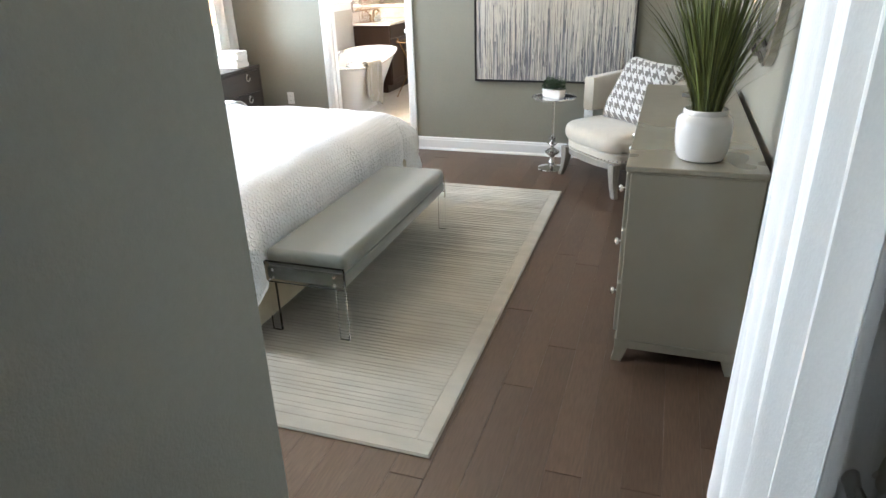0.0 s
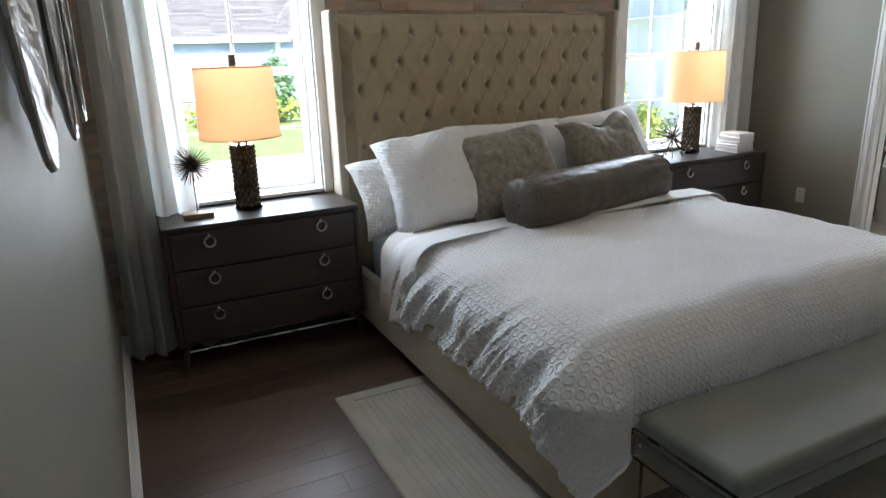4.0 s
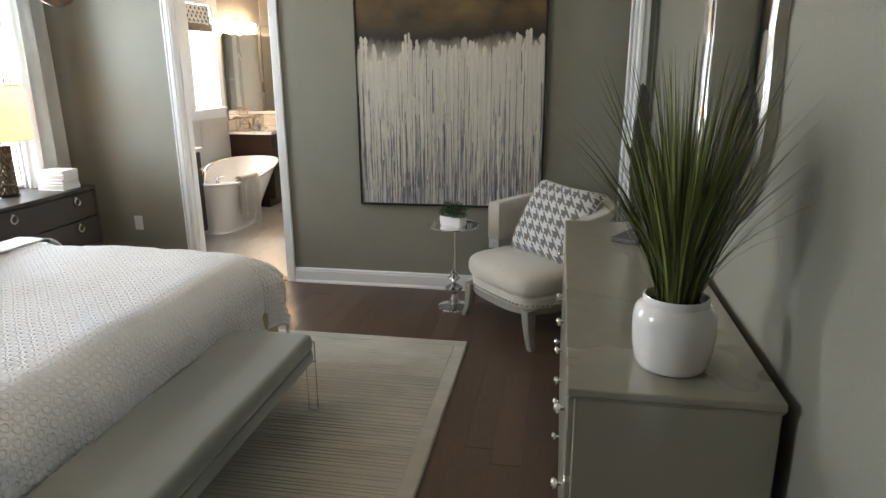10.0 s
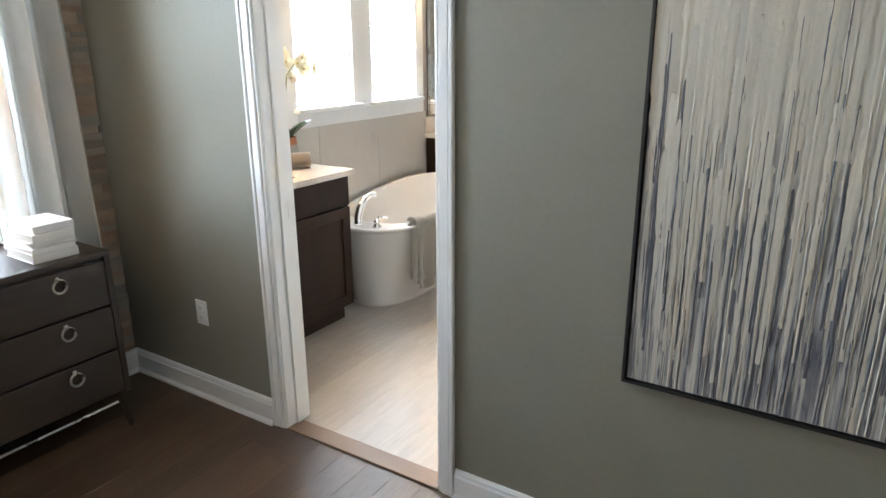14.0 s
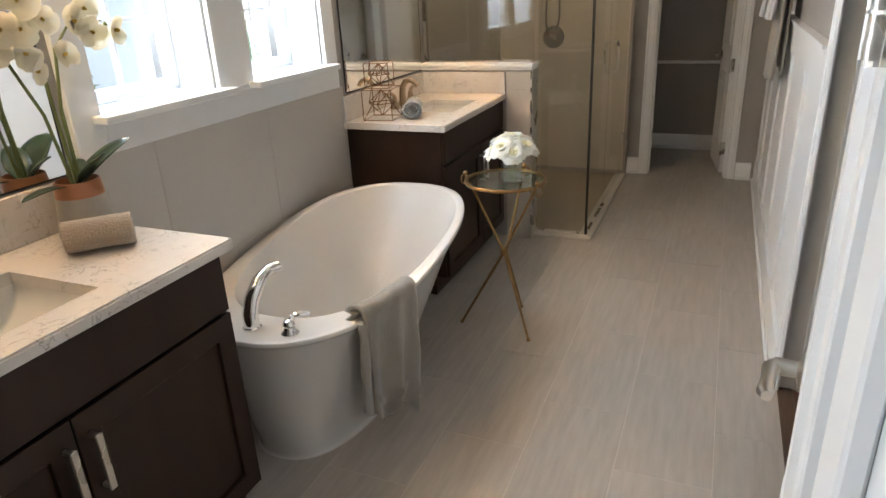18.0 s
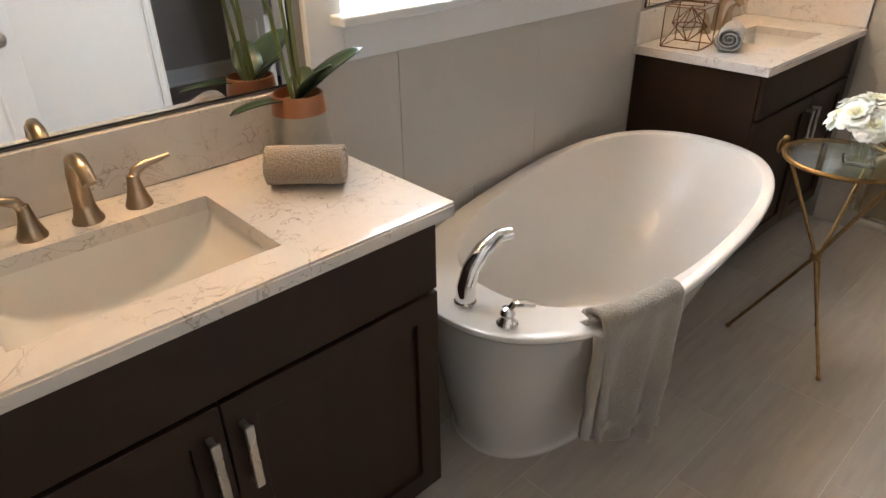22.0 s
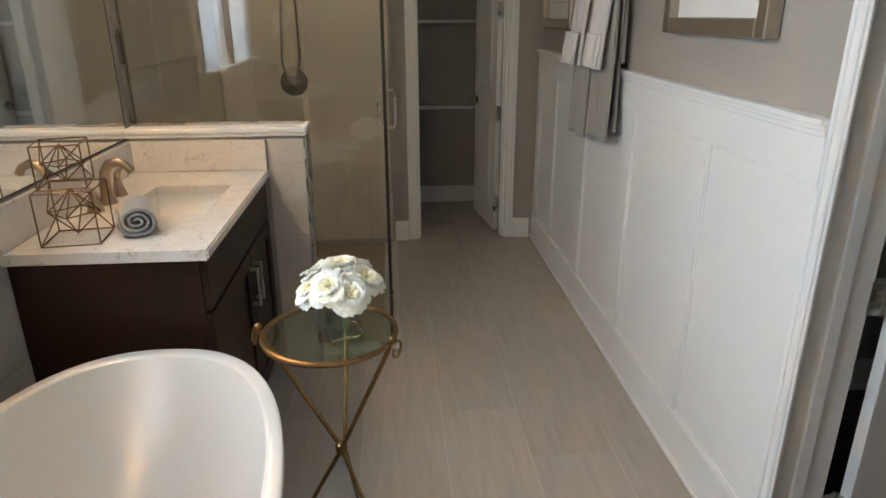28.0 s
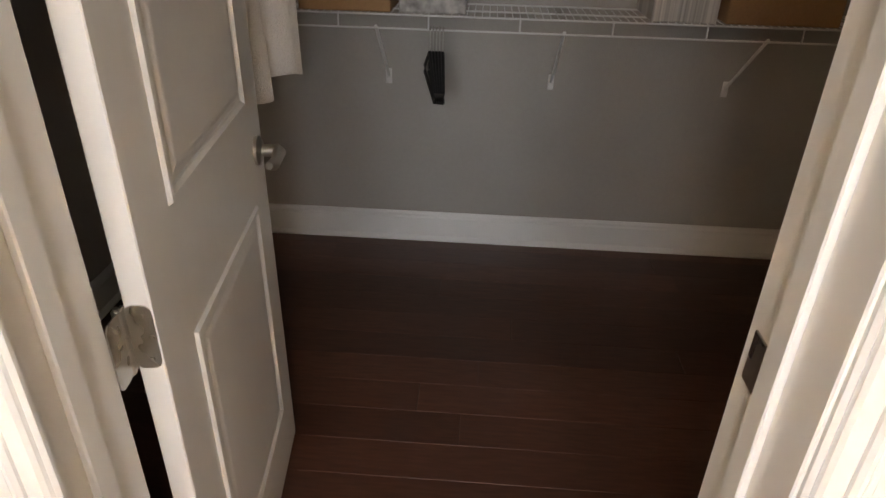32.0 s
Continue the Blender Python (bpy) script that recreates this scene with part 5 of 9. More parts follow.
def painting():
    t = thing("painting", "large abstract drip painting in grey, white and brown, black frame", "painting", (-0.098, YN, 0.645))
    w, h = 1.33, 1.745
    part("canvas", cbox((-w / 2 + 0.014, -0.034, 0.014), (w / 2 - 0.014, -0.004, h - 0.014)), painting_material(), t, "thickly painted canvas")
    rnd = random.Random(21)
    for nm, count, material, lo in (("grey_drip_paint", 120, DRIP_GREY, 0.26), ("pale_drip_paint", 210, DRIP_PALE, 1.0)):
        d = bmesh.new()
        for k in range(count):
            x = -w / 2 + 0.022 + (w - 0.044) * (k + rnd.uniform(-0.6, 0.6)) / count
            top = 1.125 + 0.05 * x + 0.11 * fbm((x * 6, 3, 0), 3) + rnd.uniform(-0.12, 0.035)
            if rnd.random() < 0.25:
                top -= rnd.uniform(0.05, 0.45)
            if lo < 1:
                top -= abs(rnd.gauss(0.0, 0.5))
                top = max(top, 0.25)
            end = 0.016 if rnd.random() < 0.22 else max(0.016, min(rnd.uniform(0.05, 0.80), top - 0.12))
            w0, w1 = rnd.uniform(0.008, 0.018) * lo, rnd.choice((0.0009, 0.0013, 0.0018, 0.0024, 0.0038))
            fat = rnd.uniform(0.15, 0.65)
            ph, up = rnd.uniform(0, 9), rnd.uniform(0.0008, 0.0022)
            n_s, rows = 60, []
            for i in range(n_s + 1):
                f = (i / n_s) ** 1.4
                z = top + (end - top) * f
                q = (top - z)
                g = math.exp(-(q / fat) ** 2)
                ww = (w1 + (w0 - w1) * g) * (1 + 0.75 * fbm((ph, z * 22, k), 3)) * math.sqrt(min(1, 0.02 + q / (w0 * 1.6))) + 0.0004
                xx = min(max(x + 0.006 * fbm((k * 3.1, z * 2.0, ph), 2) + 0.0015 * fbm((k, z * 25, ph), 1), -w / 2 + 0.018), w / 2 - 0.018)
                rows.append([d.verts.new(p) for p in ((xx - ww, -0.0335, z), (xx, -0.0345 - up, z), (xx + ww, -0.0335, z))])
            for p, q in zip(rows, rows[1:]):
                d.faces.new((p[0], p[1], q[1], q[0]))
                d.faces.new((p[1], p[2], q[2], q[1]))
        tagged(part(nm, d, material, t, "runs of dripped paint", 60), kind="stuff")
    f = bmesh.new()
    for a, b in (((-w / 2, 0), (-w / 2 + 0.009, h)), ((w / 2 - 0.009, 0), (w / 2, h)), ((-w / 2 + 0.009, 0), (w / 2 - 0.009, 0.009)), ((-w / 2 + 0.009, h - 0.009), (w / 2 - 0.009, h))):
        box(f, (a[0], -0.042, a[1]), (b[0], -0.001, b[1]), 0.001)
    part("frame", f, BLACK, t, "thin black floater frame")
    part("back_board", cbox((-w / 2 + 0.009, -0.01, 0.009), (w / 2 - 0.009, -0.002, h - 0.009)), BLACK, t)


painting()

CHAIR_CLOTH = mat("oatmeal_linen", (0.60, 0.555, 0.475), 0.9, second=(0.52, 0.48, 0.41), scale=260, amount=0.7, bump=0.3, sheen=0.3, broad_tone=0.04)
GREY_WOOD = mat("weathered_grey_oak", (0.30, 0.275, 0.24), 0.7, second=(0.20, 0.18, 0.155), scale=20, amount=0.8, detail=6, stretch=(5, 5, 0.6), bump=0.3)


def armchair():
    t = thing("armchair", "oatmeal linen barrel armchair with nailhead trim and grey wood legs", "armchair", (0.56, 5.685, 0), -48)
    # local -y is the front; the front feet stand 0.70 apart
    seat_z = 0.30

    def outline(a, grow=0.0):
        c, s = math.cos(a), math.sin(a)
        e = 4.2
        r = (abs(c) ** e + abs(s) ** e) ** (-1 / e)
        return Vector(((0.345 + grow) * r * c * (1 - 0.06 * max(0, s)), (0.345 + grow) * r * s, 0))

    n = 72
    ap = bmesh.new()
    rings = [[ap.verts.new(outline(2 * math.pi * k / n, g) + Vector((0, 0, z))) for k in range(n)] for g, z in ((-0.012, 0.235), (0.0, 0.24), (0.004, 0.30), (-0.01, 0.318))]
    for p, q in zip(rings, rings[1:]):
        for k in range(n):
            ap.faces.new((p[k], p[(k + 1) % n], q[(k + 1) % n], q[k]))
    ap.faces.new(rings[0])
    ap.faces.new(rings[-1])
    apron = part("seat_base", ap, CHAIR_CLOTH, t, "upholstered seat base", True)
    rail = bmesh.new()
    rings = [[rail.verts.new(outline(2 * math.pi * k / n, g) + Vector((0, 0, z + 0.02 * abs(math.cos(2 * math.pi * k / n)) ** 2 * (1 if lo else 0)))) for k in range(n)] for g, z, lo in ((-0.02, 0.19, 0), (-0.002, 0.192, 1), (-0.002, 0.238, 0), (-0.02, 0.24, 0))]
    for p, q in zip(rings, rings[1:]):
        for k in range(n):
            rail.faces.new((p[k], p[(k + 1) % n], q[(k + 1) % n], q[k]))
    part("seat_rail", rail, GREY_WOOD, t, "weathered grey wooden rail", True)
    cu = bmesh.new()

    def dome(u, v):
        a = 2 * math.pi * u
        prof = ((0.0, 0.315), (0.6, 0.312), (1.0, 0.318), (1.03, 0.335), (1.045, 0.36), (1.045, 0.39), (1.02, 0.418), (0.96, 0.438), (0.85, 0.452), (0.6, 0.463), (0.3, 0.468), (0.0, 0.47))
        x = v * (len(prof) - 1)
        i = min(int(x), len(prof) - 2)
        f = x - i
        q, z = prof[i][0] * (1 - f) + prof[i + 1][0] * f, prof[i][1] * (1 - f) + prof[i + 1][1] * f
        p = outline(a) * q
        p.y -= 0.015
        return Vector((p.x, p.y, z + 0.004 * fbm((p.x * 5, p.y * 5, 2), 2) - 0.01 * max(0, p.y / 0.3)))

    grid(cu, n, 28, dome, closed_u=True)
    cush = part("seat_cushion", cu, CHAIR_CLOTH, t, "thick domed seat cushion", True)
    # wraparound back, from arm to arm
    bk = bmesh.new()
    A0, A1 = radians(-16), radians(196)

    def band(u, v):
        a = A0 + (A1 - A0) * u
        mid = math.sin(math.pi * u)
        z_lo, z_hi = 0.492 - 0.015 * mid, 0.745 + 0.065 * mid ** 1.5
        e = 2.4
        c, s = math.cos(a), math.sin(a)
        r = (abs(c) ** e + abs(s) ** e) ** (-1 / e)
        prof = ((0.0, 0.0), (0.05, -0.010), (0.95, -0.010), (1, 0.0), (1.0, 0.068), (0.95, 0.078), (0.05, 0.078), (0, 0.068))
        x = v * len(prof)
        i = int(x) % len(prof)
        f = x - int(x)
        p, q = prof[i], prof[(i + 1) % len(prof)]
        h, o = p[0] * (1 - f) + q[0] * f, p[1] * (1 - f) + q[1] * f
        R = 0.335 + o
        return Vector((R * r * c, R * r * s + 0.02 + 0.05 * max(0, s) * h, z_lo + (z_hi - z_lo) * h))

    grid(bk, 72, 32, band, closed_v=True)
    for u in (0, 1):
        bk.faces.new([bk.verts.new(band(u, k / 32)) for k in range(32)])
    bmesh.ops.remove_doubles(bk, verts=bk.verts, dist=1e-4)
    back = part("backrest", bk, CHAIR_CLOTH, t, "curved wraparound back and arms", True)
    sup = bmesh.new()
    grid(sup, 40, 5, lambda u, v: Vector((0.35 * math.cos(radians(40) + radians(100) * u), 0.345 * math.sin(radians(40) + radians(100) * u) + 0.02, 0.30 + 0.22 * v)))
    part("back_support", sup, CHAIR_CLOTH, t, "", True).modifiers.new("thick", "SOLIDIFY").thickness = 0.04
    nail = bmesh.new()
    lathe(nail, [(0.0085, -0.002), (0.008, 0.003), (0.005, 0.006), (0.001, 0.0072)], 8)
    nm = mesh_of("nailhead", nail, NICKEL, True)

    def put(parent, p, d):
        o = new("nailhead", nm)
        o.parent = parent
        o.matrix_basis = Matrix.Translation(p) @ Vector(d).to_track_quat("Z", "Y").to_matrix().to_4x4()

    for k in range(84):
        a = 2 * math.pi * k / 84
        p = outline(a, 0.004)
        p.z = 0.256
        put(apron, p, (p.x, p.y, 0))
    for u in (0.012, 0.988):
        for k in range(9):
            v = (4.6 + 0.9 * k / 8 * 2.6) / 8
            p = band(u, 0.62 + 0.25 * k / 8)
            put(back, p, Vector((p.x, p.y - 0.02, 0)).normalized())
    for k in range(44):
        p = band(0.012 + 0.976 * k / 43, 0.645)
        put(back, p, Vector((p.x, p.y - 0.02, 0.01)).normalized())
    for sx in (-1, 1):
        for sy in (-1, 1):
            lg = bmesh.new()
            rows = []
            for z, o, q in ((0.24, 0.0, 0.034), (0.16, 0.004, 0.03), (0.07, 0.018 if sy < 0 else 0.04, 0.024), (0.0, 0.045 if sy < 0 else 0.09, 0.02)):
                cx, cy = sx * (0.30 + o * (1.1 if sy < 0 else 0.45)), sy * (0.305 + o * (0.3 if sy < 0 else 0.9))
                rows.append([lg.verts.new((cx + i * q, cy + j * q, z)) for i, j in ((-1, -1), (1, -1), (1, 1), (-1, 1))])
            for p, q in zip(rows, rows[1:]):
                for k in range(4):
                    lg.faces.new((p[k], p[(k + 1) % 4], q[(k + 1) % 4], q[k]))
            lg.faces.new(rows[0])
            lg.faces.new(rows[-1])
            bmesh.ops.bevel(lg, geom=[e for e in lg.edges if abs(e.verts[0].co.z - e.verts[1].co.z) > 0.01], offset=0.005, segments=1, affect="EDGES")
            part("leg", lg, GREY_WOOD, t, "splayed weathered grey leg", True)


def houndstooth():
    """White cloth with grey houndstooth, drawn from wrapped coordinates."""
    m = mat("houndstooth_cloth", (0.62, 0.61, 0.59), 0.85, bump=0.3, bump_scale=160, sheen=0.3)
    n, l = m.node_tree.nodes, m.node_tree.links
    b = n["Principled BSDF"]
    tc, sep = n.new("ShaderNodeTexCoord"), n.new("ShaderNodeSeparateXYZ")
    l.new(tc.outputs["UV"], sep.inputs[0])

    def op(o, p, q=None, r=None):
        x = n.new("ShaderNodeMath")
        x.operation = o
        for k, s in enumerate((p, q, r)):
            if s is None:
                continue
            if isinstance(s, (int, float)):
                x.inputs[k].default_value = s
            else:
                l.new(s, x.inputs[k])
        return x.outputs[0]

    u, v = op("FRACT", sep.outputs["X"]), op("FRACT", sep.outputs["Y"])
    cu, cv = op("GREATER_THAN", u, 0.5), op("GREATER_THAN", v, 0.5)
    both = op("MULTIPLY", cu, cv)
    one = op("ABSOLUTE", op("SUBTRACT", cu, cv))
    tw = op("GREATER_THAN", op("FRACT", op("MULTIPLY", op("ADD", sep.outputs["X"], sep.outputs["Y"]), 2.0)), 0.5)
    dark = op("MAXIMUM", both, op("MULTIPLY", one, tw))
    mix = n.new("ShaderNodeMixRGB")
    l.new(dark, mix.inputs[0])
    mix.inputs[1].default_value, mix.inputs[2].default_value = (0.62, 0.61, 0.59, 1), (0.17, 0.158, 0.145, 1)
    l.new(mix.outputs[0], b.inputs["Base Color"])
    return m


armchair()
_hp = cushion("houndstooth_pillow", "white and grey houndstooth pillow leaning in the armchair", (0.655, 5.715, 0.672), (30, -40, -4), 0.54, 0.52, 0.17, houndstooth(), 12, 0, "")
_cover = _hp.children[0]
_uv = _cover.data.uv_layers.new(name="wrap")
_inv = (pose(0, 0, 0, 0, 0, -40) @ pose(0, 0, 0, 60, 0, 0) @ pose(0, 0, 0, 0, 0, -4)).inverted()
for _lp in _cover.data.loops:
    _q = _inv @ _cover.data.vertices[_lp.vertex_index].co
    _uv.data[_lp.index].uv = (_q.x / 0.07 + 10, _q.y / 0.07 + 10)


def side_table():
    t = thing("side_table", "round chrome side table with a turned stem", "side table", (-0.008, 5.855, 0))
    b = bmesh.new()
    lathe(b, [(0.112, 0), (0.115, 0.004), (0.112, 0.012), (0.07, 0.022), (0.03, 0.03), (0.02, 0.04)], 40)
    part("base", b, CHROME, t, "round domed chrome base", True)
    s = bmesh.new()
    lathe(s, [(0.018, 0.036), (0.03, 0.06), (0.02, 0.085), (0.015, 0.10), (0.036, 0.122), (0.06, 0.138), (0.06, 0.148), (0.036, 0.166), (0.015, 0.18), (0.014, 0.19), (0.029, 0.203), (0.043, 0.218), (0.029, 0.232), (0.015, 0.242), (0.028, 0.254), (0.031, 0.262), (0.016, 0.275), (0.0115, 0.31), (0.010, 0.50), (0.014, 0.57), (0.03, 0.582)], 28)
    part("stem", s, CHROME, t, "turned chrome stem with rings", True)
    p = bmesh.new()
    lathe(p, [(0.03, 0.578), (0.165, 0.582), (0.176, 0.588), (0.178, 0.596), (0.174, 0.599), (0.168, 0.593), (0.01, 0.592)], 56)
    part("tabletop", p, CHROME, t, "mirror-polished round top with a rim", True)


def planter():
    t = thing("planter", "small green shrub in a white faceted ceramic trough", "potted plant", (-0.008, 5.825, 0.5935), -28)
    b = bmesh.new()
    rows = []
    for z, q in ((0.0, 0.92), (0.012, 1.03), (0.064, 1.07), (0.068, 1.05)):
        ring = []
        for k in range(24):
            a = 2 * math.pi * k / 24
            c, s = math.cos(a), math.sin(a)
            r = (abs(c) ** 5 + abs(s) ** 5) ** -0.2
            rib = 1 + 0.02 * (k % 2) * (z > 0.005)
            ring.append(b.verts.new((0.088 * r * c * q * rib, 0.042 * r * s * q * rib, z)))
        rows.append(ring)
    for p, q in zip(rows, rows[1:]):
        for k in range(24):
            b.faces.new((p[k], p[(k + 1) % 24], q[(k + 1) % 24], q[k]))
    b.faces.new(rows[0])
    b.faces.new(rows[-1])
    part("trough", b, CERAMIC, t, "ribbed white ceramic trough")
    lf = bmesh.new()
    rnd = random.Random(8)
    for k in range(1000):
        a, q = rnd.uniform(0, 6.28), math.sqrt(rnd.random())
        h = 0.066 + (0.105 + 0.02 * math.sin(3 * a)) * rnd.random() * (1 - 0.4 * q)
        c = Vector((0.108 * q * math.cos(a), 0.062 * q * math.sin(a), h))
        d = Vector((rnd.gauss(0, 1), rnd.gauss(0, 1), abs(rnd.gauss(0.4, 0.6)))).normalized()
        s = d.cross(Vector((0, 0, 1))).normalized()
        ln = rnd.uniform(0.011, 0.019)
        vs = [lf.verts.new(x) for x in (c, c + d * ln * 0.5 + s * ln * 0.34, c + d * ln, c + d * ln * 0.5 - s * ln * 0.34)]
        lf.faces.new(vs)
    for k in range(26):
        a = rnd.uniform(0, 6.28)
        tube(lf, [(0.03 * math.cos(a), 0.015 * math.sin(a), 0.066), (0.075 * math.cos(a), 0.04 * math.sin(a), 0.13)], 0.0015, 4)
    o = part("leaves", lf, LEAF, t, "small grey-green leaves")
    tagged(o, kind="stuff")


LEAF = mat("small_green_leaf", (0.045, 0.085, 0.032), 0.55, second=(0.02, 0.045, 0.018), scale=40, amount=0.8, per_island=0.5)
side_table()
planter()

# ---- chandelier, outlets, wall discs ----
CHAND = mat("burnished_bronze", (0.24, 0.17, 0.095), 0.27, 0.95, second=(0.11, 0.078, 0.045), scale=14, amount=0.7)
FLAME = glow("candle_bulb_glow", (1.0, 0.66, 0.30), 6)


def chandelier():
    cx, cy, cz, RX, RZ = -1.055, 3.75, 2.108, 0.338, 0.238
    t = thing("chandelier", "bronze orb chandelier with lit candle bulbs above the bed foot", "chandelier", (cx, cy, cz))
    for k, a in enumerate((36, 96, 156)):
        b = bmesh.new()
        n = 72
        rings = []
        ax = Vector((math.cos(radians(a)), math.sin(radians(a)), 0))
        side = Vector((-math.sin(radians(a)), math.cos(radians(a)), 0))
        for i in range(n):
            q = 2 * math.pi * i / n
            c = ax * math.sin(q) * (RX + 0.003 * k) + Vector((0, 0, -math.cos(q) * (RZ + 0.003 * k)))
            nrm = (ax * math.sin(q) / RX + Vector((0, 0, -math.cos(q) / RZ))).normalized()
            rings.append([b.verts.new(c + side * s * 0.011 + nrm * o) for s, o in ((-1, 0), (1, 0), (1, 0.005), (-1, 0.005))])
        for i in range(n):
            p, q = rings[i], rings[(i + 1) % n]
            for j in range(4):
                b.faces.new((p[j], p[(j + 1) % 4], q[(j + 1) % 4], q[j]))
        part("hoop", b, CHAND, t, "flat bronze hoop")
    for k in range(6):
        a = radians(36 + 60 * k)
        q = radians(50)
        d = Vector((math.cos(a) * math.sin(q) * RX, math.sin(a) * math.sin(q) * RX, -math.cos(q) * RZ))
        b = bmesh.new()
        lathe(b, [(0.008, 0), (0.016, 0.006), (0.016, 0.014), (0.0115, 0.018), (0.0115, 0.12), (0.009, 0.123)], 14, Matrix.Translation(d))
        c = part("candle", b, CHAND, t, "bronze candle sleeve", True)
        b = bmesh.new()
        lathe(b, [(0.008, 0.123), (0.010, 0.135), (0.0165, 0.152), (0.017, 0.166), (0.011, 0.188), (0.004, 0.202), (0.001, 0.206)], 14, Matrix.Translation(d))
        bulb = part("bulb", b, FLAME, c, "lit candle bulb", True)
        bulb.visible_shadow = False
        point_lamp("candle_light", Vector((cx, cy, cz)) + d + Vector((0, 0, 0.165)), CHAND_W, (1.0, 0.70, 0.38), 0.015)
    b = bmesh.new()
    lathe(b, [(0.004, -0.276), (0.025, -0.271), (0.042, -0.262), (0.052, -0.252), (0.05, -0.246), (0.03, -0.238)], 28)
    part("bottom_boss", b, CHAND, t, "domed bronze boss", True)
    b = bmesh.new()
    lathe(b, [(0.02, 0.236), (0.03, 0.246), (0.02, 0.262), (0.008, 0.268), (0.008, ZC - cz - 0.03), (0.06, ZC - cz - 0.02), (0.062, ZC - cz)], 20)
    part("stem", b, CHAND, t, "stem and ceiling canopy", True)


CHAND_W = 0.264
chandelier()

PLASTIC = mat("white_plastic", (0.76, 0.75, 0.72), 0.35, scale=20, amount=0.05)


def outlet(label, p, rz):
    t = thing("wall_outlet", label, "wall outlet", p, rz, "wall outlets")
    part("cover_plate", cbox((-0.036, -0.006, -0.058), (0.036, 0.0, 0.058), 0.003, 2), PLASTIC, t)
    for z in (-0.024, 0.024):
        b = bmesh.new()
        lathe(b, [(0.0165, 0), (0.0165, 0.003)], 20, Matrix.Translation((0, -0.006, z)) @ pose(0, 0, 0, 90, 0, 0))
        s = part("socket", b, PLASTIC, t, "", True)
        sl = bmesh.new()
        for x in (-0.006, 0.006):
            box(sl, (x - 0.001, -0.0095, z - 0.003), (x + 0.001, -0.0088, z + 0.006))
        part("slot", sl, BLACK, s)
    return t


outlet("white duplex wall outlet near the nightstand", (-2.648, YN, 0.428), 0)
outlet("white duplex wall outlet behind the armchair", (0.227, YN, 0.396), 0)
outlet("white duplex wall outlet low on the south wall", (-1.03, YS, 0.43), 180)
_t = thing("night_light", "clear plug-in night light in the wall outlet", "night light", (-1.03, YS + 0.0095, 0.47), 180)
_b = bmesh.new()
lathe(_b, [(0.018, 0), (0.022, 0.012), (0.022, 0.05), (0.014, 0.058)], 18, pose(0, 0, 0, 90, 0, 0))
part("lens", _b, ACRYLIC, _t, "clear ribbed lens", True)
part("plug_body", cbox((-0.016, -0.012, -0.03), (0.016, 0.0, 0.03), 0.004, 2), PLASTIC, _t)

HAMMERED = mat("hammered_silver_metal", (0.42, 0.40, 0.37), 0.28, 0.95, second=(0.20, 0.185, 0.165), scale=26, amount=0.8, bump=1.5, bump_scale=40)
for _k, (_x, _z, _w, _h) in enumerate(((-0.32, 1.84, 0.19, 0.40), (-0.90, 1.84, 0.20, 0.42), (-1.52, 1.84, 0.20, 0.43))):
    _t = thing("wall_disc", "oval hammered silver metal disc hung on the wall", "wall sculpture", (_x, YS, _z), 0, "hammered wall discs")
    _b = bmesh.new()

    def _disc(u, v):
        a, q = 2 * math.pi * u, v
        y = 0.075 - 0.045 * (1 - q * q) + 0.004 * fbm((math.cos(a) * q * 9, math.sin(a) * q * 9, _k), 2)
        return (_w * q * math.cos(a), y, _h * q * math.sin(a))

    grid(_b, 64, 20, _disc, closed_u=True)
    part("dish", _b, HAMMERED, _t, "shallow dished oval", True).modifiers.new("thick", "SOLIDIFY").thickness = 0.004
    _b = bmesh.new()
    tube(_b, [(_w * math.cos(2 * math.pi * i / 64), 0.075, _h * math.sin(2 * math.pi * i / 64)) for i in range(64)], 0.005, 6, True)
    part("rim", _b, HAMMERED, _t, "rolled rim", True)
    _b = bmesh.new()
    tube(_b, [(0, 0.001, 0.1), (0, 0.032, 0.1)], 0.012, 8)
    part("standoff", _b, NICKEL, _t)

# ---- bathroom ----
DARK_CAB = mat("dark_walnut_cabinet", (0.032, 0.0155, 0.009), 0.40, second=(0.018, 0.0088, 0.0055), scale=14, amount=0.7, detail=5, stretch=(1, 1, 0.15))
DARK_CAB.node_tree.nodes["Principled BSDF"].inputs["Specular IOR Level"].default_value = 0.28
CHAMPAGNE = mat("champagne_bronze_metal", (0.42, 0.33, 0.235), 0.30, 1.0, second=(0.34, 0.26, 0.18), scale=90, amount=0.4, stretch=(1, 1, 5))
PORCELAIN = mat("white_porcelain", (0.75, 0.725, 0.685), 0.08, scale=4, amount=0.05, coat=0.3, rough_var=0.03)
# Tub acrylic again, rougher, its colour lowered for the shaded inside.
BASIN_WHITE = mat("satin_shaded_basin_acrylic", (0.62, 0.60, 0.57), 0.24, scale=3, amount=0.06, rough_var=0.03)
ACRYLIC_WHITE = mat("white_tub_acrylic", (0.66, 0.64, 0.61), 0.13, scale=3, amount=0.06, coat=0.25, rough_var=0.03)
TILE_JOINT = mat("wall_tile_joint", (0.40, 0.37, 0.33), 0.7, scale=60, amount=0.2)
TUB_TILE = mat("ivory_wall_tile", (0.52, 0.48, 0.43), 0.4, second=(0.49, 0.455, 0.405), scale=5, amount=0.6, bump=0.6, bump_scale=9, per_object=0.02)
SHOWER_TILE = mat("beige_shower_tile", (0.54, 0.48, 0.39), 0.35, second=(0.51, 0.45, 0.37), scale=4, amount=0.6, per_object=0.03)
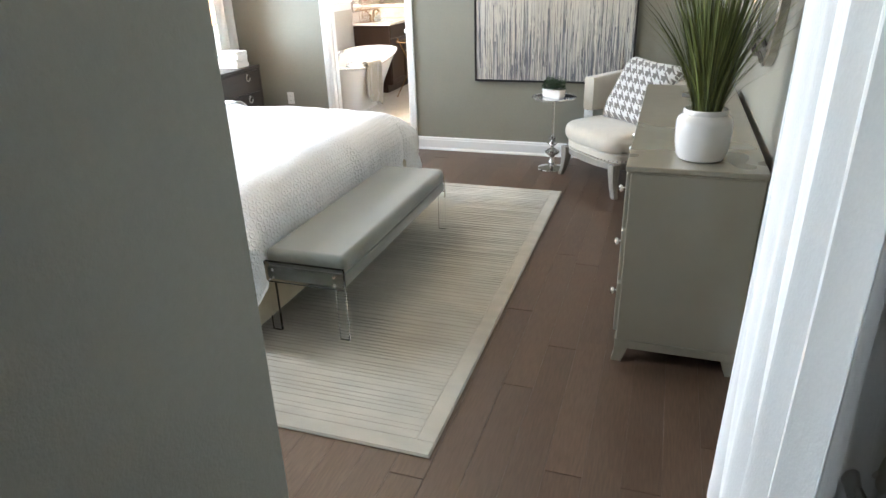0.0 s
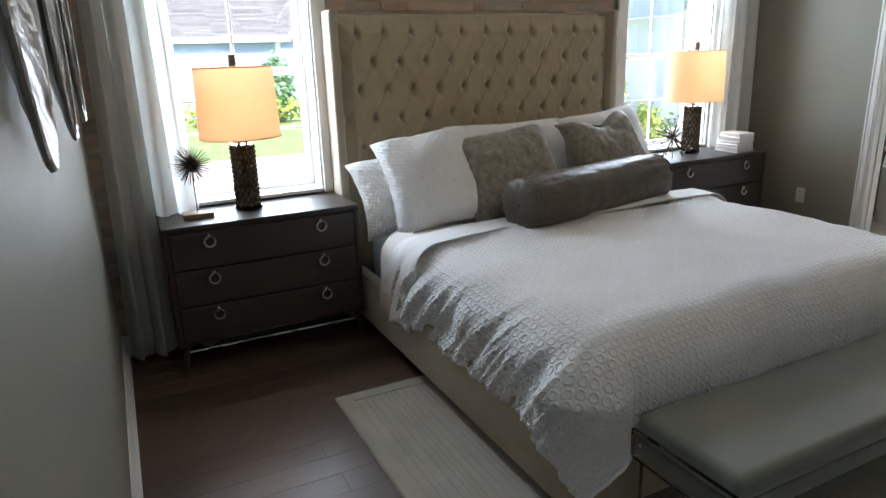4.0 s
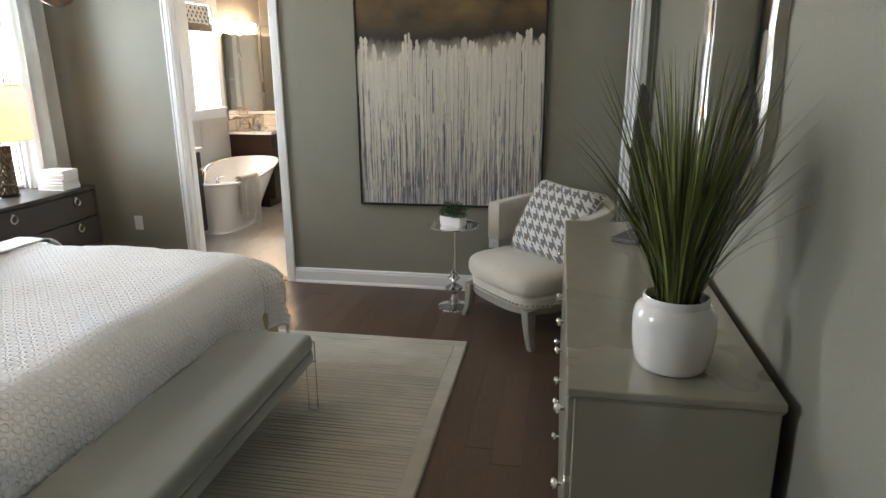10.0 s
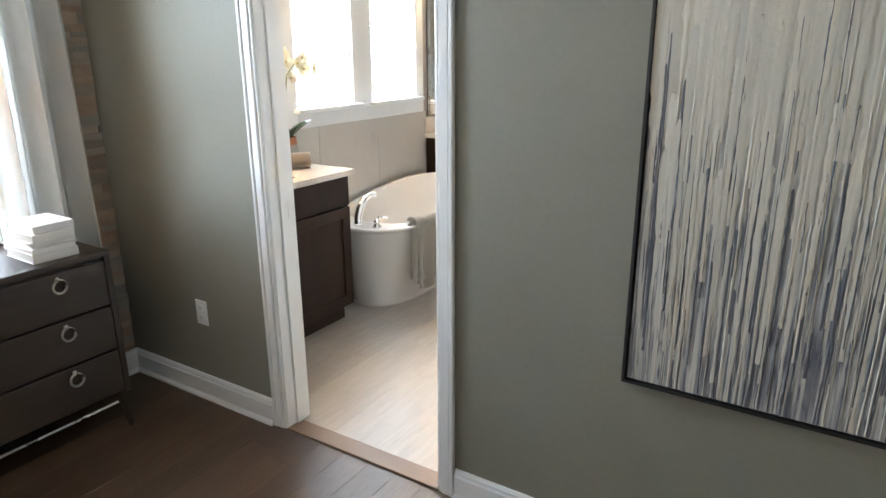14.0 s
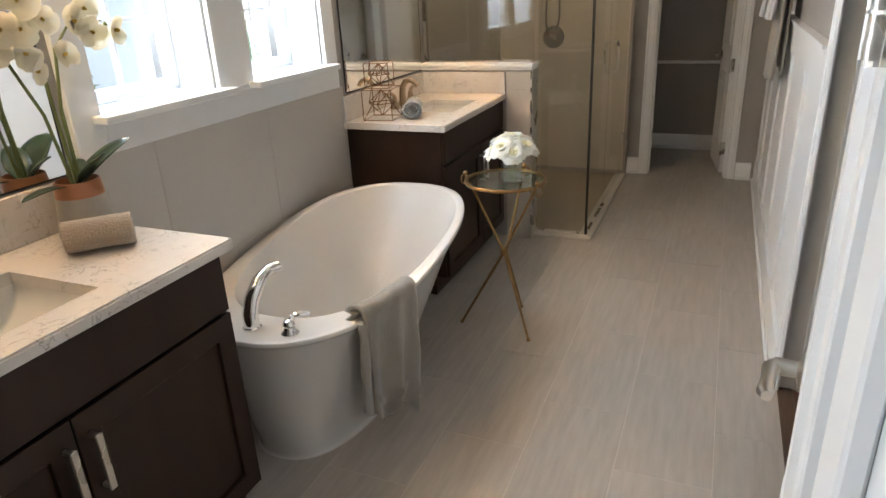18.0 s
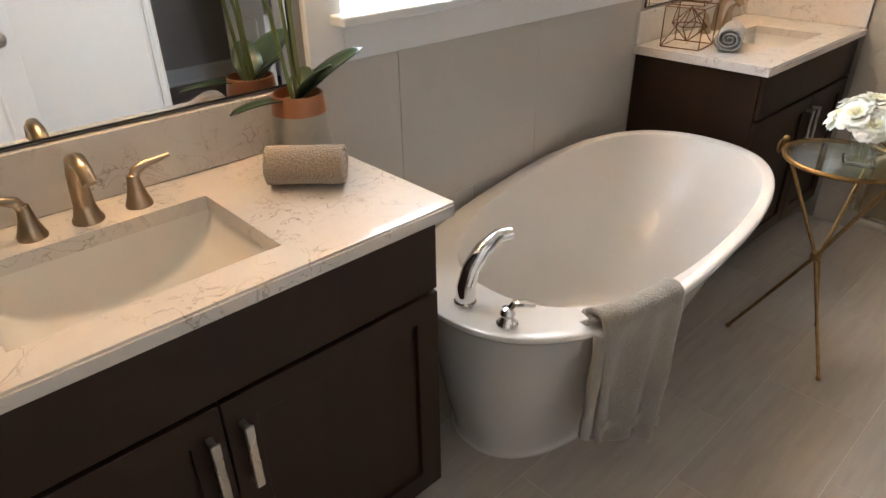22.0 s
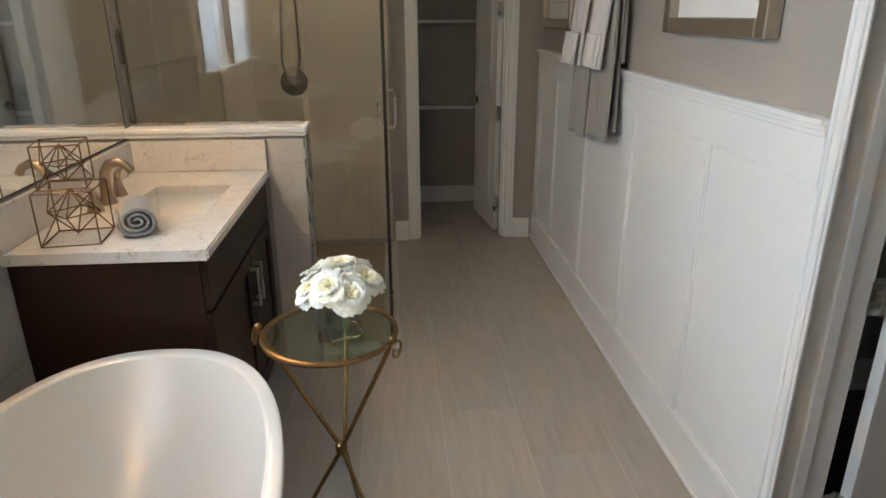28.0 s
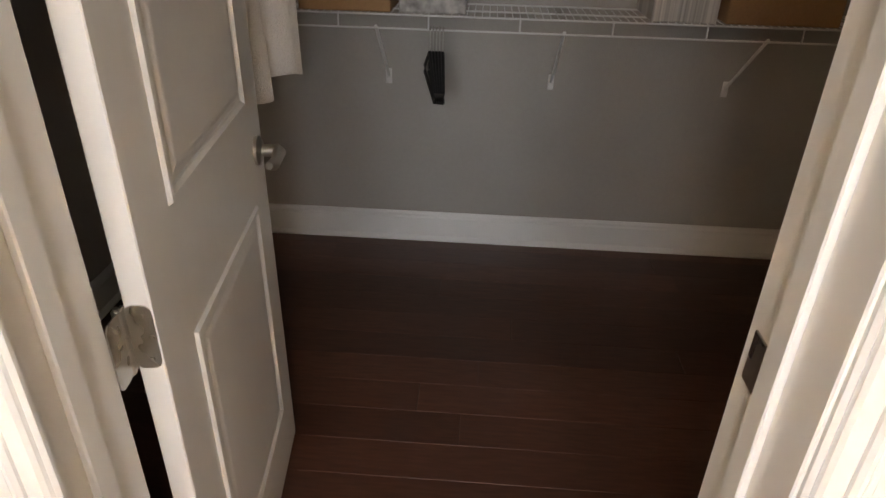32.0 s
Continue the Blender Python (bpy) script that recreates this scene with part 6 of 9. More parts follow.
PEBBLE = mat("pebble_floor", (0.40, 0.33, 0.24), 0.6, second=(0.28, 0.23, 0.16), scale=60, amount=0.9, bump=0.8)
GOLD = mat("antique_gold_metal", (0.30, 0.185, 0.075), 0.34, 0.95, second=(0.15, 0.088, 0.034), scale=40, amount=0.7)
SHOWER_GLASS = thin_glass("shower_glass", 0.09, (0.96, 0.97, 0.95))
TABLE_GLASS = thin_glass("table_glass", 0.14, (0.86, 0.93, 0.89))


def quartz():
    m = mat("white_veined_quartz", (0.66, 0.62, 0.575), 0.10, second=(0.60, 0.56, 0.51), scale=26, amount=0.5, coat=0.2, rough_var=0.04)
    n, l = m.node_tree.nodes, m.node_tree.links
    b = n["Principled BSDF"]
    src = b.inputs["Base Color"].links[0].from_socket
    tc, t1, t2 = n.new("ShaderNodeTexCoord"), n.new("ShaderNodeTexNoise"), n.new("ShaderNodeTexNoise")
    for t, s, dd in ((t1, 19.0, 8.0), (t2, 6.5, 3.0)):
        t.inputs["Scale"].default_value, t.inputs["Detail"].default_value = s, dd
        l.new(tc.outputs["Object"], t.inputs["Vector"])
    t1.inputs["Distortion"].default_value = 0.9
    ab = n.new("ShaderNodeMath")
    ab.operation = "SUBTRACT"
    ab.inputs[1].default_value = 0.5
    l.new(t1.outputs["Fac"], ab.inputs[0])
    a2 = n.new("ShaderNodeMath")
    a2.operation = "ABSOLUTE"
    l.new(ab.outputs[0], a2.inputs[0])
    rp = n.new("ShaderNodeMapRange")
    rp.inputs[1].default_value, rp.inputs[2].default_value = 0.016, 0.0
    l.new(a2.outputs[0], rp.inputs[0])
    gate = n.new("ShaderNodeMapRange")
    gate.inputs[1].default_value, gate.inputs[2].default_value = 0.42, 0.62
    l.new(t2.outputs["Fac"], gate.inputs[0])
    mu = n.new("ShaderNodeMath")
    mu.operation = "MULTIPLY"
    l.new(rp.outputs[0], mu.inputs[0])
    l.new(gate.outputs[0], mu.inputs[1])
    mx = n.new("ShaderNodeMixRGB")
    l.new(mu.outputs[0], mx.inputs[0])
    l.new(src, mx.inputs[1])
    mx.inputs[2].default_value = (0.34, 0.30, 0.265, 1)
    l.new(mx.outputs[0], b.inputs["Base Color"])
    return m


QUARTZ = quartz()


def bar_pull(parent, p):
    b = bmesh.new()
    box(b, (0.024, -0.009, -0.075), (0.032, 0.009, 0.075), 0.002)
    for z in (-0.068, 0.068):
        box(b, (0.0, -0.006, z - 0.006), (0.026, 0.006, z + 0.006), 0.002)
    o = part("bar_pull", b, NICKEL, parent, "flat brushed nickel bar pull")
    o.location = p


def rim(bm, x0, x1, y0, y1, z0, z1, f):
    """A rectangular frame as one solid, facing along x, its edges eased."""
    e = 0.0015
    loops = []
    for x, k in ((x0, 0), (x1 - e, 0), (x1, e), (x1, f - e), (x1 - e, f), (x0, f)):
        loops.append([bm.verts.new((x, y, z)) for y, z in ((y0 + k, z0 + k), (y1 - k, z0 + k), (y1 - k, z1 - k), (y0 + k, z1 - k))])
    for p, q in zip(loops, loops[1:] + loops[:1]):
        for k in range(4):
            bm.faces.new((p[k], p[(k + 1) % 4], q[(k + 1) % 4], q[k]))


def vanity(label, y0, y1, end):
    """A base cabinet on a recessed plinth with a false drawer and two framed doors; end: the side that shows (1 north, -1 south)."""
    x0, xf = BXW, -2.69
    t = thing("vanity_cabinet", label, "vanity cabinet", (0, 0, 0), 0, "bathroom vanities")
    part("plinth", cbox((x0, y0 + 0.005, 0.0), (xf - 0.06, y1 - 0.005, 0.105)), DARK_CAB, t)
    for nm, a, b in (("side_panel", (x0 + 0.002, y0 + 0.003, 0.105), (xf, y0 + 0.021, 0.872)), ("side_panel", (x0 + 0.002, y1 - 0.021, 0.105), (xf, y1 - 0.003, 0.872)),
                     ("face_frame", (xf - 0.018, y0 + 0.0215, 0.105), (xf - 0.001, y1 - 0.0215, 0.872)), ("cabinet_bottom", (x0 + 0.002, y0 + 0.0215, 0.105), (xf - 0.0185, y1 - 0.0215, 0.123))):
        part(nm, cbox(a, b, 0.001), DARK_CAB, t)
    z_mid = 0.70
    part("false_drawer", cbox((xf + 0.001, y0 + 0.006, z_mid + 0.006), (xf + 0.02, y1 - 0.006, 0.868), 0.003), DARK_CAB, t)
    ym = (y0 + y1) / 2 - 0.06 * end
    if end > 0:
        ym = 6.775
    for a, b, hs in ((y0 + 0.006, ym - 0.002, 1), (ym + 0.002, y1 - 0.006, -1)):
        d = bmesh.new()
        za, zb, f = 0.112, z_mid - 0.004, 0.062
        rim(d, xf + 0.001, xf + 0.02, a, b, za, zb, f)
        door = part("door", d, DARK_CAB, t)
        part("panel", cbox((xf + 0.001, a + f - 0.004, za + f - 0.004), (xf + 0.009, b - f + 0.004, zb - f + 0.004)), DARK_CAB, door, "recessed door panel")
        bar_pull(door, (xf + 0.02, b - 0.03 if hs > 0 else a + 0.03, 0.57))
    return t


def countertop(label, y0, y1, sink, splash):
    """A quartz slab with a cut-out and its splash boards; the slab overhangs the cabinet."""
    t = thing("countertop", label, "countertop")
    s = bmesh.new()
    for a, b, c, d in rects_less(BXW + 0.001, -2.65, y0, y1, [sink]):
        box(s, (a, c, 0.873), (b, d, 0.905))
    bmesh.ops.remove_doubles(s, verts=s.verts, dist=1e-5)
    bmesh.ops.bevel(s, geom=[e for e in s.edges if all(abs(v.co.x + 2.65) < 1e-4 for v in e.verts) or (e.is_boundary is False and all(v.co.z > 0.90 for v in e.verts) and abs(e.verts[0].co.x - e.verts[1].co.x) < 1e-5 and abs(e.verts[0].co.x + 2.65) < 1e-4)], offset=0.005, segments=2, affect="EDGES")
    part("slab", s, QUARTZ, t)
    for a, b in splash:
        part("backsplash", cbox(a, b, 0.002), QUARTZ, t)
    return t


def sink(label, x0, x1, y0, y1):
    t = thing("sink", label, "sink", group="undermount sinks")
    b = bmesh.new()
    cx, cy, hx, hy = (x0 + x1) / 2, (y0 + y1) / 2, (x1 - x0) / 2 + 0.006, (y1 - y0) / 2 + 0.006

    def f(u, v):
        # a trough: upright front and back, the floor swept up in an arc to both ends
        p, q = math.sin(math.pi / 2 * (2 * u - 1)), math.sin(math.pi / 2 * (2 * v - 1))
        deep = 0.135 * max(0.0, 1 - abs(q) ** 2.1) ** 0.5 * max(0.0, 1 - abs(p) ** 22) ** 0.35
        return (cx + hx * p, cy + hy * q, 0.872 - deep)

    grid(b, 48, 56, f)
    part("basin", b, PORCELAIN, t, "white rectangular basin", True)
    d = bmesh.new()
    lathe(d, [(0.022, 0.7365), (0.022, 0.740), (0.012, 0.7405), (0.002, 0.739)], 20, Matrix.Translation((cx - 0.03, cy, 0)))
    part("drain", d, NICKEL, t, "brushed nickel drain", True)
    return t


def faucet(label, x, y, z, spread=0.10):
    """A widespread faucet: a tall curved spout and two lever handles."""
    t = thing("faucet", label, "faucet", (x, y, z), 0, "basin faucets")
    s = bmesh.new()
    lathe(s, [(0.030, 0), (0.030, 0.006), (0.025, 0.014), (0.020, 0.035)], 20)
    pts = [(0, 0, 0.02), (0, 0, 0.07), (0.006, 0, 0.105), (0.024, 0, 0.132), (0.052, 0, 0.14), (0.078, 0, 0.128), (0.094, 0, 0.106)]
    tube(s, pts, [0.021, 0.0185, 0.017, 0.016, 0.015, 0.014, 0.0135], 14)
    part("spout", s, CHAMPAGNE, t, "curved champagne bronze spout", True)
    for k in (-1, 1):
        h = bmesh.new()
        m = Matrix.Translation((0, k * spread, 0))
        lathe(h, [(0.027, 0), (0.027, 0.006), (0.022, 0.018), (0.016, 0.038), (0.0125, 0.058), (0.011, 0.066), (0.004, 0.07)], 18, m)
        tube(h, [m @ Vector(p) for p in ((0, 0, 0.056), (0.0, k * 0.008, 0.074), (0.0, k * 0.03, 0.083), (0.002, k * 0.056, 0.086), (0.004, k * 0.08, 0.09))], [0.0115, 0.011, 0.0085, 0.0065, 0.0045], 10)
        part("handle", h, CHAMPAGNE, t, "tapered lever handle", True)


vanity("dark walnut bathroom vanity with two doors beside the doorway", BY0 + 0.003, 7.295, 1)
countertop("white veined quartz countertop with an undermount cut-out", BY0 + 0.002, 7.327, (-3.05, -2.745, 6.53, 6.975), (((BXW + 0.001, BY0 + 0.002, 0.906), (BXW + 0.02, 7.325, 1.045)),))
sink("white rectangular undermount basin", -3.05, -2.745, 6.53, 6.975)
faucet("champagne bronze widespread faucet on the quartz top", -3.103, 6.757, 0.905)
vanity("dark walnut bathroom vanity with two doors beside the shower", 8.865, 9.80, -1)
countertop("white veined quartz countertop against the shower half wall", 8.835, 9.803, (-3.02, -2.745, 9.17, 9.55), (((BXW + 0.001, 8.837, 0.906), (BXW + 0.02, 9.803, 1.03)), ((BXW + 0.021, 9.784, 0.906), (-2.655, 9.803, 1.03))))
sink("white rectangular undermount basin", -3.02, -2.745, 9.17, 9.55)
faucet("champagne bronze widespread faucet on the quartz top", -3.105, 9.335, 0.905)


def frameless_mirror(label, y0, y1, z0, z1):
    t = thing("vanity_mirror", label, "mirror", group="vanity mirrors")
    part("mirror_glass", cbox((BXW + 0.001, y0, z0), (BXW + 0.007, y1, z1), 0.001), MIRROR, t, "clear mirror glass")
    e = bmesh.new()
    for a, b in (((y0 - 0.004, z0 - 0.004), (y0, z1 + 0.004)), ((y1, z0 - 0.004), (y1 + 0.004, z1 + 0.004)), ((y0, z0 - 0.004), (y1, z0)), ((y0, z1), (y1, z1 + 0.004))):
        box(e, (BXW + 0.001, a[0], a[1]), (BXW + 0.008, b[0], b[1]))
    part("edge", e, BLACK, t, "dark polished edge")


frameless_mirror("frameless mirror above the vanity beside the doorway", 6.40, 7.305, 1.055, 2.02)
frameless_mirror("frameless mirror above the vanity beside the shower", 8.892, 9.80, 1.042, 2.02)

OPAL = glow("lit_opal_glass", (1.0, 0.80, 0.55), 1.6)


def vanity_light(label, y, watts):
    t = thing("vanity_light", label, "wall lamp", (BXW, y, 2.13), 0, "vanity lights")
    part("wall_plate", cbox((0.0, -0.06, -0.03), (0.018, 0.06, 0.06), 0.004, 2), NICKEL, t)
    b = bmesh.new()
    tube(b, [(0.07, -0.29, 0.03), (0.07, 0.29, 0.03)], 0.007, 8)
    tube(b, [(0.0, 0, 0.02), (0.07, 0, 0.03)], 0.008, 8)
    part("arm", b, NICKEL, t, "brushed nickel bar", True)
    for k in (-1, 0, 1):
        s = bmesh.new()
        yy = k * 0.225
        rows = []
        for q, z in ((0.028, 0.022), (0.05, 0.016), (0.056, -0.03), (0.054, -0.085), (0.046, -0.088)):
            ring = []
            for i in range(24):
                a = 2 * math.pi * i / 24
                c, sn = math.cos(a), math.sin(a)
                r = (abs(c) ** 5 + abs(sn) ** 5) ** -0.2
                ring.append(s.verts.new((0.075 + q * r * c, yy + q * 1.25 * r * sn, z)))
            rows.append(ring)
        for p, q in zip(rows, rows[1:]):
            for i in range(24):
                s.faces.new((p[i], p[(i + 1) % 24], q[(i + 1) % 24], q[i]))
        sh = part("shade", s, OPAL, t, "lit opal glass shade", True)
        sh.visible_shadow = False
        c = bmesh.new()
        lathe(c, [(0.012, 0.01), (0.016, 0.02), (0.016, 0.04), (0.006, 0.044)], 12, Matrix.Translation((0.072, yy, 0)))
        part("socket", c, NICKEL, t, "", True)
        point_lamp("vanity_bulb", (BXW + 0.09, y + yy, 2.06), watts, (1.0, 0.74, 0.46), 0.04)


BATH_W = 1.85
vanity_light("three-lamp vanity light with lit opal shades above the mirror", 6.86, BATH_W)
vanity_light("three-lamp vanity light with lit opal shades above the mirror", 9.28, BATH_W)

# windows over the tub
for k, (a, b, c, d) in enumerate(BWIN):
    window("window_%d" % (k + 3), BXW, 0.235, a, b, c, d, "white bathroom window over the tub with a deep sill", stool=True, latch=True)
_bm = bmesh.new()
for a, b in (((7.345, 1.08), (7.45, 2.30)), ((7.98, 1.192), (8.18, 2.30)), ((8.71, 1.192), (8.81, 2.30)), ((7.345, 2.30), (8.81, 2.41)), ((7.45, 1.08), (8.81, 1.174)), ((7.98, 1.174), (8.18, 1.192)), ((8.71, 1.174), (8.81, 1.192))):
    box(_bm, (BXW, a[0], a[1]), (BXW + 0.022, b[0], b[1]), 0.003)
structure("trim_bath_windows", _bm, TRIM, "flat white boards round the pair of bathroom windows", "window trim")

SHADE_CLOTH = mat("dotted_shade_cloth", (0.62, 0.58, 0.52), 0.9, scale=200, amount=0.3, bump=0.2)
_n, _l = SHADE_CLOTH.node_tree.nodes, SHADE_CLOTH.node_tree.links
_tc, _mp, _vo = _n.new("ShaderNodeTexCoord"), _n.new("ShaderNodeMapping"), _n.new("ShaderNodeTexVoronoi")
_mp.inputs["Rotation"].default_value = (radians(45), 0, 0)
_mp.inputs["Scale"].default_value = (0, 1, 1)
_vo.inputs["Scale"].default_value, _vo.inputs["Randomness"].default_value = 17, 0.05
_l.new(_tc.outputs["Object"], _mp.inputs[0])
_l.new(_mp.outputs[0], _vo.inputs["Vector"])
_rp, _mx = _n.new("ShaderNodeMapRange"), _n.new("ShaderNodeMixRGB")
_rp.inputs[1].default_value, _rp.inputs[2].default_value = 0.30, 0.26
_l.new(_vo.outputs["Distance"], _rp.inputs[0])
_l.new(_rp.outputs[0], _mx.inputs[0])
_mx.inputs[1].default_value, _mx.inputs[2].default_value = (0.62, 0.58, 0.52, 1), (0.085, 0.075, 0.07, 1)
_l.new(_mx.outputs[0], _n["Principled BSDF"].inputs["Base Color"])
BAND_CLOTH = mat("brown_shade_band", (0.20, 0.15, 0.11), 0.9, scale=120, amount=0.5)
for a, b, c, d in BWIN:
    _t = thing("roman_shade", "dotted roman shade with a brown band, pulled up", "window shade", group="roman shades")
    _s = bmesh.new()
    grid(_s, 8, 30, lambda u, v: (BXW - 0.02 + 0.018 * abs(math.sin(v * 9)) * v, a + 0.02 + (b - a - 0.04) * u, d - 0.015 - 0.225 * v))
    part("cloth", _s, SHADE_CLOTH, _t, smooth=True).modifiers.new("thick", "SOLIDIFY").thickness = 0.004
    _s = bmesh.new()
    grid(_s, 8, 12, lambda u, v: (BXW + 0.006 + 0.01 * math.sin(v * 6.3), a + 0.02 + (b - a - 0.04) * u, d - 0.215 - 0.075 * v))
    part("band", _s, BAND_CLOTH, _t, "brown hem band", smooth=True).modifiers.new("thick", "SOLIDIFY").thickness = 0.006


# ---- the tub ----
def tub():
    t = thing("bathtub", "white freestanding slipper bathtub with a flat tap deck", "bathtub", (-2.777, 8.09, 0))
    n = 96

    def shape(a, hx, y0, y1, e):
        c, s = math.cos(a), math.sin(a)
        hx *= 1.065
        r = (abs(c) ** e + abs(s) ** e) ** (-1 / e)
        cy, hy = (y0 + y1) / 2, (y1 - y0) / 2
        return hx * r * c, cy + hy * r * s

    def rim_z(y):
        f = min(1, max(0, (y + 0.52) / 1.15))
        return 0.53 + 0.108 * f * f * (3 - 2 * f)

    outer = ((0.205, -0.59, 0.235, 2.4, 0.0), (0.198, -0.583, 0.23, 2.4, 0.035), (0.232, -0.605, 0.30, 2.4, 0.25), (0.272, -0.63, 0.42, 2.35, 0.5), (0.322, -0.66, 0.57, 2.3, 0.78), (0.352, -0.682, 0.66, 2.35, 0.93))
    lip = ((0.364, -0.692, 0.684, 2.35, 0.955), (0.372, -0.70, 0.694, 2.35, 0.972), (0.372, -0.70, 0.694, 2.35, 0.99), (0.366, -0.694, 0.688, 2.35, 1.0), (0.345, -0.66, 0.668, 2.3, 1.0))
    inner = ((0.33, -0.52, 0.652, 2.3, 0.992), (0.321, -0.51, 0.632, 2.3, 0.955), (0.300, -0.488, 0.575, 2.3, 0.85), (0.274, -0.463, 0.490, 2.35, 0.70), (0.242, -0.44, 0.385, 2.4, 0.50), (0.214, -0.42, 0.300, 2.5, 0.32), (0.194, -0.405, 0.255, 2.5, 0.225), (0.172, -0.38, 0.225, 2.5, 0.182), (0.14, -0.33, 0.185, 2.4, 0.168), (0.02, -0.09, -0.03, 2.0, 0.16))

    def smooth_rows(rows, k=4):
        out = []
        for i in range(len(rows) - 1):
            p0, p1, p2, p3 = rows[max(i - 1, 0)], rows[i], rows[i + 1], rows[min(i + 2, len(rows) - 1)]
            for j in range(k):
                f = j / k
                out.append(tuple(0.5 * (2 * b + (c - a) * f + (2 * a - 5 * b + 4 * c - d) * f * f + (3 * b - a - 3 * c + d) * f ** 3) for a, b, c, d in zip(p0, p1, p2, p3)))
        return out + [rows[-1]]

    def shell(name, rows, label, cap=False):
        rows = smooth_rows(rows)
        b = bmesh.new()
        rings = []
        for hx, y0, y1, e, q in rows:
            ring = []
            for k in range(n):
                x, y = shape(2 * math.pi * k / n, hx, y0, y1, e)
                ring.append(b.verts.new((x, y, q * rim_z(y))))
            rings.append(ring)
        for p, q in zip(rings, rings[1:]):
            for k in range(n):
                b.faces.new((p[k], p[(k + 1) % n], q[(k + 1) % n], q[k]))
        if cap:
            b.faces.new(rings[-1])
        return part(name, b, BASIN_WHITE if cap else ACRYLIC_WHITE, t, label, 50)

    shell("skirt", outer + lip[:1], "smooth outer skirt")
    shell("rim", lip + inner[:1], "rolled rim and flat tap deck")
    shell("basin", inner, "", True)
    d = bmesh.new()
    lathe(d, [(0.03, 0.083), (0.03, 0.088), (0.02, 0.091), (0.002, 0.089)], 20, Matrix.Translation((0, -0.06, 0)))
    part("drain", d, CHROME, t, "chrome drain", True)
    f = thing("tub_faucet", "polished chrome tub spout and lever on the tub deck", "faucet", (-2.77, 7.475, 0.531))
    s = bmesh.new()
    lathe(s, [(0.03, 0), (0.03, 0.006), (0.024, 0.012)], 20)
    tube(s, [(0, 0, 0.004), (0, 0.002, 0.05), (0.006, 0.016, 0.10), (0.014, 0.05, 0.145), (0.02, 0.095, 0.165), (0.024, 0.135, 0.160)], [0.026, 0.025, 0.024, 0.021, 0.019, 0.018], 16)
    part("spout", s, CHROME, f, "arched chrome spout", True)
    h = bmesh.new()
    m = Matrix.Translation((0.14, 0.005, 0))
    lathe(h, [(0.028, 0), (0.028, 0.006), (0.02, 0.014), (0.016, 0.026), (0.02, 0.034), (0.015, 0.048), (0.004, 0.052)], 20, m)
    tube(h, [m @ Vector(p) for p in ((0, 0, 0.036), (0.01, 0.012, 0.058), (0.03, 0.03, 0.062), (0.05, 0.044, 0.060))], [0.010, 0.011, 0.010, 0.007], 8)
    part("handle", h, CHROME, f, "chrome lever handle", True)


tub()

TERRY = mat("grey_beige_terry", (0.35, 0.32, 0.27), 0.98, second=(0.24, 0.22, 0.185), scale=210, amount=0.9, bump=1.4, sheen=0.5)
TERRY_TAN = mat("tan_terry", (0.38, 0.30, 0.225), 0.98, second=(0.27, 0.205, 0.15), scale=210, amount=0.9, bump=1.4, sheen=0.5)
TERRY_WHITE = mat("white_terry", (0.74, 0.73, 0.72), 0.98, second=(0.64, 0.63, 0.62), scale=210, amount=0.7, bump=1.2, sheen=0.5)
TERRY_GREY = mat("grey_terry", (0.27, 0.27, 0.26), 0.98, second=(0.19, 0.19, 0.185), scale=210, amount=0.8, bump=1.4, sheen=0.5)


def terry(part_ob, t=0.012):
    s = part_ob.modifiers.new("thick", "SOLIDIFY")
    s.thickness = t


def tub_towel():
    t = thing("hand_towel", "grey-beige terry towel draped over the tub rim", "towel")

    def f(u, v):
        y = 7.615 + 0.25 * u
        # rim of the tub at this place
        q = (y - 8.09)
        xr = -2.777 + 0.396 * (1 - min(1, abs((q + 0.003) / 0.697)) ** 2.35) ** (1 / 2.35)
        z0 = 0.556 + 0.035 * max(0, (q + 0.4))
        L = v * (0.65 + 0.10 * u + 0.03 * math.sin(u * 7))
        if L < 0.16:
            x, z = xr - 0.15 + L * 0.8, z0 - 0.10 + L * 0.64
        elif L < 0.26:
            a = (L - 0.16) / 0.10 * math.pi
            x, z = xr - 0.022 - 0.035 * math.cos(a) + 0.004, z0 + 0.030 * math.sin(a)
        else:
            d = L - 0.26
            x, z = xr + 0.02 + 0.016 * math.sin(u * 13 + 1) * min(1, d * 4) - 0.05 * d, z0 - d
        drop = max(0, L - 0.26)
        y += drop * (0.10 - 0.26 * u) * 0.4 + 0.02 * drop
        x += 0.008 * fbm((u * 4, v * 5, 1), 2)
        return (x, y, z)

    b = bmesh.new()
    grid(b, 30, 60, f)
    terry(part("cloth", b, TERRY, t, smooth=70), 0.014)
    b = bmesh.new()
    grid(b, 30, 6, lambda u, v: Vector(f(u, 0.86 + 0.05 * v)) + Vector((0.011, 0, 0)))
    part("woven_band", b, TERRY, t, "flat woven border", smooth=70)
    b = bmesh.new()
    grid(b, 12, 40, lambda u, v: Vector(f(0.0 + 0.35 * u, 0.42 + 0.5 * v)) + Vector((-0.02, -0.02 - 0.03 * v, -0.012)))
    terry(part("folded_layer", b, TERRY, t, smooth=70), 0.01)


tub_towel()


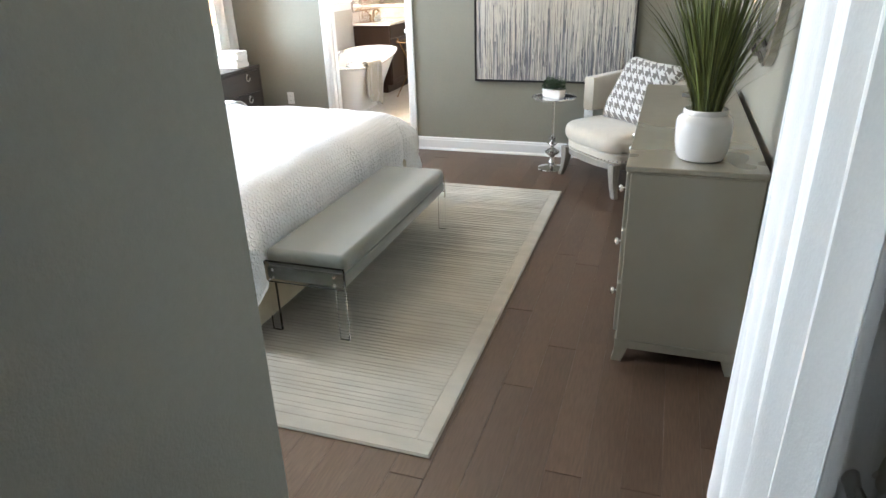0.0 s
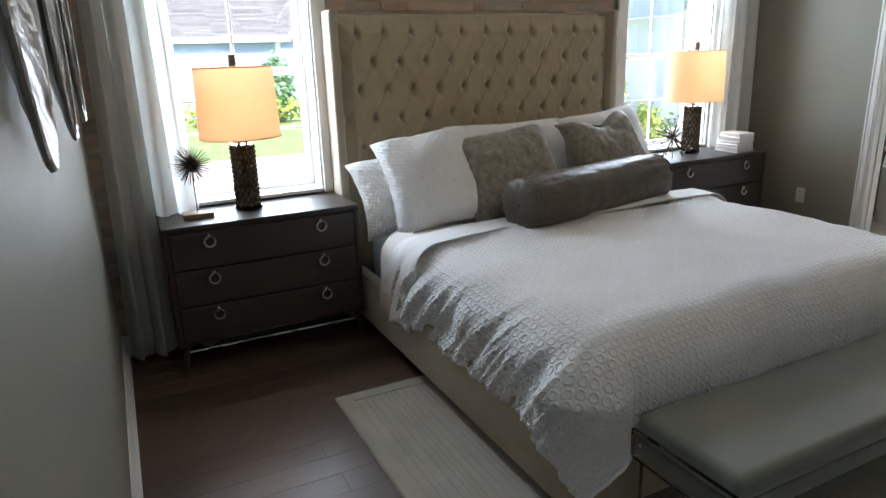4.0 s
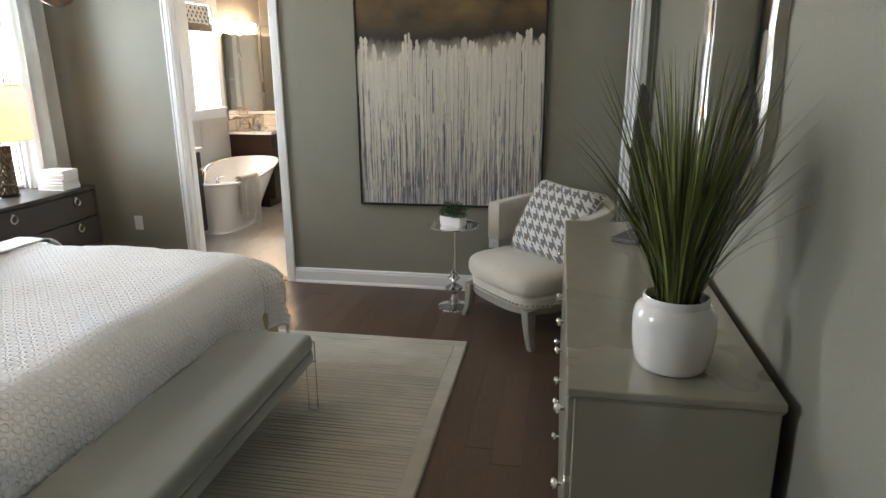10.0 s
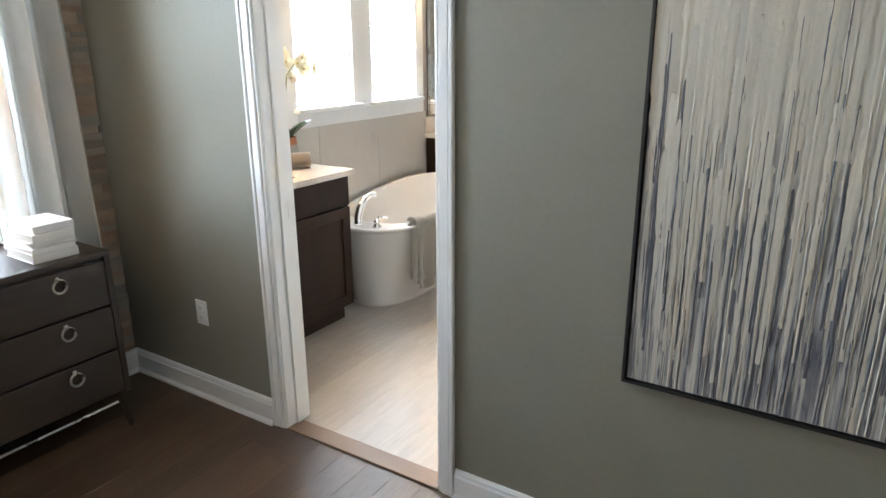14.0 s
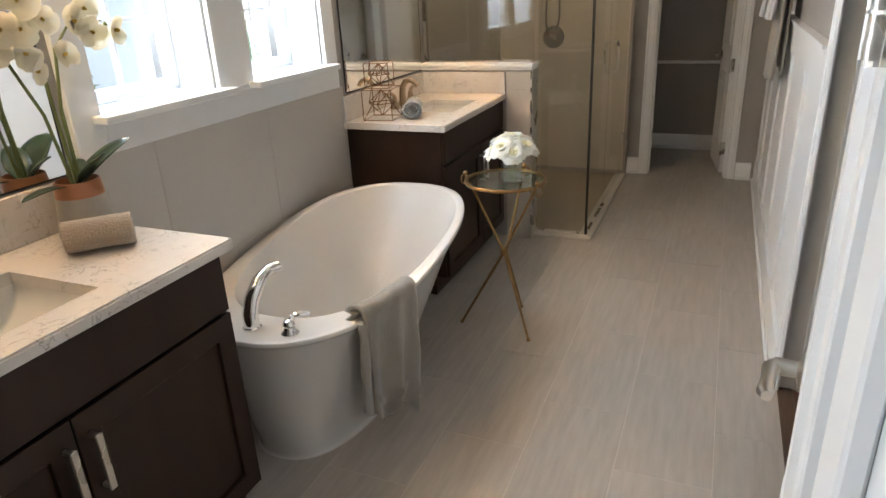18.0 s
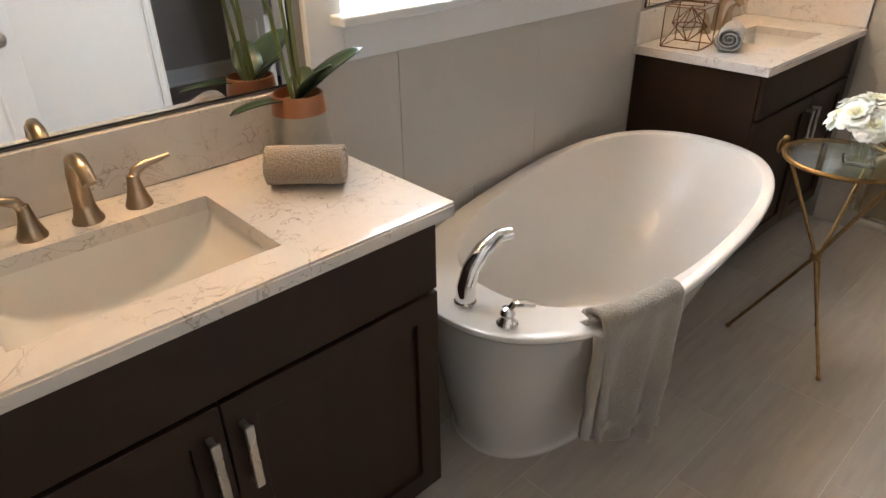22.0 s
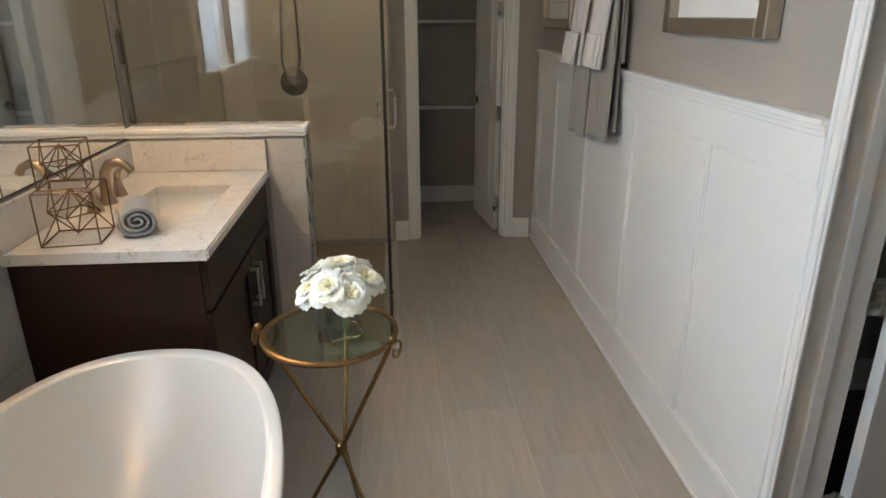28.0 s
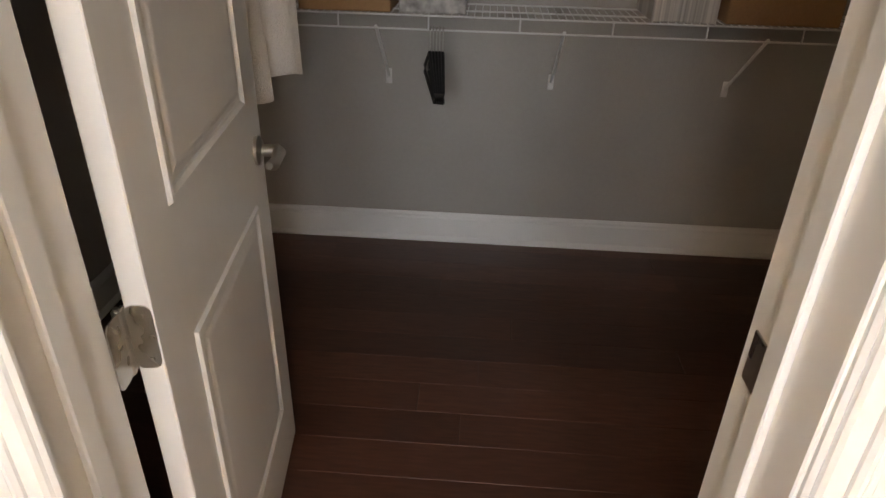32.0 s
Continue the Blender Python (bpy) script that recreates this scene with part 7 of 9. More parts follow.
def rolled_towel(label, p, rz, r, ln, material, turns=3):
    t = thing("rolled_towel", label, "towel", p, rz)
    b = bmesh.new()

    def f(u, v):
        a = v * turns * 2 * math.pi
        q = r * (0.16 + 0.84 * v) + 0.0
        w = 1 + 0.05 * fbm((u * 3, math.cos(a), math.sin(a)), 2)
        return ((u - 0.5) * ln, q * w * math.cos(a) * 1.08, r * 0.93 + q * w * math.sin(a) * 0.93 - 0.0)

    grid(b, 24, 34 * turns, f)
    terry(part("roll", b, material, t, smooth=80), 0.008)
    return t


rolled_towel("tan terry hand towel rolled on the vanity top", (-2.945, 7.165, 0.906), 47, 0.052, 0.165, TERRY_TAN)
rolled_towel("grey terry hand towel rolled on the vanity top", (-2.90, 9.03, 0.906), 112, 0.052, 0.17, TERRY_GREY)

COPPER = mat("copper_glaze", (0.36, 0.155, 0.075), 0.38, 0.45, scale=20, amount=0.5)
CONCRETE = mat("grey_stoneware", (0.36, 0.335, 0.295), 0.6, scale=40, amount=0.4, bump=0.2)
ORCHID_LEAF = mat("orchid_leaf", (0.022, 0.045, 0.014), 0.32, scale=12, amount=0.6, stretch=(1, 1, 3))
STEM = mat("green_stem", (0.15, 0.18, 0.05), 0.5, scale=20, amount=0.6)
PETAL = mat("cream_petal", (0.78, 0.73, 0.60), 0.6, second=(0.74, 0.67, 0.46), scale=14, amount=0.6)
translucent(PETAL, 0.35)
PETAL_WHITE = translucent(mat("white_petal", (0.95, 0.95, 0.91), 0.6, second=(0.94, 0.93, 0.80), scale=24, amount=0.5), 0.35)
PETAL_HEART = mat("yellow_flower_heart", (0.62, 0.42, 0.06), 0.6, scale=40, amount=0.5)


def petal(b, m, ln, w, cup, seg=5):
    """One curved petal along local x."""
    rows = []
    for i in range(seg + 1):
        f = i / seg
        ww = w * math.sin(math.pi * min(0.97, f * 0.93 + 0.05)) ** 0.6
        rows.append([b.verts.new(m @ Vector((ln * f, s * ww, cup * (f * f) * ln + 0.25 * ww * abs(s)))) for s in (-1, -0.45, 0.45, 1)])
    for p, q in zip(rows, rows[1:]):
        for k in range(3):
            b.faces.new((p[k], p[k + 1], q[k + 1], q[k]))


def leaf_blade(b, m, ln, w, bend):
    """A broad strap leaf, folded a little along its midrib, rounded at the tip."""
    n, rows = 14, []
    for i in range(n + 1):
        f = i / n
        ww = w * min(1, 0.30 + 1.9 * f) * max(0.0, 1 - f ** 4.5) ** 0.6 + 0.001
        rows.append([b.verts.new(m @ Vector((ln * f, s * ww, bend * f * f * ln + 0.2 * ww * abs(s)))) for s in (-1, -0.6, 0, 0.6, 1)])
    for p, q in zip(rows, rows[1:]):
        for k in range(4):
            b.faces.new((p[k], p[k + 1], q[k + 1], q[k]))


def orchid():
    t = thing("orchid", "cream orchid in a grey and copper pot on the vanity", "potted plant", (-3.085, 7.245, 0.906))
    b = bmesh.new()
    lathe(b, [(0.074, 0), (0.077, 0.004), (0.066, 0.085), (0.0625, 0.115)], 36)
    part("pot", b, CONCRETE, t, "tapered grey stoneware pot", True)
    b = bmesh.new()
    lathe(b, [(0.063, 0.115), (0.058, 0.157), (0.054, 0.158), (0.053, 0.135), (0.01, 0.135)], 36)
    part("copper_band", b, COPPER, t, "copper glazed upper band", True)
    for a, ln, up, w in ((68, 0.19, 1.05, 0.047), (-85, 0.17, 0.38, 0.02), (25, 0.13, 1.5, 0.036), (130, 0.10, 1.2, 0.028)):
        b = bmesh.new()
        m = Matrix.Translation((0, 0, 0.135)) @ pose(0, 0, 0, 0, 0, a) @ pose(0, 0, 0, 0, -math.degrees(math.atan(up)), 0)
        leaf_blade(b, m, ln, w, -0.3 if up < 0.6 else -0.22)
        part("leaf", b, ORCHID_LEAF, t, "dark glossy orchid leaf", True).modifiers.new("thick", "SOLIDIFY").thickness = 0.003
    rnd = random.Random(4)
    stems = (((0.0, 0.0, 0.13), (0.0, -0.01, 0.30), (0.02, -0.03, 0.46), (0.06, -0.09, 0.58), (0.10, -0.17, 0.60)), ((0.0, 0.01, 0.13), (0.01, 0.0, 0.34), (0.02, 0.02, 0.50), (0.05, 0.07, 0.575), (0.09, 0.12, 0.56)), ((0.0, -0.01, 0.13), (-0.005, -0.04, 0.34), (0.0, -0.11, 0.50), (0.04, -0.22, 0.56), (0.08, -0.31, 0.53)))
    for pts in stems:
        b = bmesh.new()
        tube(b, pts, [0.005, 0.0045, 0.004, 0.003, 0.002], 8)
        part("stem", b, STEM, t, "", True)
    spots = []
    for pts in stems:
        for k in range(6):
            f = 2.1 + k * 0.36
            i = min(int(f), 3)
            p, q = Vector(pts[i]), Vector(pts[i + 1])
            c = p.lerp(q, f - i)
            spots.append(c + Vector((rnd.uniform(0.0, 0.05), rnd.uniform(-0.035, 0.035), rnd.uniform(-0.05, 0.035))))
    for c in spots:
        b = bmesh.new()
        turn = Vector((1, rnd.uniform(-0.7, 0.5), rnd.uniform(-0.4, 0.3))).to_track_quat("Z", "Y").to_matrix().to_4x4()
        m0 = Matrix.Translation(c) @ turn @ pose(0, 0, 0, 0, 0, rnd.uniform(0, 360))
        s = rnd.uniform(0.85, 1.1)
        for a, ln, w in ((0, 0.045, 0.034), (180, 0.045, 0.034), (90, 0.041, 0.022), (215, 0.038, 0.02), (325, 0.038, 0.02)):
            petal(b, m0 @ pose(0, 0, 0, 0, -8, a), ln * s, w * s, 0.25)
        fl = part("blossom", b, PETAL, t, "open cream orchid blossom", True)
        b = bmesh.new()
        for a in (-40, 40, 180):
            petal(b, m0 @ pose(0, 0, 0.002, 0, -50, a + 90), 0.013, 0.006, 0.5, 3)
        part("lip", b, PETAL_HEART, fl, "yellow blossom centre", True)
    for c in [Vector(p[-1]) for p in stems]:
        b = bmesh.new()
        bmesh.ops.create_icosphere(b, subdivisions=2, radius=0.008, matrix=Matrix.Translation(c + Vector((0.01, 0.0, -0.012))) @ Matrix.Diagonal((0.8, 0.8, 1.3, 1)))
        part("bud", b, STEM, t, "", True)


orchid()


def wire_cube(label, p, rz, s, seed):
    t = thing("wire_ornament", label, "ornament", p, rz, "geometric ornaments")
    b = bmesh.new()
    c = [Vector((x, y, z)) * s for x in (-0.5, 0.5) for y in (-0.5, 0.5) for z in (0.015, 1.0)]
    for i in range(8):
        for j in range(i + 1, 8):
            if abs((c[i] - c[j]).length - s) < 0.03 * s:
                tube(b, [c[i], c[j]], 0.0022, 5)
    part("frame", b, COPPER_WIRE, t, "copper wire cube")
    b = bmesh.new()
    o = [Vector(v) * s for v in ((0, 0, 0.96), (0, 0, 0.1), (0.46, 0, 0.52), (-0.46, 0, 0.52), (0, 0.46, 0.52), (0, -0.46, 0.52))]
    for i in range(6):
        for j in range(i + 1, 6):
            if (o[i] - o[j]).length < 0.8 * s:
                tube(b, [o[i], o[j]], 0.002, 5)
    for k in (0, 3, 5, 6):
        tube(b, [c[k], o[k % 6]], 0.002, 5)
    tagged(part("inner_star", b, COPPER_WIRE, t, "folded copper wire star"), kind="stuff")


COPPER_WIRE = mat("copper_wire", (0.17, 0.085, 0.04), 0.4, 0.85, scale=30, amount=0.4)
wire_cube("copper wire geometric cube ornament on the vanity top", (-3.04, 8.965, 0.906), 8, 0.15, 1)
wire_cube("copper wire geometric cube ornament stacked on another", (-3.05, 8.975, 1.059), 14, 0.12, 2)


def gold_table():
    K = Vector((-2.325, 8.735, 0.385))
    t = thing("accent_table", "round glass accent table with crossed antique gold legs", "accent table", (K.x, K.y, 0))
    r = bmesh.new()
    tube(r, [(0.178 * math.cos(2 * math.pi * k / 56), 0.178 * math.sin(2 * math.pi * k / 56), 0.693) for k in range(56)], 0.008, 8, True)
    part("rim", r, GOLD, t, "antique gold ring", True)
    g = bmesh.new()
    lathe(g, [(0.172, 0.694), (0.172, 0.700)], 56)
    part("glass_top", g, TABLE_GLASS, t, "clear glass disc").visible_shadow = False
    for f, top in (((-2.515, 8.625), -28), ((-2.165, 8.55), 178), ((-2.286, 8.862), 80)):
        F = Vector((f[0] - K.x, f[1] - K.y, 0.006))
        kk = Vector((0.02, -0.09, 0.385))
        # the rods cross in a collar set off the ring's centre
        a = radians(top)
        out = Vector((math.cos(a), math.sin(a), 0))
        T = Vector((out.x * 0.192, out.y * 0.192, 0.705))
        off = Vector((math.cos(a - radians(58)), math.sin(a - radians(58)), 0)) * 0.009
        b = bmesh.new()
        tube(b, [F, kk + off, T], [0.0055, 0.0065, 0.0065], 8)
        lg = part("leg", b, GOLD, t, "slender gold rod", True)
        for nm, at, q in (("ball_foot", F, 0.009), ("ball_finial", T + Vector((0, 0, 0.008)), 0.012)):
            s = bmesh.new()
            bmesh.ops.create_uvsphere(s, u_segments=14, v_segments=8, radius=q, matrix=Matrix.Translation(at))
            part(nm, s, GOLD, lg, "", True)
        ring = bmesh.new()
        tube(ring, [T + out * (0.012) + Vector((0, 0, -0.02)) + out.cross(Vector((0, 0, 1))) * 0.022 * math.cos(2 * math.pi * k / 20) + Vector((0, 0, 0.022 * math.sin(2 * math.pi * k / 20))) for k in range(20)], 0.0035, 6, True)
        part("ring", ring, GOLD, lg, "hanging gold ring", True)
    s = bmesh.new()
    lathe(s, [(0.006, 0.365), (0.016, 0.373), (0.018, 0.385), (0.016, 0.397), (0.006, 0.405)], 14, Matrix.Translation((0.02, -0.09, 0)))
    part("knot", s, GOLD, t, "binding collar where the legs cross", True)


def ruffled_petal(b, m, ln, w, cup, rnd, n=6):
    """A broad cupped petal with a frilled outer edge, along local x."""
    ph, rows = rnd.uniform(0, 6), []
    for i in range(n + 1):
        f = i / n
        row = []
        for k in range(7):
            q = k / 3 - 1
            ww = w * (0.25 + 0.75 * math.sin(math.pi * min(0.72, 0.12 + 0.66 * f)) ** 0.7)
            edge = f ** 3
            x = ln * f * (1 - 0.18 * q * q * f) + 0.0022 * edge * math.sin(q * 9 + ph)
            z = cup * ln * (0.9 * f - 0.75 * f ** 3) + 0.32 * w * q * q * (1 - 0.6 * f) + 0.0032 * edge * math.sin(q * 7 + ph * 2)
            row.append(b.verts.new(m @ Vector((x, q * ww, z))))
        rows.append(row)
    for p, q in zip(rows, rows[1:]):
        for k in range(6):
            b.faces.new((p[k], p[k + 1], q[k + 1], q[k]))


def flower_vase():
    t = thing("flower_vase", "square glass vase of white peonies on the accent table", "vase of flowers", (-2.285, 8.71, 0.7005), 20)
    g = bmesh.new()
    h, w, th = 0.10, 0.043, 0.005
    for a, b in (((-w, -w, 0.012), (-w + th, w, h)), ((w - th, -w, 0.012), (w, w, h)), ((-w + th, -w, 0.012), (w - th, -w + th, h)), ((-w + th, w - th, 0.012), (w - th, w, h))):
        box(g, a, b)
    vase = part("vase", g, VASE_WALL, t, "clear square glass vase")
    vase.visible_shadow = False
    part("vase_foot", cbox((-w, -w, 0), (w, w, 0.0115), 0.002), CLEAR, vase, "thick clear glass bottom").visible_shadow = False
    part("water", cbox((-w + th + 0.0005, -w + th + 0.0005, 0.0125), (w - th - 0.0005, w - th - 0.0005, 0.052)), VASE_WATER, t, "clear water").visible_shadow = False
    b = bmesh.new()
    rnd = random.Random(9)
    heads = [(-0.047, 0.042, 0.156), (0.046, 0.044, 0.158), (-0.042, -0.046, 0.152), (0.048, -0.042, 0.156), (0.0, 0.0, 0.182), (0.0, -0.068, 0.132), (0.070, 0.0, 0.134), (-0.070, 0.0, 0.132), (0.01, 0.068, 0.134)]
    for p in heads:
        tube(b, [(p[0] * 0.2, p[1] * 0.2, 0.014), (p[0] * 0.3, p[1] * 0.3, 0.10), p], 0.0018, 6)
    part("stems", b, STEM, t, "green stems in the vase", True)
    for p in heads:
        out = Vector((p[0], p[1], 0.09)).normalized()
        m0 = Matrix.Translation(Vector(p)) @ out.to_track_quat("Z", "Y").to_matrix().to_4x4()
        outer, inner = bmesh.new(), bmesh.new()
        for ring, (n, tilt, ln, wd) in enumerate(((6, 4, 0.052, 0.030), (6, 20, 0.051, 0.029), (6, 38, 0.046, 0.026), (5, 54, 0.035, 0.020), (5, 68, 0.029, 0.015), (4, 80, 0.024, 0.010))):
            for k in range(n):
                a = 360 / n * (k + 0.5 * (ring % 2)) + rnd.uniform(-12, 12)
                m = m0 @ pose(0, 0, 0, 0, 0, a) @ pose(0.003, 0, -0.010 + 0.003 * ring, 0, -tilt + rnd.uniform(-9, 9), 0)
                ruffled_petal(outer if ring < 3 else inner, m, ln * rnd.uniform(0.9, 1.12), wd, 0.5 + 0.2 * rnd.random(), rnd)
        fl = part("peony", outer, PETAL_WHITE, t, "full white peony blossom", True)
        part("inner_petals", inner, PETAL_CREAM, fl, "creamy yellow inner petals", True)
    b = bmesh.new()
    for k in range(10):
        a = k * 36 + rnd.uniform(-15, 15)
        petal(b, pose(0, 0, 0.112, 0, 0, a) @ pose(0, 0, 0, 0, -10, 0), 0.06, 0.014, -0.4, 4)
    part("leaves", b, LEAF, t, "", True)


PETAL_CREAM = translucent(mat("cream_inner_petal", (0.93, 0.90, 0.70), 0.6, second=(0.90, 0.84, 0.52), scale=30, amount=0.6), 0.3)
VASE_WALL = thin_glass("vase_glass_wall", 0.07, (0.975, 0.99, 0.985))
VASE_WATER = thin_glass("vase_water", 0.04, (0.96, 0.985, 0.975))
CLEAR = glassy("clear_vase_glass", (0.97, 0.99, 0.985), 0.0, 1.48)
gold_table()
flower_vase()

# ---- shower, wainscot, doors, closet ----
def tile_field(name, label, material, grout, axis, at, side, u0, u1, z0, z1, w, h, thick=0.008, category="tiled wall"):
    """Wall tiles, each an object of its own, over a grout bed."""
    b = bmesh.new()
    e = 0.003

    def brick(bm, a, c, d, f, t0, t1, bev=0.0):
        if axis == "x":
            box(bm, (at + side * t0, a, d), (at + side * t1, c, f), bev)
        else:
            box(bm, (a, at + side * t0, d), (c, at + side * t1, f), bev)

    brick(b, u0, u1, z0, z1, 0.001, thick - 0.003)
    root = structure(name, b, grout, label, category)
    z, row = z0, 0
    while z < z1 - 0.01:
        zz = min(z + h, z1)
        u = u0 - (w / 2 if row % 2 else 0)
        while u < u1 - 0.005:
            a, c = max(u, u0), min(u + w, u1)
            if c - a > 0.01:
                t = bmesh.new()
                brick(t, a + 0.0006, c - 0.0006, z + 0.0006, zz - 0.0006, 0.002, thick, 0.0008)
                part("tile", t, material, root)
            u += w
        z, row = zz, row + 1
    return root


tile_field("tile_tub_wall", "ivory wall tiles behind the bathtub", TUB_TILE, TILE_JOINT, "x", BXW, 1, 7.33, 8.86, 0.084, 1.079, 0.61, 0.5)


def scroll(cy, cz, size, turn, flip):
    """Points of one tendril: a stem that curls into a spiral at its end."""
    pts = []
    for k in range(34):
        f = k / 33
        if f < 0.45:
            g = f / 0.45
            p = Vector((-0.9 + 0.9 * g, -0.45 + 0.95 * g * g))
        else:
            g = (f - 0.45) / 0.55
            a = radians(125 - 430 * g)
            r = 0.52 * (1 - 0.72 * g)
            p = Vector((0.30, 0.07)) + Vector((math.cos(a), math.sin(a))) * r
        p = Matrix.Rotation(radians(turn), 2) @ Vector((p.x * flip, p.y)) * size
        pts.append((cy + p.x, cz + p.y))
    return pts


_tile = bpy.data.objects["tile_tub_wall"]
for _k, (_y, _z, _s, _r, _f) in enumerate(((8.72, 0.80, 0.115, 70, 1), (8.60, 0.60, 0.12, 40, -1), (8.74, 0.48, 0.11, 110, 1), (8.56, 0.34, 0.12, 75, -1), (8.75, 0.24, 0.09, 20, 1))):
    _b = bmesh.new()
    tube(_b, [(BXW + 0.0063, y, z) for y, z in scroll(_y, _z, _s, _r, _f)], 0.0028, 6)
    part("raised_scroll", _b, TUB_TILE, _tile, "", True)
# half wall between vanity and shower
structure("wall_half", cbox((BXW, 9.808, 0.0), (-2.505, 9.925, 1.055)), BATH_PAINT, "half wall between the vanity and the shower", "half wall")
tile_field("tile_half_wall", "ivory tiles with raised scrolls on the half wall", TUB_TILE, TILE_JOINT, "y", 9.807, -1, -2.652, -2.502, 0.0, 1.03, 0.32, 0.31, 0.007)
_tile = bpy.data.objects["tile_half_wall"]
for _z, _r, _f in ((0.93, 80, 1), (0.80, 100, -1), (0.66, 75, 1), (0.50, 95, -1), (0.34, 80, 1), (0.17, 100, -1)):
    _b = bmesh.new()
    tube(_b, [(x, 9.8012, z) for x, z in scroll(-2.577, _z, 0.072, _r, _f)], 0.0026, 6)
    part("raised_scroll", _b, TUB_TILE, _tile, "", True)
_b = bmesh.new()
box(_b, (BXW, 9.785, 1.056), (-2.488, 9.94, 1.078), 0.006, 2)
box(_b, (BXW, 9.792, 1.04), (-2.493, 9.934, 1.056), 0.004)
structure("trim_half_wall_cap", _b, TRIM, "white ledge capping the half wall", "ledge")
_b = bmesh.new()
box(_b, (-2.504, 9.796, 0.0), (-2.492, 9.93, 1.04), 0.002)
structure("trim_half_wall_end", _b, NICKEL, "slim metal edge on the half wall end", "edge trim")
tile_field("tile_shower_back", "beige tiles on the shower back wall", SHOWER_TILE, TILE_JOINT, "y", 11.38, -1, BXW + 0.012, -2.16, 0.05, 2.9, 0.62, 0.31)
structure("wall_shower_back", cbox((BXW, 11.381, 0.0), (-2.14, BY1 - 0.001, ZC)), BATH_PAINT, "wall behind the shower tiles", "wall")
tile_field("tile_shower_side", "beige tiles on the shower side wall", SHOWER_TILE, TILE_JOINT, "x", BXW, 1, 9.93, 11.37, 0.05, 2.9, 0.62, 0.31)
tile_field("tile_shower_inner", "beige tiles on the shower side of the half wall", SHOWER_TILE, TILE_JOINT, "y", 9.926, 1, BXW + 0.012, -2.505, 0.05, 1.03, 0.62, 0.31)
structure("floor_shower", cbox((BXW, 9.93, 0.001), (-2.205, 11.38, 0.012)), PEBBLE, "tan pebble mosaic shower floor", "shower floor")
_b = bmesh.new()
box(_b, (-2.215, 9.86, 0.0), (-2.13, 11.40, 0.022), 0.004)
box(_b, (-2.50, 9.86, 0.0), (-2.215, 9.94, 0.022), 0.004)
structure("trim_shower_curb", _b, mat("pale_stone_curb", (0.55, 0.52, 0.47), 0.4, scale=12, amount=0.4), "low pale stone shower curb", "kerb")


def shower_glass():
    t = thing("shower_screen", "frameless clear glass shower screen and door", "shower screen")
    for nm, a, b in (("fixed_pane", (BXW + 0.02, 9.86, 1.085), (-2.50, 9.868, 2.15)), ("fixed_pane", (-2.484, 9.90, 0.03), (-2.178, 9.908, 2.15)), ("return_pane", (-2.174, 9.912, 0.03), (-2.166, 10.52, 2.15)), ("glass_door", (-2.174, 10.53, 0.035), (-2.166, 11.33, 2.15))):
        p = part(nm, cbox(a, b), SHOWER_GLASS, t, "clear glass")
        p.visible_shadow = False
        if nm == "glass_door":
            h = bmesh.new()
            for s in (-1, 1):
                q = 0.035 * s
                tube(h, [(-2.17, 10.60, 0.93), (-2.17 + q, 10.60, 0.935), (-2.17 + q * 1.25, 10.60, 0.96), (-2.17 + q * 1.25, 10.60, 1.10), (-2.17 + q, 10.60, 1.125), (-2.17, 10.60, 1.13)], 0.008, 8)
            part("pull_handle", h, NICKEL, p, "brushed nickel D pull", True)
            for z in (0.33, 1.82):
                part("hinge", cbox((-2.185, 11.29, z - 0.04), (-2.155, 11.345, z + 0.04), 0.004), NICKEL, p, "square glass hinge")
    ch = bmesh.new()
    box(ch, (-2.177, 9.898, 0.023), (-2.163, 9.911, 2.15))
    part("corner_edge", ch, BLACK, t, "dark corner seam")
    for a, b in (((BXW + 0.02, 9.855, 1.079), (-2.50, 9.873, 1.09)), ((-2.49, 9.895, 0.023), (-2.178, 9.913, 0.035)), ((-2.179, 9.913, 0.023), (-2.161, 10.52, 0.035)), ((-3.195, 9.857, 1.09), (-3.18, 9.871, 2.15))):
        part("channel", cbox(a, b), NICKEL, t, "slim metal channel holding the glass")
    # Brushed nickel with a darkened colour, to counter its white reflections.
    DARKENED_NICKEL = mat("darkened_nickel", (0.24, 0.225, 0.20), 0.34, 0.9, scale=60, amount=0.4)
    s = thing("shower_set", "brushed nickel hand shower and valve on the shower wall", "shower fitting", (-2.745, 11.371, 0))
    b = bmesh.new()
    lathe(b, [(0.085, 0), (0.085, 0.007), (0.068, 0.016), (0.035, 0.02), (0.032, 0.05), (0.02, 0.056)], 28, Matrix.Translation((0, 0, 1.10)) @ pose(0, 0, 0, 90, 0, 0))
    tube(b, [(0, -0.045, 1.10), (0.03, -0.055, 1.075), (0.055, -0.055, 1.05)], 0.008, 8)
    part("valve", b, DARKENED_NICKEL, s, "round valve with a lever", True)
    b = bmesh.new()
    tube(b, [(0.02, -0.03, 1.12), (0.05, -0.03, 1.25), (0.045, -0.035, 1.55), (0.02, -0.05, 1.80), (0.0, -0.06, 1.95)], 0.007, 6)
    tube(b, [(-0.03, -0.03, 1.10), (-0.06, -0.03, 1.22), (-0.045, -0.035, 1.5), (-0.015, -0.05, 1.75), (0.0, -0.06, 1.93)], 0.007, 6)
    part("hose", b, DARKENED_NICKEL, s, "looped metal hose", True)
    b = bmesh.new()
    lathe(b, [(0.02, 0), (0.055, 0.03), (0.062, 0.045), (0.058, 0.05)], 20, Matrix.Translation((0, -0.09, 1.96)) @ pose(0, 0, 0, 130, 0, 0))
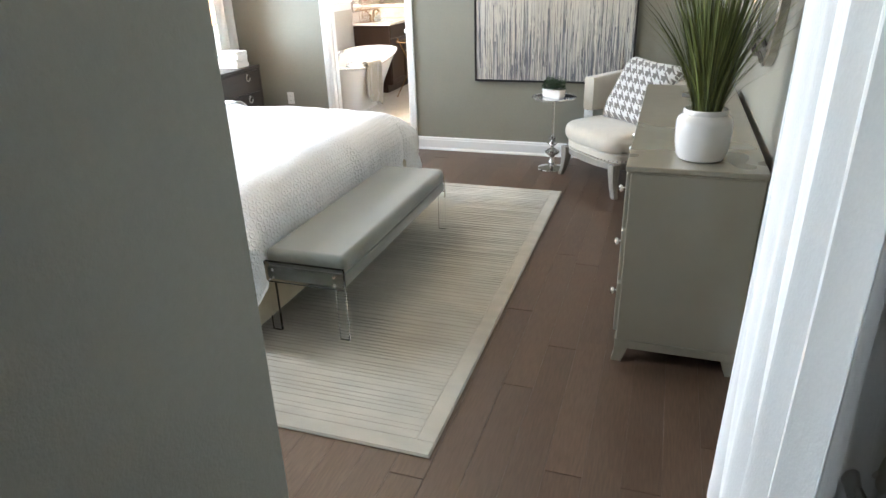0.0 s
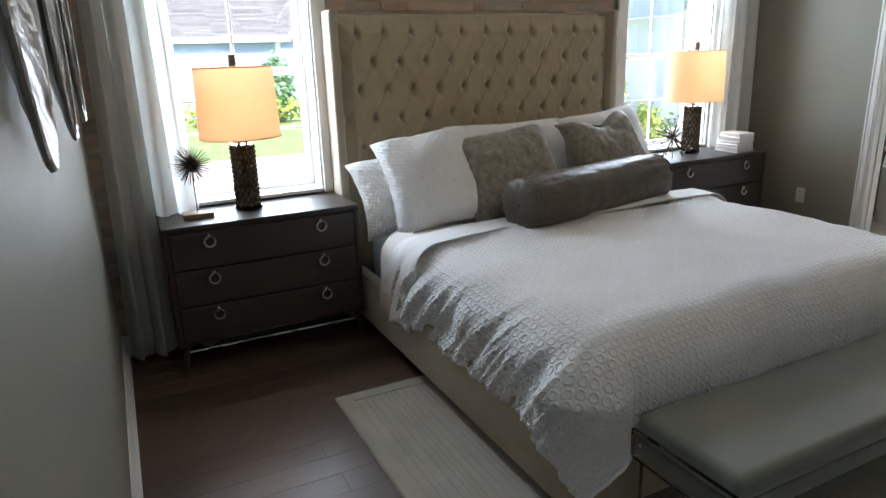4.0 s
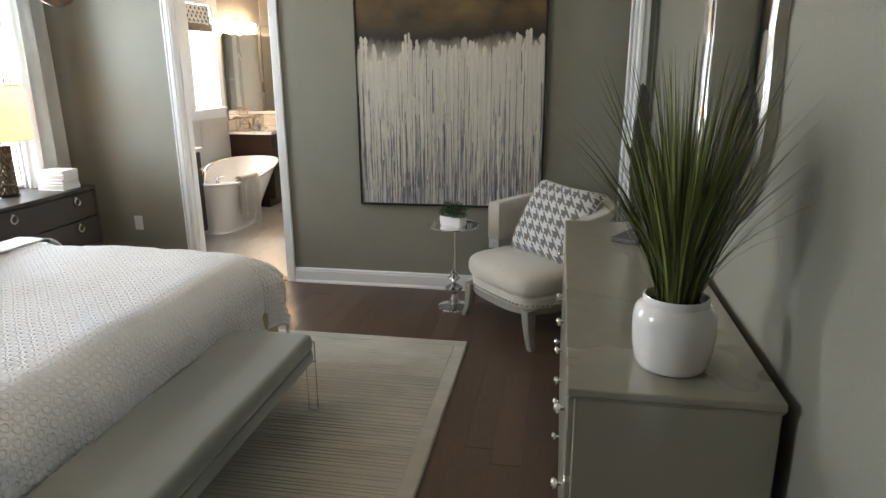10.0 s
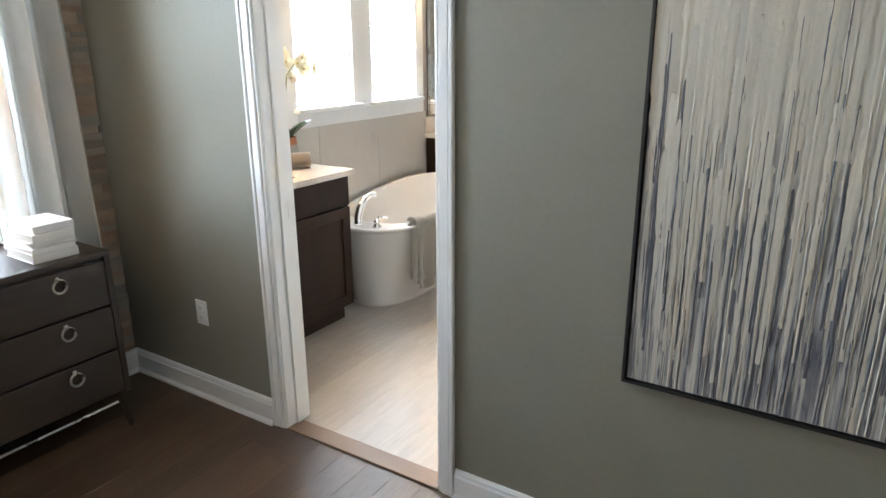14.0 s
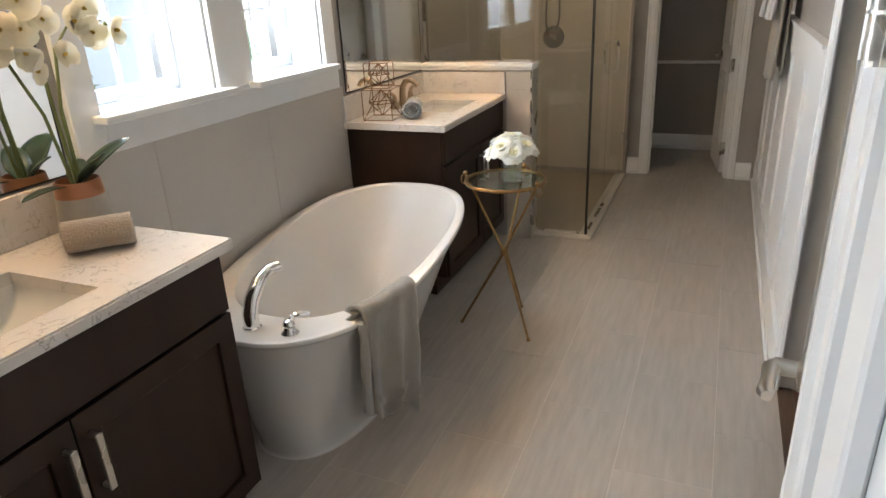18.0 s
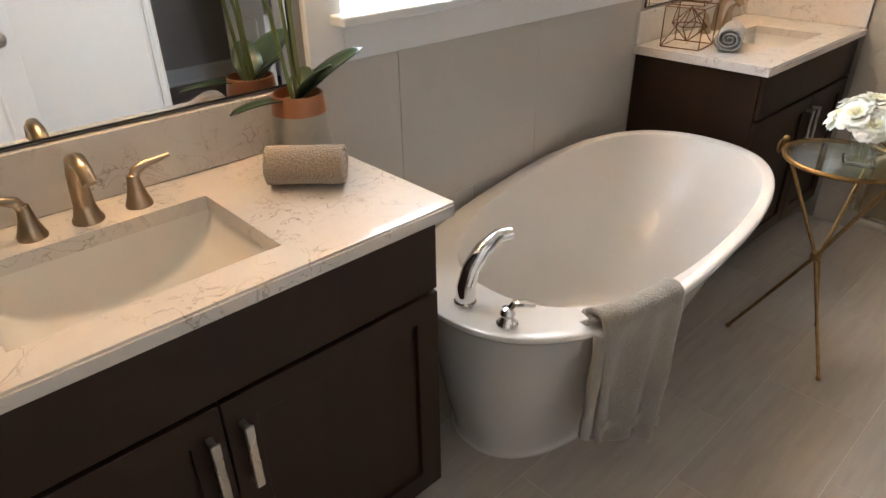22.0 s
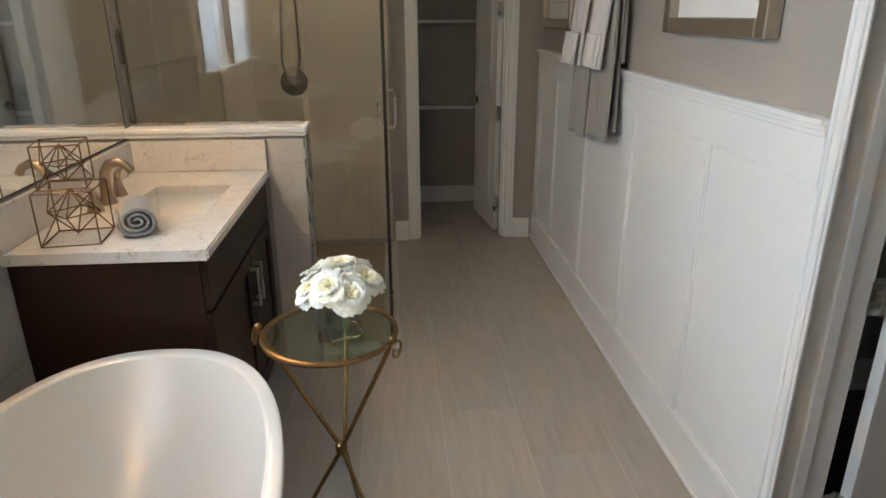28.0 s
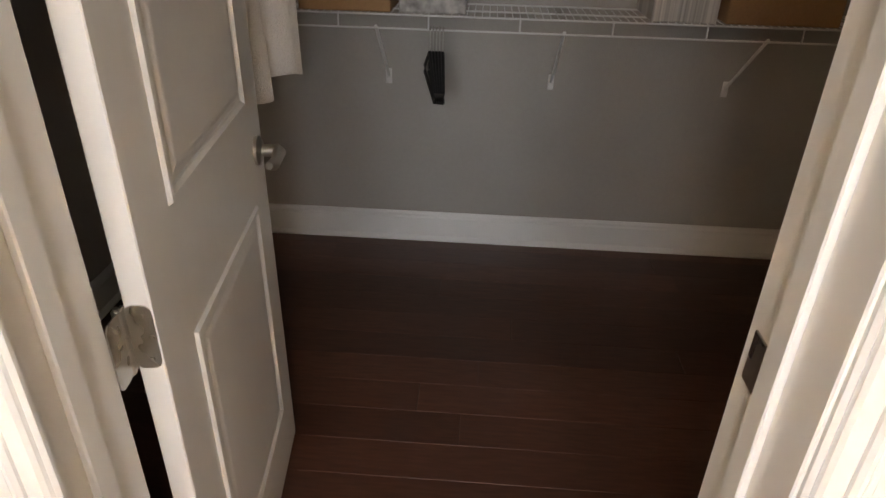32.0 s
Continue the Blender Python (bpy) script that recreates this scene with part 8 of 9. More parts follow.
    tube(b, [(0, -0.005, 2.0), (0, -0.06, 1.99), (0, -0.09, 1.95)], 0.012, 8)
    part("hand_shower", b, DARKENED_NICKEL, s, "round hand shower head", True)


shower_glass()


def wainscot(name, y0, y1, stiles, label):
    """White board-and-batten panelling on the east bathroom wall."""
    t = thing(name, label, "wainscot", (BXE, 0, 0), kind="structure")
    part("backing", cbox((-0.012, y0, 0.0), (0.001, y1, 1.24)), TRIM, t)
    part("top_rail", cbox((-0.024, y0, 1.13), (-0.012, y1, 1.24), 0.002), TRIM, t)
    cap = bmesh.new()
    for a, b, z0, z1 in ((0.0, -0.040, 1.266, 1.28), (0.0, -0.033, 1.254, 1.266), (0.0, -0.028, 1.24, 1.254)):
        box(cap, (b, y0, z0), (a, y1, z1), 0.002)
    part("cap", cap, TRIM, t, "stepped cap moulding")
    part("base", cbox((-0.028, y0, 0.0), (-0.012, y1, 0.165), 0.003), TRIM, t)
    shoe = bmesh.new()
    box(shoe, (-0.044, y0, 0.0), (-0.028, y1, 0.018), 0.006, 3)
    part("shoe_moulding", shoe, TRIM, t, "", True)
    for i, y in enumerate(stiles):
        part("stile", cbox((-0.024, max(y - 0.045, y0), 0.165), (-0.012, min(y + 0.045, y1), 1.13), 0.002), TRIM, t)
    edges = [y0] + list(stiles) + [y1]
    for a, b in zip(edges, edges[1:]):
        if b - a > 0.2:
            m = bmesh.new()
            lo, hi = a + (0.045 if a in stiles else 0), b - (0.045 if b in stiles else 0)
            for p, q in (((lo, 0.165), (hi, 0.175)), ((lo, 1.12), (hi, 1.13)), ((lo, 0.175), (lo + 0.01, 1.12)), ((hi - 0.01, 0.175), (hi, 1.12))):
                box(m, (-0.0175, p[0], p[1]), (-0.012, q[0], q[1]), 0.002)
            part("panel_bead", m, TRIM, t)
    return t


wainscot("wainscot", CL_Y1 + 0.017, BY1 - 0.001, (9.10, 9.745, 10.385, 11.02, 11.44), "white painted wainscot panels along the bathroom wall")
wainscot("wainscot_south", BY0 + 0.001, CL_Y0 - 0.052, (6.95,), "white painted wainscot panel by the bathroom door")

DOOR_PAINT = mat("white_door_paint", (0.76, 0.76, 0.75), 0.35, second=(0.72, 0.72, 0.71), scale=40, amount=0.4, stretch=(1, 1, 0.1), bump=0.08)


def plate(bm, m, w, h, r=0.012, th=0.0022):
    """A thin metal plate with rounded corners, flat on its local z."""
    ring = []
    for cx, cy, a0 in ((w / 2 - r, h / 2 - r, 0), (-w / 2 + r, h / 2 - r, 90), (-w / 2 + r, -h / 2 + r, 180), (w / 2 - r, -h / 2 + r, 270)):
        for k in range(5):
            a = radians(a0 + 22.5 * k)
            ring.append((cx + r * math.cos(a), cy + r * math.sin(a)))
    lo = [bm.verts.new(m @ Vector((x, y, -th / 2))) for x, y in ring]
    hi = [bm.verts.new(m @ Vector((x, y, th / 2))) for x, y in ring]
    bm.faces.new(lo[::-1])
    bm.faces.new(hi)
    for k in range(len(ring)):
        j = (k + 1) % len(ring)
        bm.faces.new((lo[k], lo[j], hi[j], hi[k]))


def panel_door(name, label, p, rz, w, h=2.40, mirror=1, knob_z=0.92, back=0.065):
    """A two-panel door leaf; local y runs from the hinge to the latch, local x is its thickness."""
    t = thing(name, label, "door", p, rz, kind="structure")
    th = 0.035
    b = bmesh.new()
    box(b, (-th / 2, 0, 0.012), (th / 2, w, h), 0.002)
    leaf = part("leaf", b, DOOR_PAINT, t)
    for s in (-1, 1):
        for z0, z1 in ((0.195, 0.775), (0.985, h - 0.14)):
            y0, y1 = 0.115, w - 0.115
            x = s * (th / 2)
            m = bmesh.new()
            rings = []
            for e, d in ((0.0, -0.001), (0.004, 0.006), (0.012, 0.0065), (0.019, 0.002), (0.024, 0.0005), (0.034, 0.001), (0.044, 0.0035), (0.05, 0.004)):
                rings.append([m.verts.new((x + s * d, yy, zz)) for yy, zz in ((y0 + e, z0 + e), (y1 - e, z0 + e), (y1 - e, z1 - e), (y0 + e, z1 - e))])
            for p, q in zip(rings, rings[1:]):
                for k in range(4):
                    m.faces.new((p[k], p[(k + 1) % 4], q[(k + 1) % 4], q[k]))
            m.faces.new(rings[-1])
            part("panel_moulding", m, DOOR_PAINT, leaf, "raised panel moulding")
        k = bmesh.new()
        m0 = Matrix.Translation((s * th / 2, w - back, knob_z)) @ pose(0, 0, 0, 0, 90 * s, 0)
        lathe(k, [(0.032, 0), (0.032, 0.006), (0.024, 0.011), (0.013, 0.014), (0.013, 0.045)], 24, m0)
        x = s * (th / 2 + 0.05)
        y = w - back
        tube(k, [(s * (th / 2 + 0.01), y, knob_z), (x - s * 0.006, y, knob_z), (x, y - 0.01, knob_z), (x, y - 0.045, knob_z - 0.004), (x, y - 0.08, knob_z - 0.001), (x - s * 0.004, y - 0.1, knob_z + 0.004)], [0.013, 0.014, 0.014, 0.011, 0.0125, 0.008], 12)
        part("lever_handle", k, NICKEL, t, "brushed nickel lever handle", True)
    part("latch", cbox((-0.012, w - 0.001, knob_z - 0.03), (0.012, w + 0.0015, knob_z + 0.03)), NICKEL, t)
    for z in (0.21, 0.852, 1.52, 2.2):
        hg = bmesh.new()
        s = mirror
        kx, ky = s * (th / 2 + 0.004), -0.012
        for q in range(5):
            tube(hg, [(kx, ky, z - 0.05 + 0.02 * q), (kx, ky, z - 0.0315 + 0.02 * q)], 0.0065, 10)
        tube(hg, [(kx, ky, z - 0.053), (kx, ky, z + 0.053)], 0.004, 8)
        plate(hg, pose(s * 0.001, -0.0012, z, 90, 0, 0), 0.034, 0.1)
        plate(hg, pose(s * (th / 2 + 0.001), -0.034, z, 0, 90, 0) @ pose(0, 0, 0, 0, 0, 90), 0.04, 0.1)
        box(hg, (s * (th / 2 - 0.001), -0.014, z - 0.05), (s * (th / 2 + 0.003), -0.0005, z + 0.05))
        hinge = part("hinge", hg, NICKEL, t, "brushed nickel butt hinge with rounded plates", 40)
        for q in (-0.035, 0.0, 0.035):
            sc = bmesh.new()
            lathe(sc, [(0.0038, 0), (0.0034, 0.0012), (0.001, 0.0014)], 10, Matrix.Translation((-s * (0.004 + 0.006 * (q == 0)), -0.0024, z + q)) @ pose(0, 0, 0, 90, 0, 0))
            part("screw", sc, NICKEL, hinge, "", True)
    return t


# closet door, open into the closet, hinged at the north jamb
panel_door("door_closet", "white two-panel closet door standing open", (-0.941, 8.480, 0), -83.5, 0.684, mirror=-1, knob_z=0.875, back=0.055)
# bathroom door, open along the bathroom wall, hinged at the east jamb
panel_door("door_bathroom", "white two-panel bathroom door standing open", (DOOR_X1 + 0.014, BY0 + 0.024, 0), -9, 0.725, mirror=-1, knob_z=0.93)
# linen closet door, ajar
panel_door("door_linen", "white two-panel linen closet door standing open", (-1.413, BY1 + 0.128, 0), 8, 0.545, mirror=-1, knob_z=0.89)
# entry door, open against the passage wall
panel_door("door_entry", "white two-panel bedroom entry door standing open", (1.207, 0.70, 0), 0.5, 0.84, mirror=1)

_t = thing("linen_rails", "white shelf cleats fixed on the linen closet wall", "shelf rails")
for z in (0.79, 1.44):
    part("rail", cbox((-2.3, LN_Y - 0.06, z - 0.012), (-1.02, LN_Y - 0.005, z + 0.012), 0.002), TRIM, _t)
_t2 = bmesh.new()
box(_t2, (-2.30, 12.1, 1.627), (-1.886, LN_Y - 0.005, 1.647), 0.002)
part("shelf", _t2, TRIM, _t, "white shelf board")

# crown moulding of the bathroom
_b = bmesh.new()
for k, (d, z) in enumerate(((0.012, 2.80), (0.03, 2.83), (0.06, 2.87), (0.085, 2.90))):
    z1 = (2.83, 2.87, 2.90, ZC)[k]
    box(_b, (BXW, BY0, z), (BXW + d, BY1, z1), 0.003)
    box(_b, (BXE - d, BY0, z), (BXE, BY1, z1), 0.003)
    box(_b, (BXW + d, BY1 - d, z), (BXE - d, BY1, z1), 0.003)
structure("trim_crown_bath", _b, TRIM, "stepped white crown moulding of the bathroom", "crown moulding")

# threshold
structure("trim_threshold", cbox((DOOR_X0, YN - 0.01, 0.0), (DOOR_X1, YN + 0.075, 0.009), 0.003, 2), mat("threshold_wood", (0.22, 0.14, 0.085), 0.4, scale=20, amount=0.6, stretch=(0.6, 5, 1)), "wooden threshold strip in the bathroom doorway", "threshold")
structure("trim_threshold_closet", cbox((BXE - 0.005, CL_Y0, 0.0), (BXE + 0.05, CL_Y1, 0.007), 0.003), WOOD_FLOOR, "wooden threshold strip in the closet doorway", "threshold")
_b = bmesh.new()
box(_b, (DOOR_X0 - 0.001, YN + 0.09, 0.90), (DOOR_X0 + 0.0025, YN + 0.075, 0.965), 0.001)
structure("strike_plate", _b, NICKEL, "brushed nickel strike plate on the door frame", "strike plate")
_b = bmesh.new()
box(_b, (BXE + 0.11, CL_Y0 - 0.001, 0.90), (BXE + 0.145, CL_Y0 + 0.0025, 0.965), 0.001)
structure("strike_plate_closet", _b, NICKEL, "brushed nickel strike plate on the closet frame", "strike plate")


def towel_bar():
    t = thing("towel_bar", "brushed nickel towel bar on the bathroom wall", "towel bar", (BXE, 0, 1.605))
    b = bmesh.new()
    tube(b, [(-0.065, 9.74, 0), (-0.065, 10.56, 0)], 0.008, 10)
    part("bar", b, NICKEL, t, "", True)
    for y in (9.74, 10.56):
        b = bmesh.new()
        lathe(b, [(0.026, 0), (0.026, 0.008), (0.014, 0.03), (0.012, 0.06), (0.014, 0.078), (0.006, 0.084)], 18, Matrix.Translation((0, y, 0)) @ pose(0, 0, 0, 0, -90, 0))
        part("bracket", b, NICKEL, t, "flared bracket", True)

    def hung(name, label, y0, y1, drop_f, drop_b, off, material, seed, th, flare=0.03):
        q = thing(name, label, "towel", group="towels on the bar")
        b = bmesh.new()

        def f(u, v):
            L = v * (drop_f + drop_b + 0.05)
            r = 0.012 + off
            y = y0 + (y1 - y0) * u
            if L < drop_b:
                x, z = BXE - 0.065 + r, 1.605 - (drop_b - L)
            elif L < drop_b + 0.05:
                a = math.pi * (L - drop_b) / 0.05
                x, z = BXE - 0.065 + r * math.cos(a), 1.605 + r * math.sin(a)
            else:
                d = L - drop_b - 0.05
                x, z = BXE - 0.065 - r - flare * d, 1.605 - d
            k = min(1, abs(L - drop_b) * 3)
            x += 0.006 * math.sin(u * 11 + seed) * k * (1 if L > drop_b else 0.4)
            return (min(x, BXE - 0.012), y + 0.012 * math.sin(v * 6 + seed) * k, z)

        grid(b, 26, 60, f)
        terry(part("cloth", b, material, q, smooth=75), th)
        if material == TERRY_WHITE:
            b = bmesh.new()
            grid(b, 20, 14, lambda u, v: Vector(f(u, 0.79 + 0.205 * v)) + Vector((-0.012 - 0.006 * v, 0, 0)))
            terry(part("turned_cuff", b, material, q, "hem turned up as a deep cuff", smooth=75), 0.016)

    hung("bath_towel", "folded grey bath towel hanging on the bar", 9.83, 10.075, 0.62, 0.58, 0.006, TERRY, 0, 0.012)
    hung("bath_towel", "folded grey bath towel hanging on the bar", 10.13, 10.38, 0.655, 0.58, 0.006, TERRY, 2, 0.012)
    hung("hand_towel", "folded white hand towel over the grey towel", 9.86, 10.07, 0.325, 0.30, 0.026, TERRY_WHITE, 4, 0.016, 0.10)
    hung("hand_towel", "folded white hand towel over the grey towel", 10.17, 10.37, 0.33, 0.30, 0.026, TERRY_WHITE, 5, 0.016, 0.10)


towel_bar()


def blade(b, y, z, ln, w, turn, x):
    """A pointed leaf printed flat, its foot at y, z."""
    c, q = math.cos(radians(turn)), math.sin(radians(turn))
    side = []
    for k in range(13):
        f = k / 12
        side.append((w * math.sin(math.pi * f) ** 0.8 * (1 - 0.35 * f), ln * f))
    pts = [(-p, h) for p, h in side] + [(p, h) for p, h in reversed(side[1:-1])]
    b.faces.new([b.verts.new((x, y + p * c + h * q, z - p * q + h * c)) for p, h in pts])


def framed_picture(label, y0, y1, z0, z1, seed):
    t = thing("framed_picture", label, "framed picture", (BXE, 0, 0), 0, "framed prints")
    f = bmesh.new()
    w = 0.05
    for a, b, c, d in ((y0, y0 + w, z0, z1), (y1 - w, y1, z0, z1), (y0 + w, y1 - w, z0, z0 + w), (y0 + w, y1 - w, z1 - w, z1)):
        box(f, (-0.045, a, c), (-0.001, b, d), 0.005, 2)
    part("frame", f, FRAME_METAL, t, "brushed champagne metal frame")
    part("mat_board", cbox((-0.012, y0 + w - 0.004, z0 + w - 0.004), (-0.003, y1 - w + 0.004, z1 - w + 0.004)), PAPER, t, "white mat board")
    a0, a1, c0, c1 = y0 + w + 0.10, y1 - w - 0.10, z0 + w + 0.10, z1 - w - 0.10
    pr = part("print", cbox((-0.0135, a0, c0), (-0.0125, a1, c1)), PRINT_PALE, t, "pale mottled botanical print")
    ln = bmesh.new()
    for p, q in (((a0 - 0.012, c0 - 0.015), (a1 + 0.012, c0 - 0.012)), ((a0 - 0.012, c1 + 0.012), (a1 + 0.012, c1 + 0.015)), ((a0 - 0.015, c0 - 0.015), (a0 - 0.012, c1 + 0.015)), ((a1 + 0.012, c0 - 0.015), (a1 + 0.015, c1 + 0.015))):
        box(ln, (-0.0132, p[0], p[1]), (-0.0121, q[0], q[1]))
    part("border_line", ln, PRINT_DARK, t, "thin dark border line")
    mid = (a0 + a1) / 2
    for k in range(5):
        lf = bmesh.new()
        blade(lf, mid + 0.012 * (k - 2), c0 + 0.02, (c1 - c0) * (0.9 - 0.08 * abs(k - 2)), 0.030, 14 * (k - 2), -0.0138 - 0.0003 * k)
        part("printed_leaf", lf, PRINT_BRONZE if (k + seed) % 2 else PRINT_DARK, pr, "bronze printed leaf")
    part("picture_glass", cbox((-0.022, y0 + w, z0 + w), (-0.020, y1 - w, z1 - w)), GLASS, t).visible_shadow = False


PRINT_PALE = mat("pale_mottled_print", (0.62, 0.61, 0.57), 0.7, second=(0.40, 0.385, 0.35), scale=34, amount=0.9, detail=2, stretch=(1, 1.6, 0.8))
PRINT_DARK = mat("dark_print_ink", (0.10, 0.095, 0.085), 0.6, scale=40, amount=0.3)
PRINT_BRONZE = mat("bronze_print_ink", (0.20, 0.145, 0.07), 0.45, 0.3, second=(0.12, 0.085, 0.04), scale=25, amount=0.7)
FRAME_METAL = mat("champagne_frame_metal", (0.46, 0.40, 0.32), 0.32, 0.85, scale=60, amount=0.3, stretch=(1, 4, 1))
framed_picture("framed botanical print with a white mat and metal frame", 10.70, 11.36, 1.42, 2.22, 1)
framed_picture("framed botanical print with a white mat and metal frame", 8.80, 9.46, 1.44, 2.24, 2)

# ---- closet ----
WIRE = mat("white_coated_wire", (0.72, 0.72, 0.70), 0.45, scale=40, amount=0.2)


def wire_shelf():
    t = thing("wire_shelf", "white coated wire shelf along the closet wall", "wire shelf", (CL_X, 0, 1.0))
    for x, z in ((-0.30, -0.045), (-0.30, 0.0), (-0.012, 0.0), (-0.15, -0.004)):
        front = bmesh.new()
        tube(front, [(x, 6.40, z), (x, 9.38, z)], 0.0035, 6)
        part("rod", front, WIRE, t, "long coated rod", True)

    y, k = 6.42, 0
    cross = bmesh.new()
    while y < 9.38:
        tube(cross, [(-0.006, y, 0.003), (-0.30, y, 0.003)], 0.0013, 4)
        if k % 12 == 0:
            tube(cross, [(-0.30, y, 0.003), (-0.303, y, -0.045)], 0.003, 4)
        y += 0.0255
        k += 1
    o = part("wires", cross, WIRE, t, "close-set cross wires")
    tagged(o, kind="stuff")
    for y in (6.48, 7.133, 7.80, 8.436, 9.08):
        b = bmesh.new()
        tube(b, [(-0.002, y, -0.28), (-0.29, y, -0.04)], 0.006, 6)
        box(b, (-0.006, y - 0.012, -0.31), (-0.001, y + 0.012, -0.25), 0.002)
        part("brace", b, WIRE, t, "slanted support brace", True)


wire_shelf()
HANGER = mat("black_velvet_hanger", (0.012, 0.012, 0.013), 0.7, scale=90, amount=0.4)
for _k in range(5):
    _t = thing("clothes_hanger", "slim black clothes hanger on the wire shelf rod", "clothes hanger", (CL_X - 0.315, 8.205 + 0.011 * _k, 0.955), 5 + 1.2 * _k, "black hangers")
    _b = bmesh.new()
    tube(_b, [(0.012 * math.cos(a), 0, 0.0 + 0.012 * math.sin(a)) for a in [radians(d) for d in range(-20, 200, 20)]] + [(-0.012, 0, -0.02), (0, 0, -0.07)], 0.0018, 6)
    part("hook", _b, NICKEL, _t, "thin metal hook", True)
    _b = bmesh.new()
    tube(_b, [(0, 0, -0.07), (0.20, 0, -0.16), (0.205, 0, -0.185), (-0.205, 0, -0.185), (-0.20, 0, -0.16)], 0.006, 6, True)
    part("frame", _b, HANGER, _t, "flat black frame", True)
BOX_TAN = mat("tan_storage_cloth", (0.33, 0.19, 0.09), 0.85, scale=120, amount=0.5, bump=0.2)
BOX_PRINT = mat("grey_print_box", (0.55, 0.53, 0.50), 0.8, second=(0.16, 0.15, 0.145), scale=26, amount=1.0, detail=2)
BOX_STRIPE = mat("striped_box", (0.60, 0.57, 0.53), 0.8, second=(0.33, 0.31, 0.29), scale=18, amount=1.0, stretch=(1, 6, 0.01), detail=1)
for _nm, _lb, _y0, _y1, _h, _m in (("storage_box", "tan fabric storage box on the wire shelf", 8.38, 8.70, 0.20, BOX_TAN), ("storage_box", "grey patterned storage box on the wire shelf", 8.13, 8.36, 0.17, BOX_PRINT),
                                   ("storage_box", "striped storage box on the wire shelf", 7.31, 7.53, 0.18, BOX_STRIPE), ("storage_box", "tan fabric storage box on the wire shelf", 6.92, 7.29, 0.20, BOX_TAN)):
    _t = thing(_nm, _lb, "storage box", (CL_X - 0.17, (_y0 + _y1) / 2, 1.006), 0, "boxes on the wire shelf")
    _w = (_y1 - _y0) / 2
    part("body", cbox((-0.13, -_w + 0.004, 0), (0.13, _w - 0.004, _h - 0.03), 0.006, 2), _m, _t)
    part("lid", cbox((-0.136, -_w, _h - 0.03), (0.136, _w, _h), 0.005, 2), _m, _t)

# a folded white robe hanging beside the closet door
_t = thing("hanging_robe", "white cotton robe hanging in the closet beside the door", "robe", (-0.04, 8.62, 0))
_b = bmesh.new()
grid(_b, 40, 30, lambda u, v: (-0.06 + 0.36 * u + 0.02 * v, 0.03 * math.sin(u * 16) * (0.4 + v) + 0.02 * math.sin(u * 5), 1.75 - 0.85 * v - 0.02 * math.sin(u * 7)))
part("cloth", _b, TERRY_WHITE, _t, smooth=True).modifiers.new("thick", "SOLIDIFY").thickness = 0.01
_b = bmesh.new()
tube(_b, [(-0.3, 0, 1.76), (0.6, 0, 1.76)], 0.008, 8)
tube(_b, [(0.6, 0, 1.76), (CL_X - 0.02, 0, 1.76)], 0.008, 8)
part("rail", _b, WIRE, _t, "white hanging rail", True)

# ---- outside: lawn, street, neighbour house, shrubs ----
LAWN = mat("lawn_grass", (0.19, 0.25, 0.08), 0.95, second=(0.12, 0.18, 0.05), scale=2.5, amount=0.8, detail=6, bump=0.6, bump_scale=30, broad_tone=0.1)
CONC = mat("pale_concrete", (0.55, 0.53, 0.49), 0.9, scale=6, amount=0.3)
GZ = -0.55
structure("ground", cbox((-900, -900, GZ - 0.1), (900, 900, GZ)), LAWN, "mown lawn outside the windows", "ground")
structure("road", cbox((-13.7, -200, GZ), (-8.6, 200, GZ + 0.012)), CONC, "pale concrete street", "road")
structure("pavement", cbox((-7.6, -200, GZ), (-6.3, 200, GZ + 0.02)), CONC, "pale concrete pavement along the street", "pavement")
_b = bmesh.new()
for x in (-8.6, -13.85):
    box(_b, (x, -200, GZ), (x + 0.15, 200, GZ + 0.1), 0.02)
structure("kerb", _b, CONC, "concrete kerbs of the street", "kerb")
structure("driveway", cbox((-25, -4.9, GZ + 0.001), (-13.9, -0.1, GZ + 0.016)), CONC, "pale concrete driveway across the street", "driveway")

SIDING = mat("blue_lap_siding", (0.30, 0.375, 0.50), 0.7, scale=5, amount=0.2, broad_tone=0.04)
SIDING_PALE = mat("pale_lap_siding", (0.60, 0.62, 0.62), 0.7, scale=5, amount=0.2, broad_tone=0.04)
SHINGLE = mat("grey_roof_shingle", (0.20, 0.19, 0.19), 0.9, second=(0.13, 0.125, 0.125), scale=6, amount=0.8, stretch=(1, 1, 4), per_island=0.25)
WHITE_OUT = mat("white_exterior_trim", (0.78, 0.78, 0.76), 0.6, scale=5, amount=0.1)
OUT_GLASS = mat("dark_window_glass", (0.22, 0.26, 0.31), 0.08, scale=3, amount=0.2)


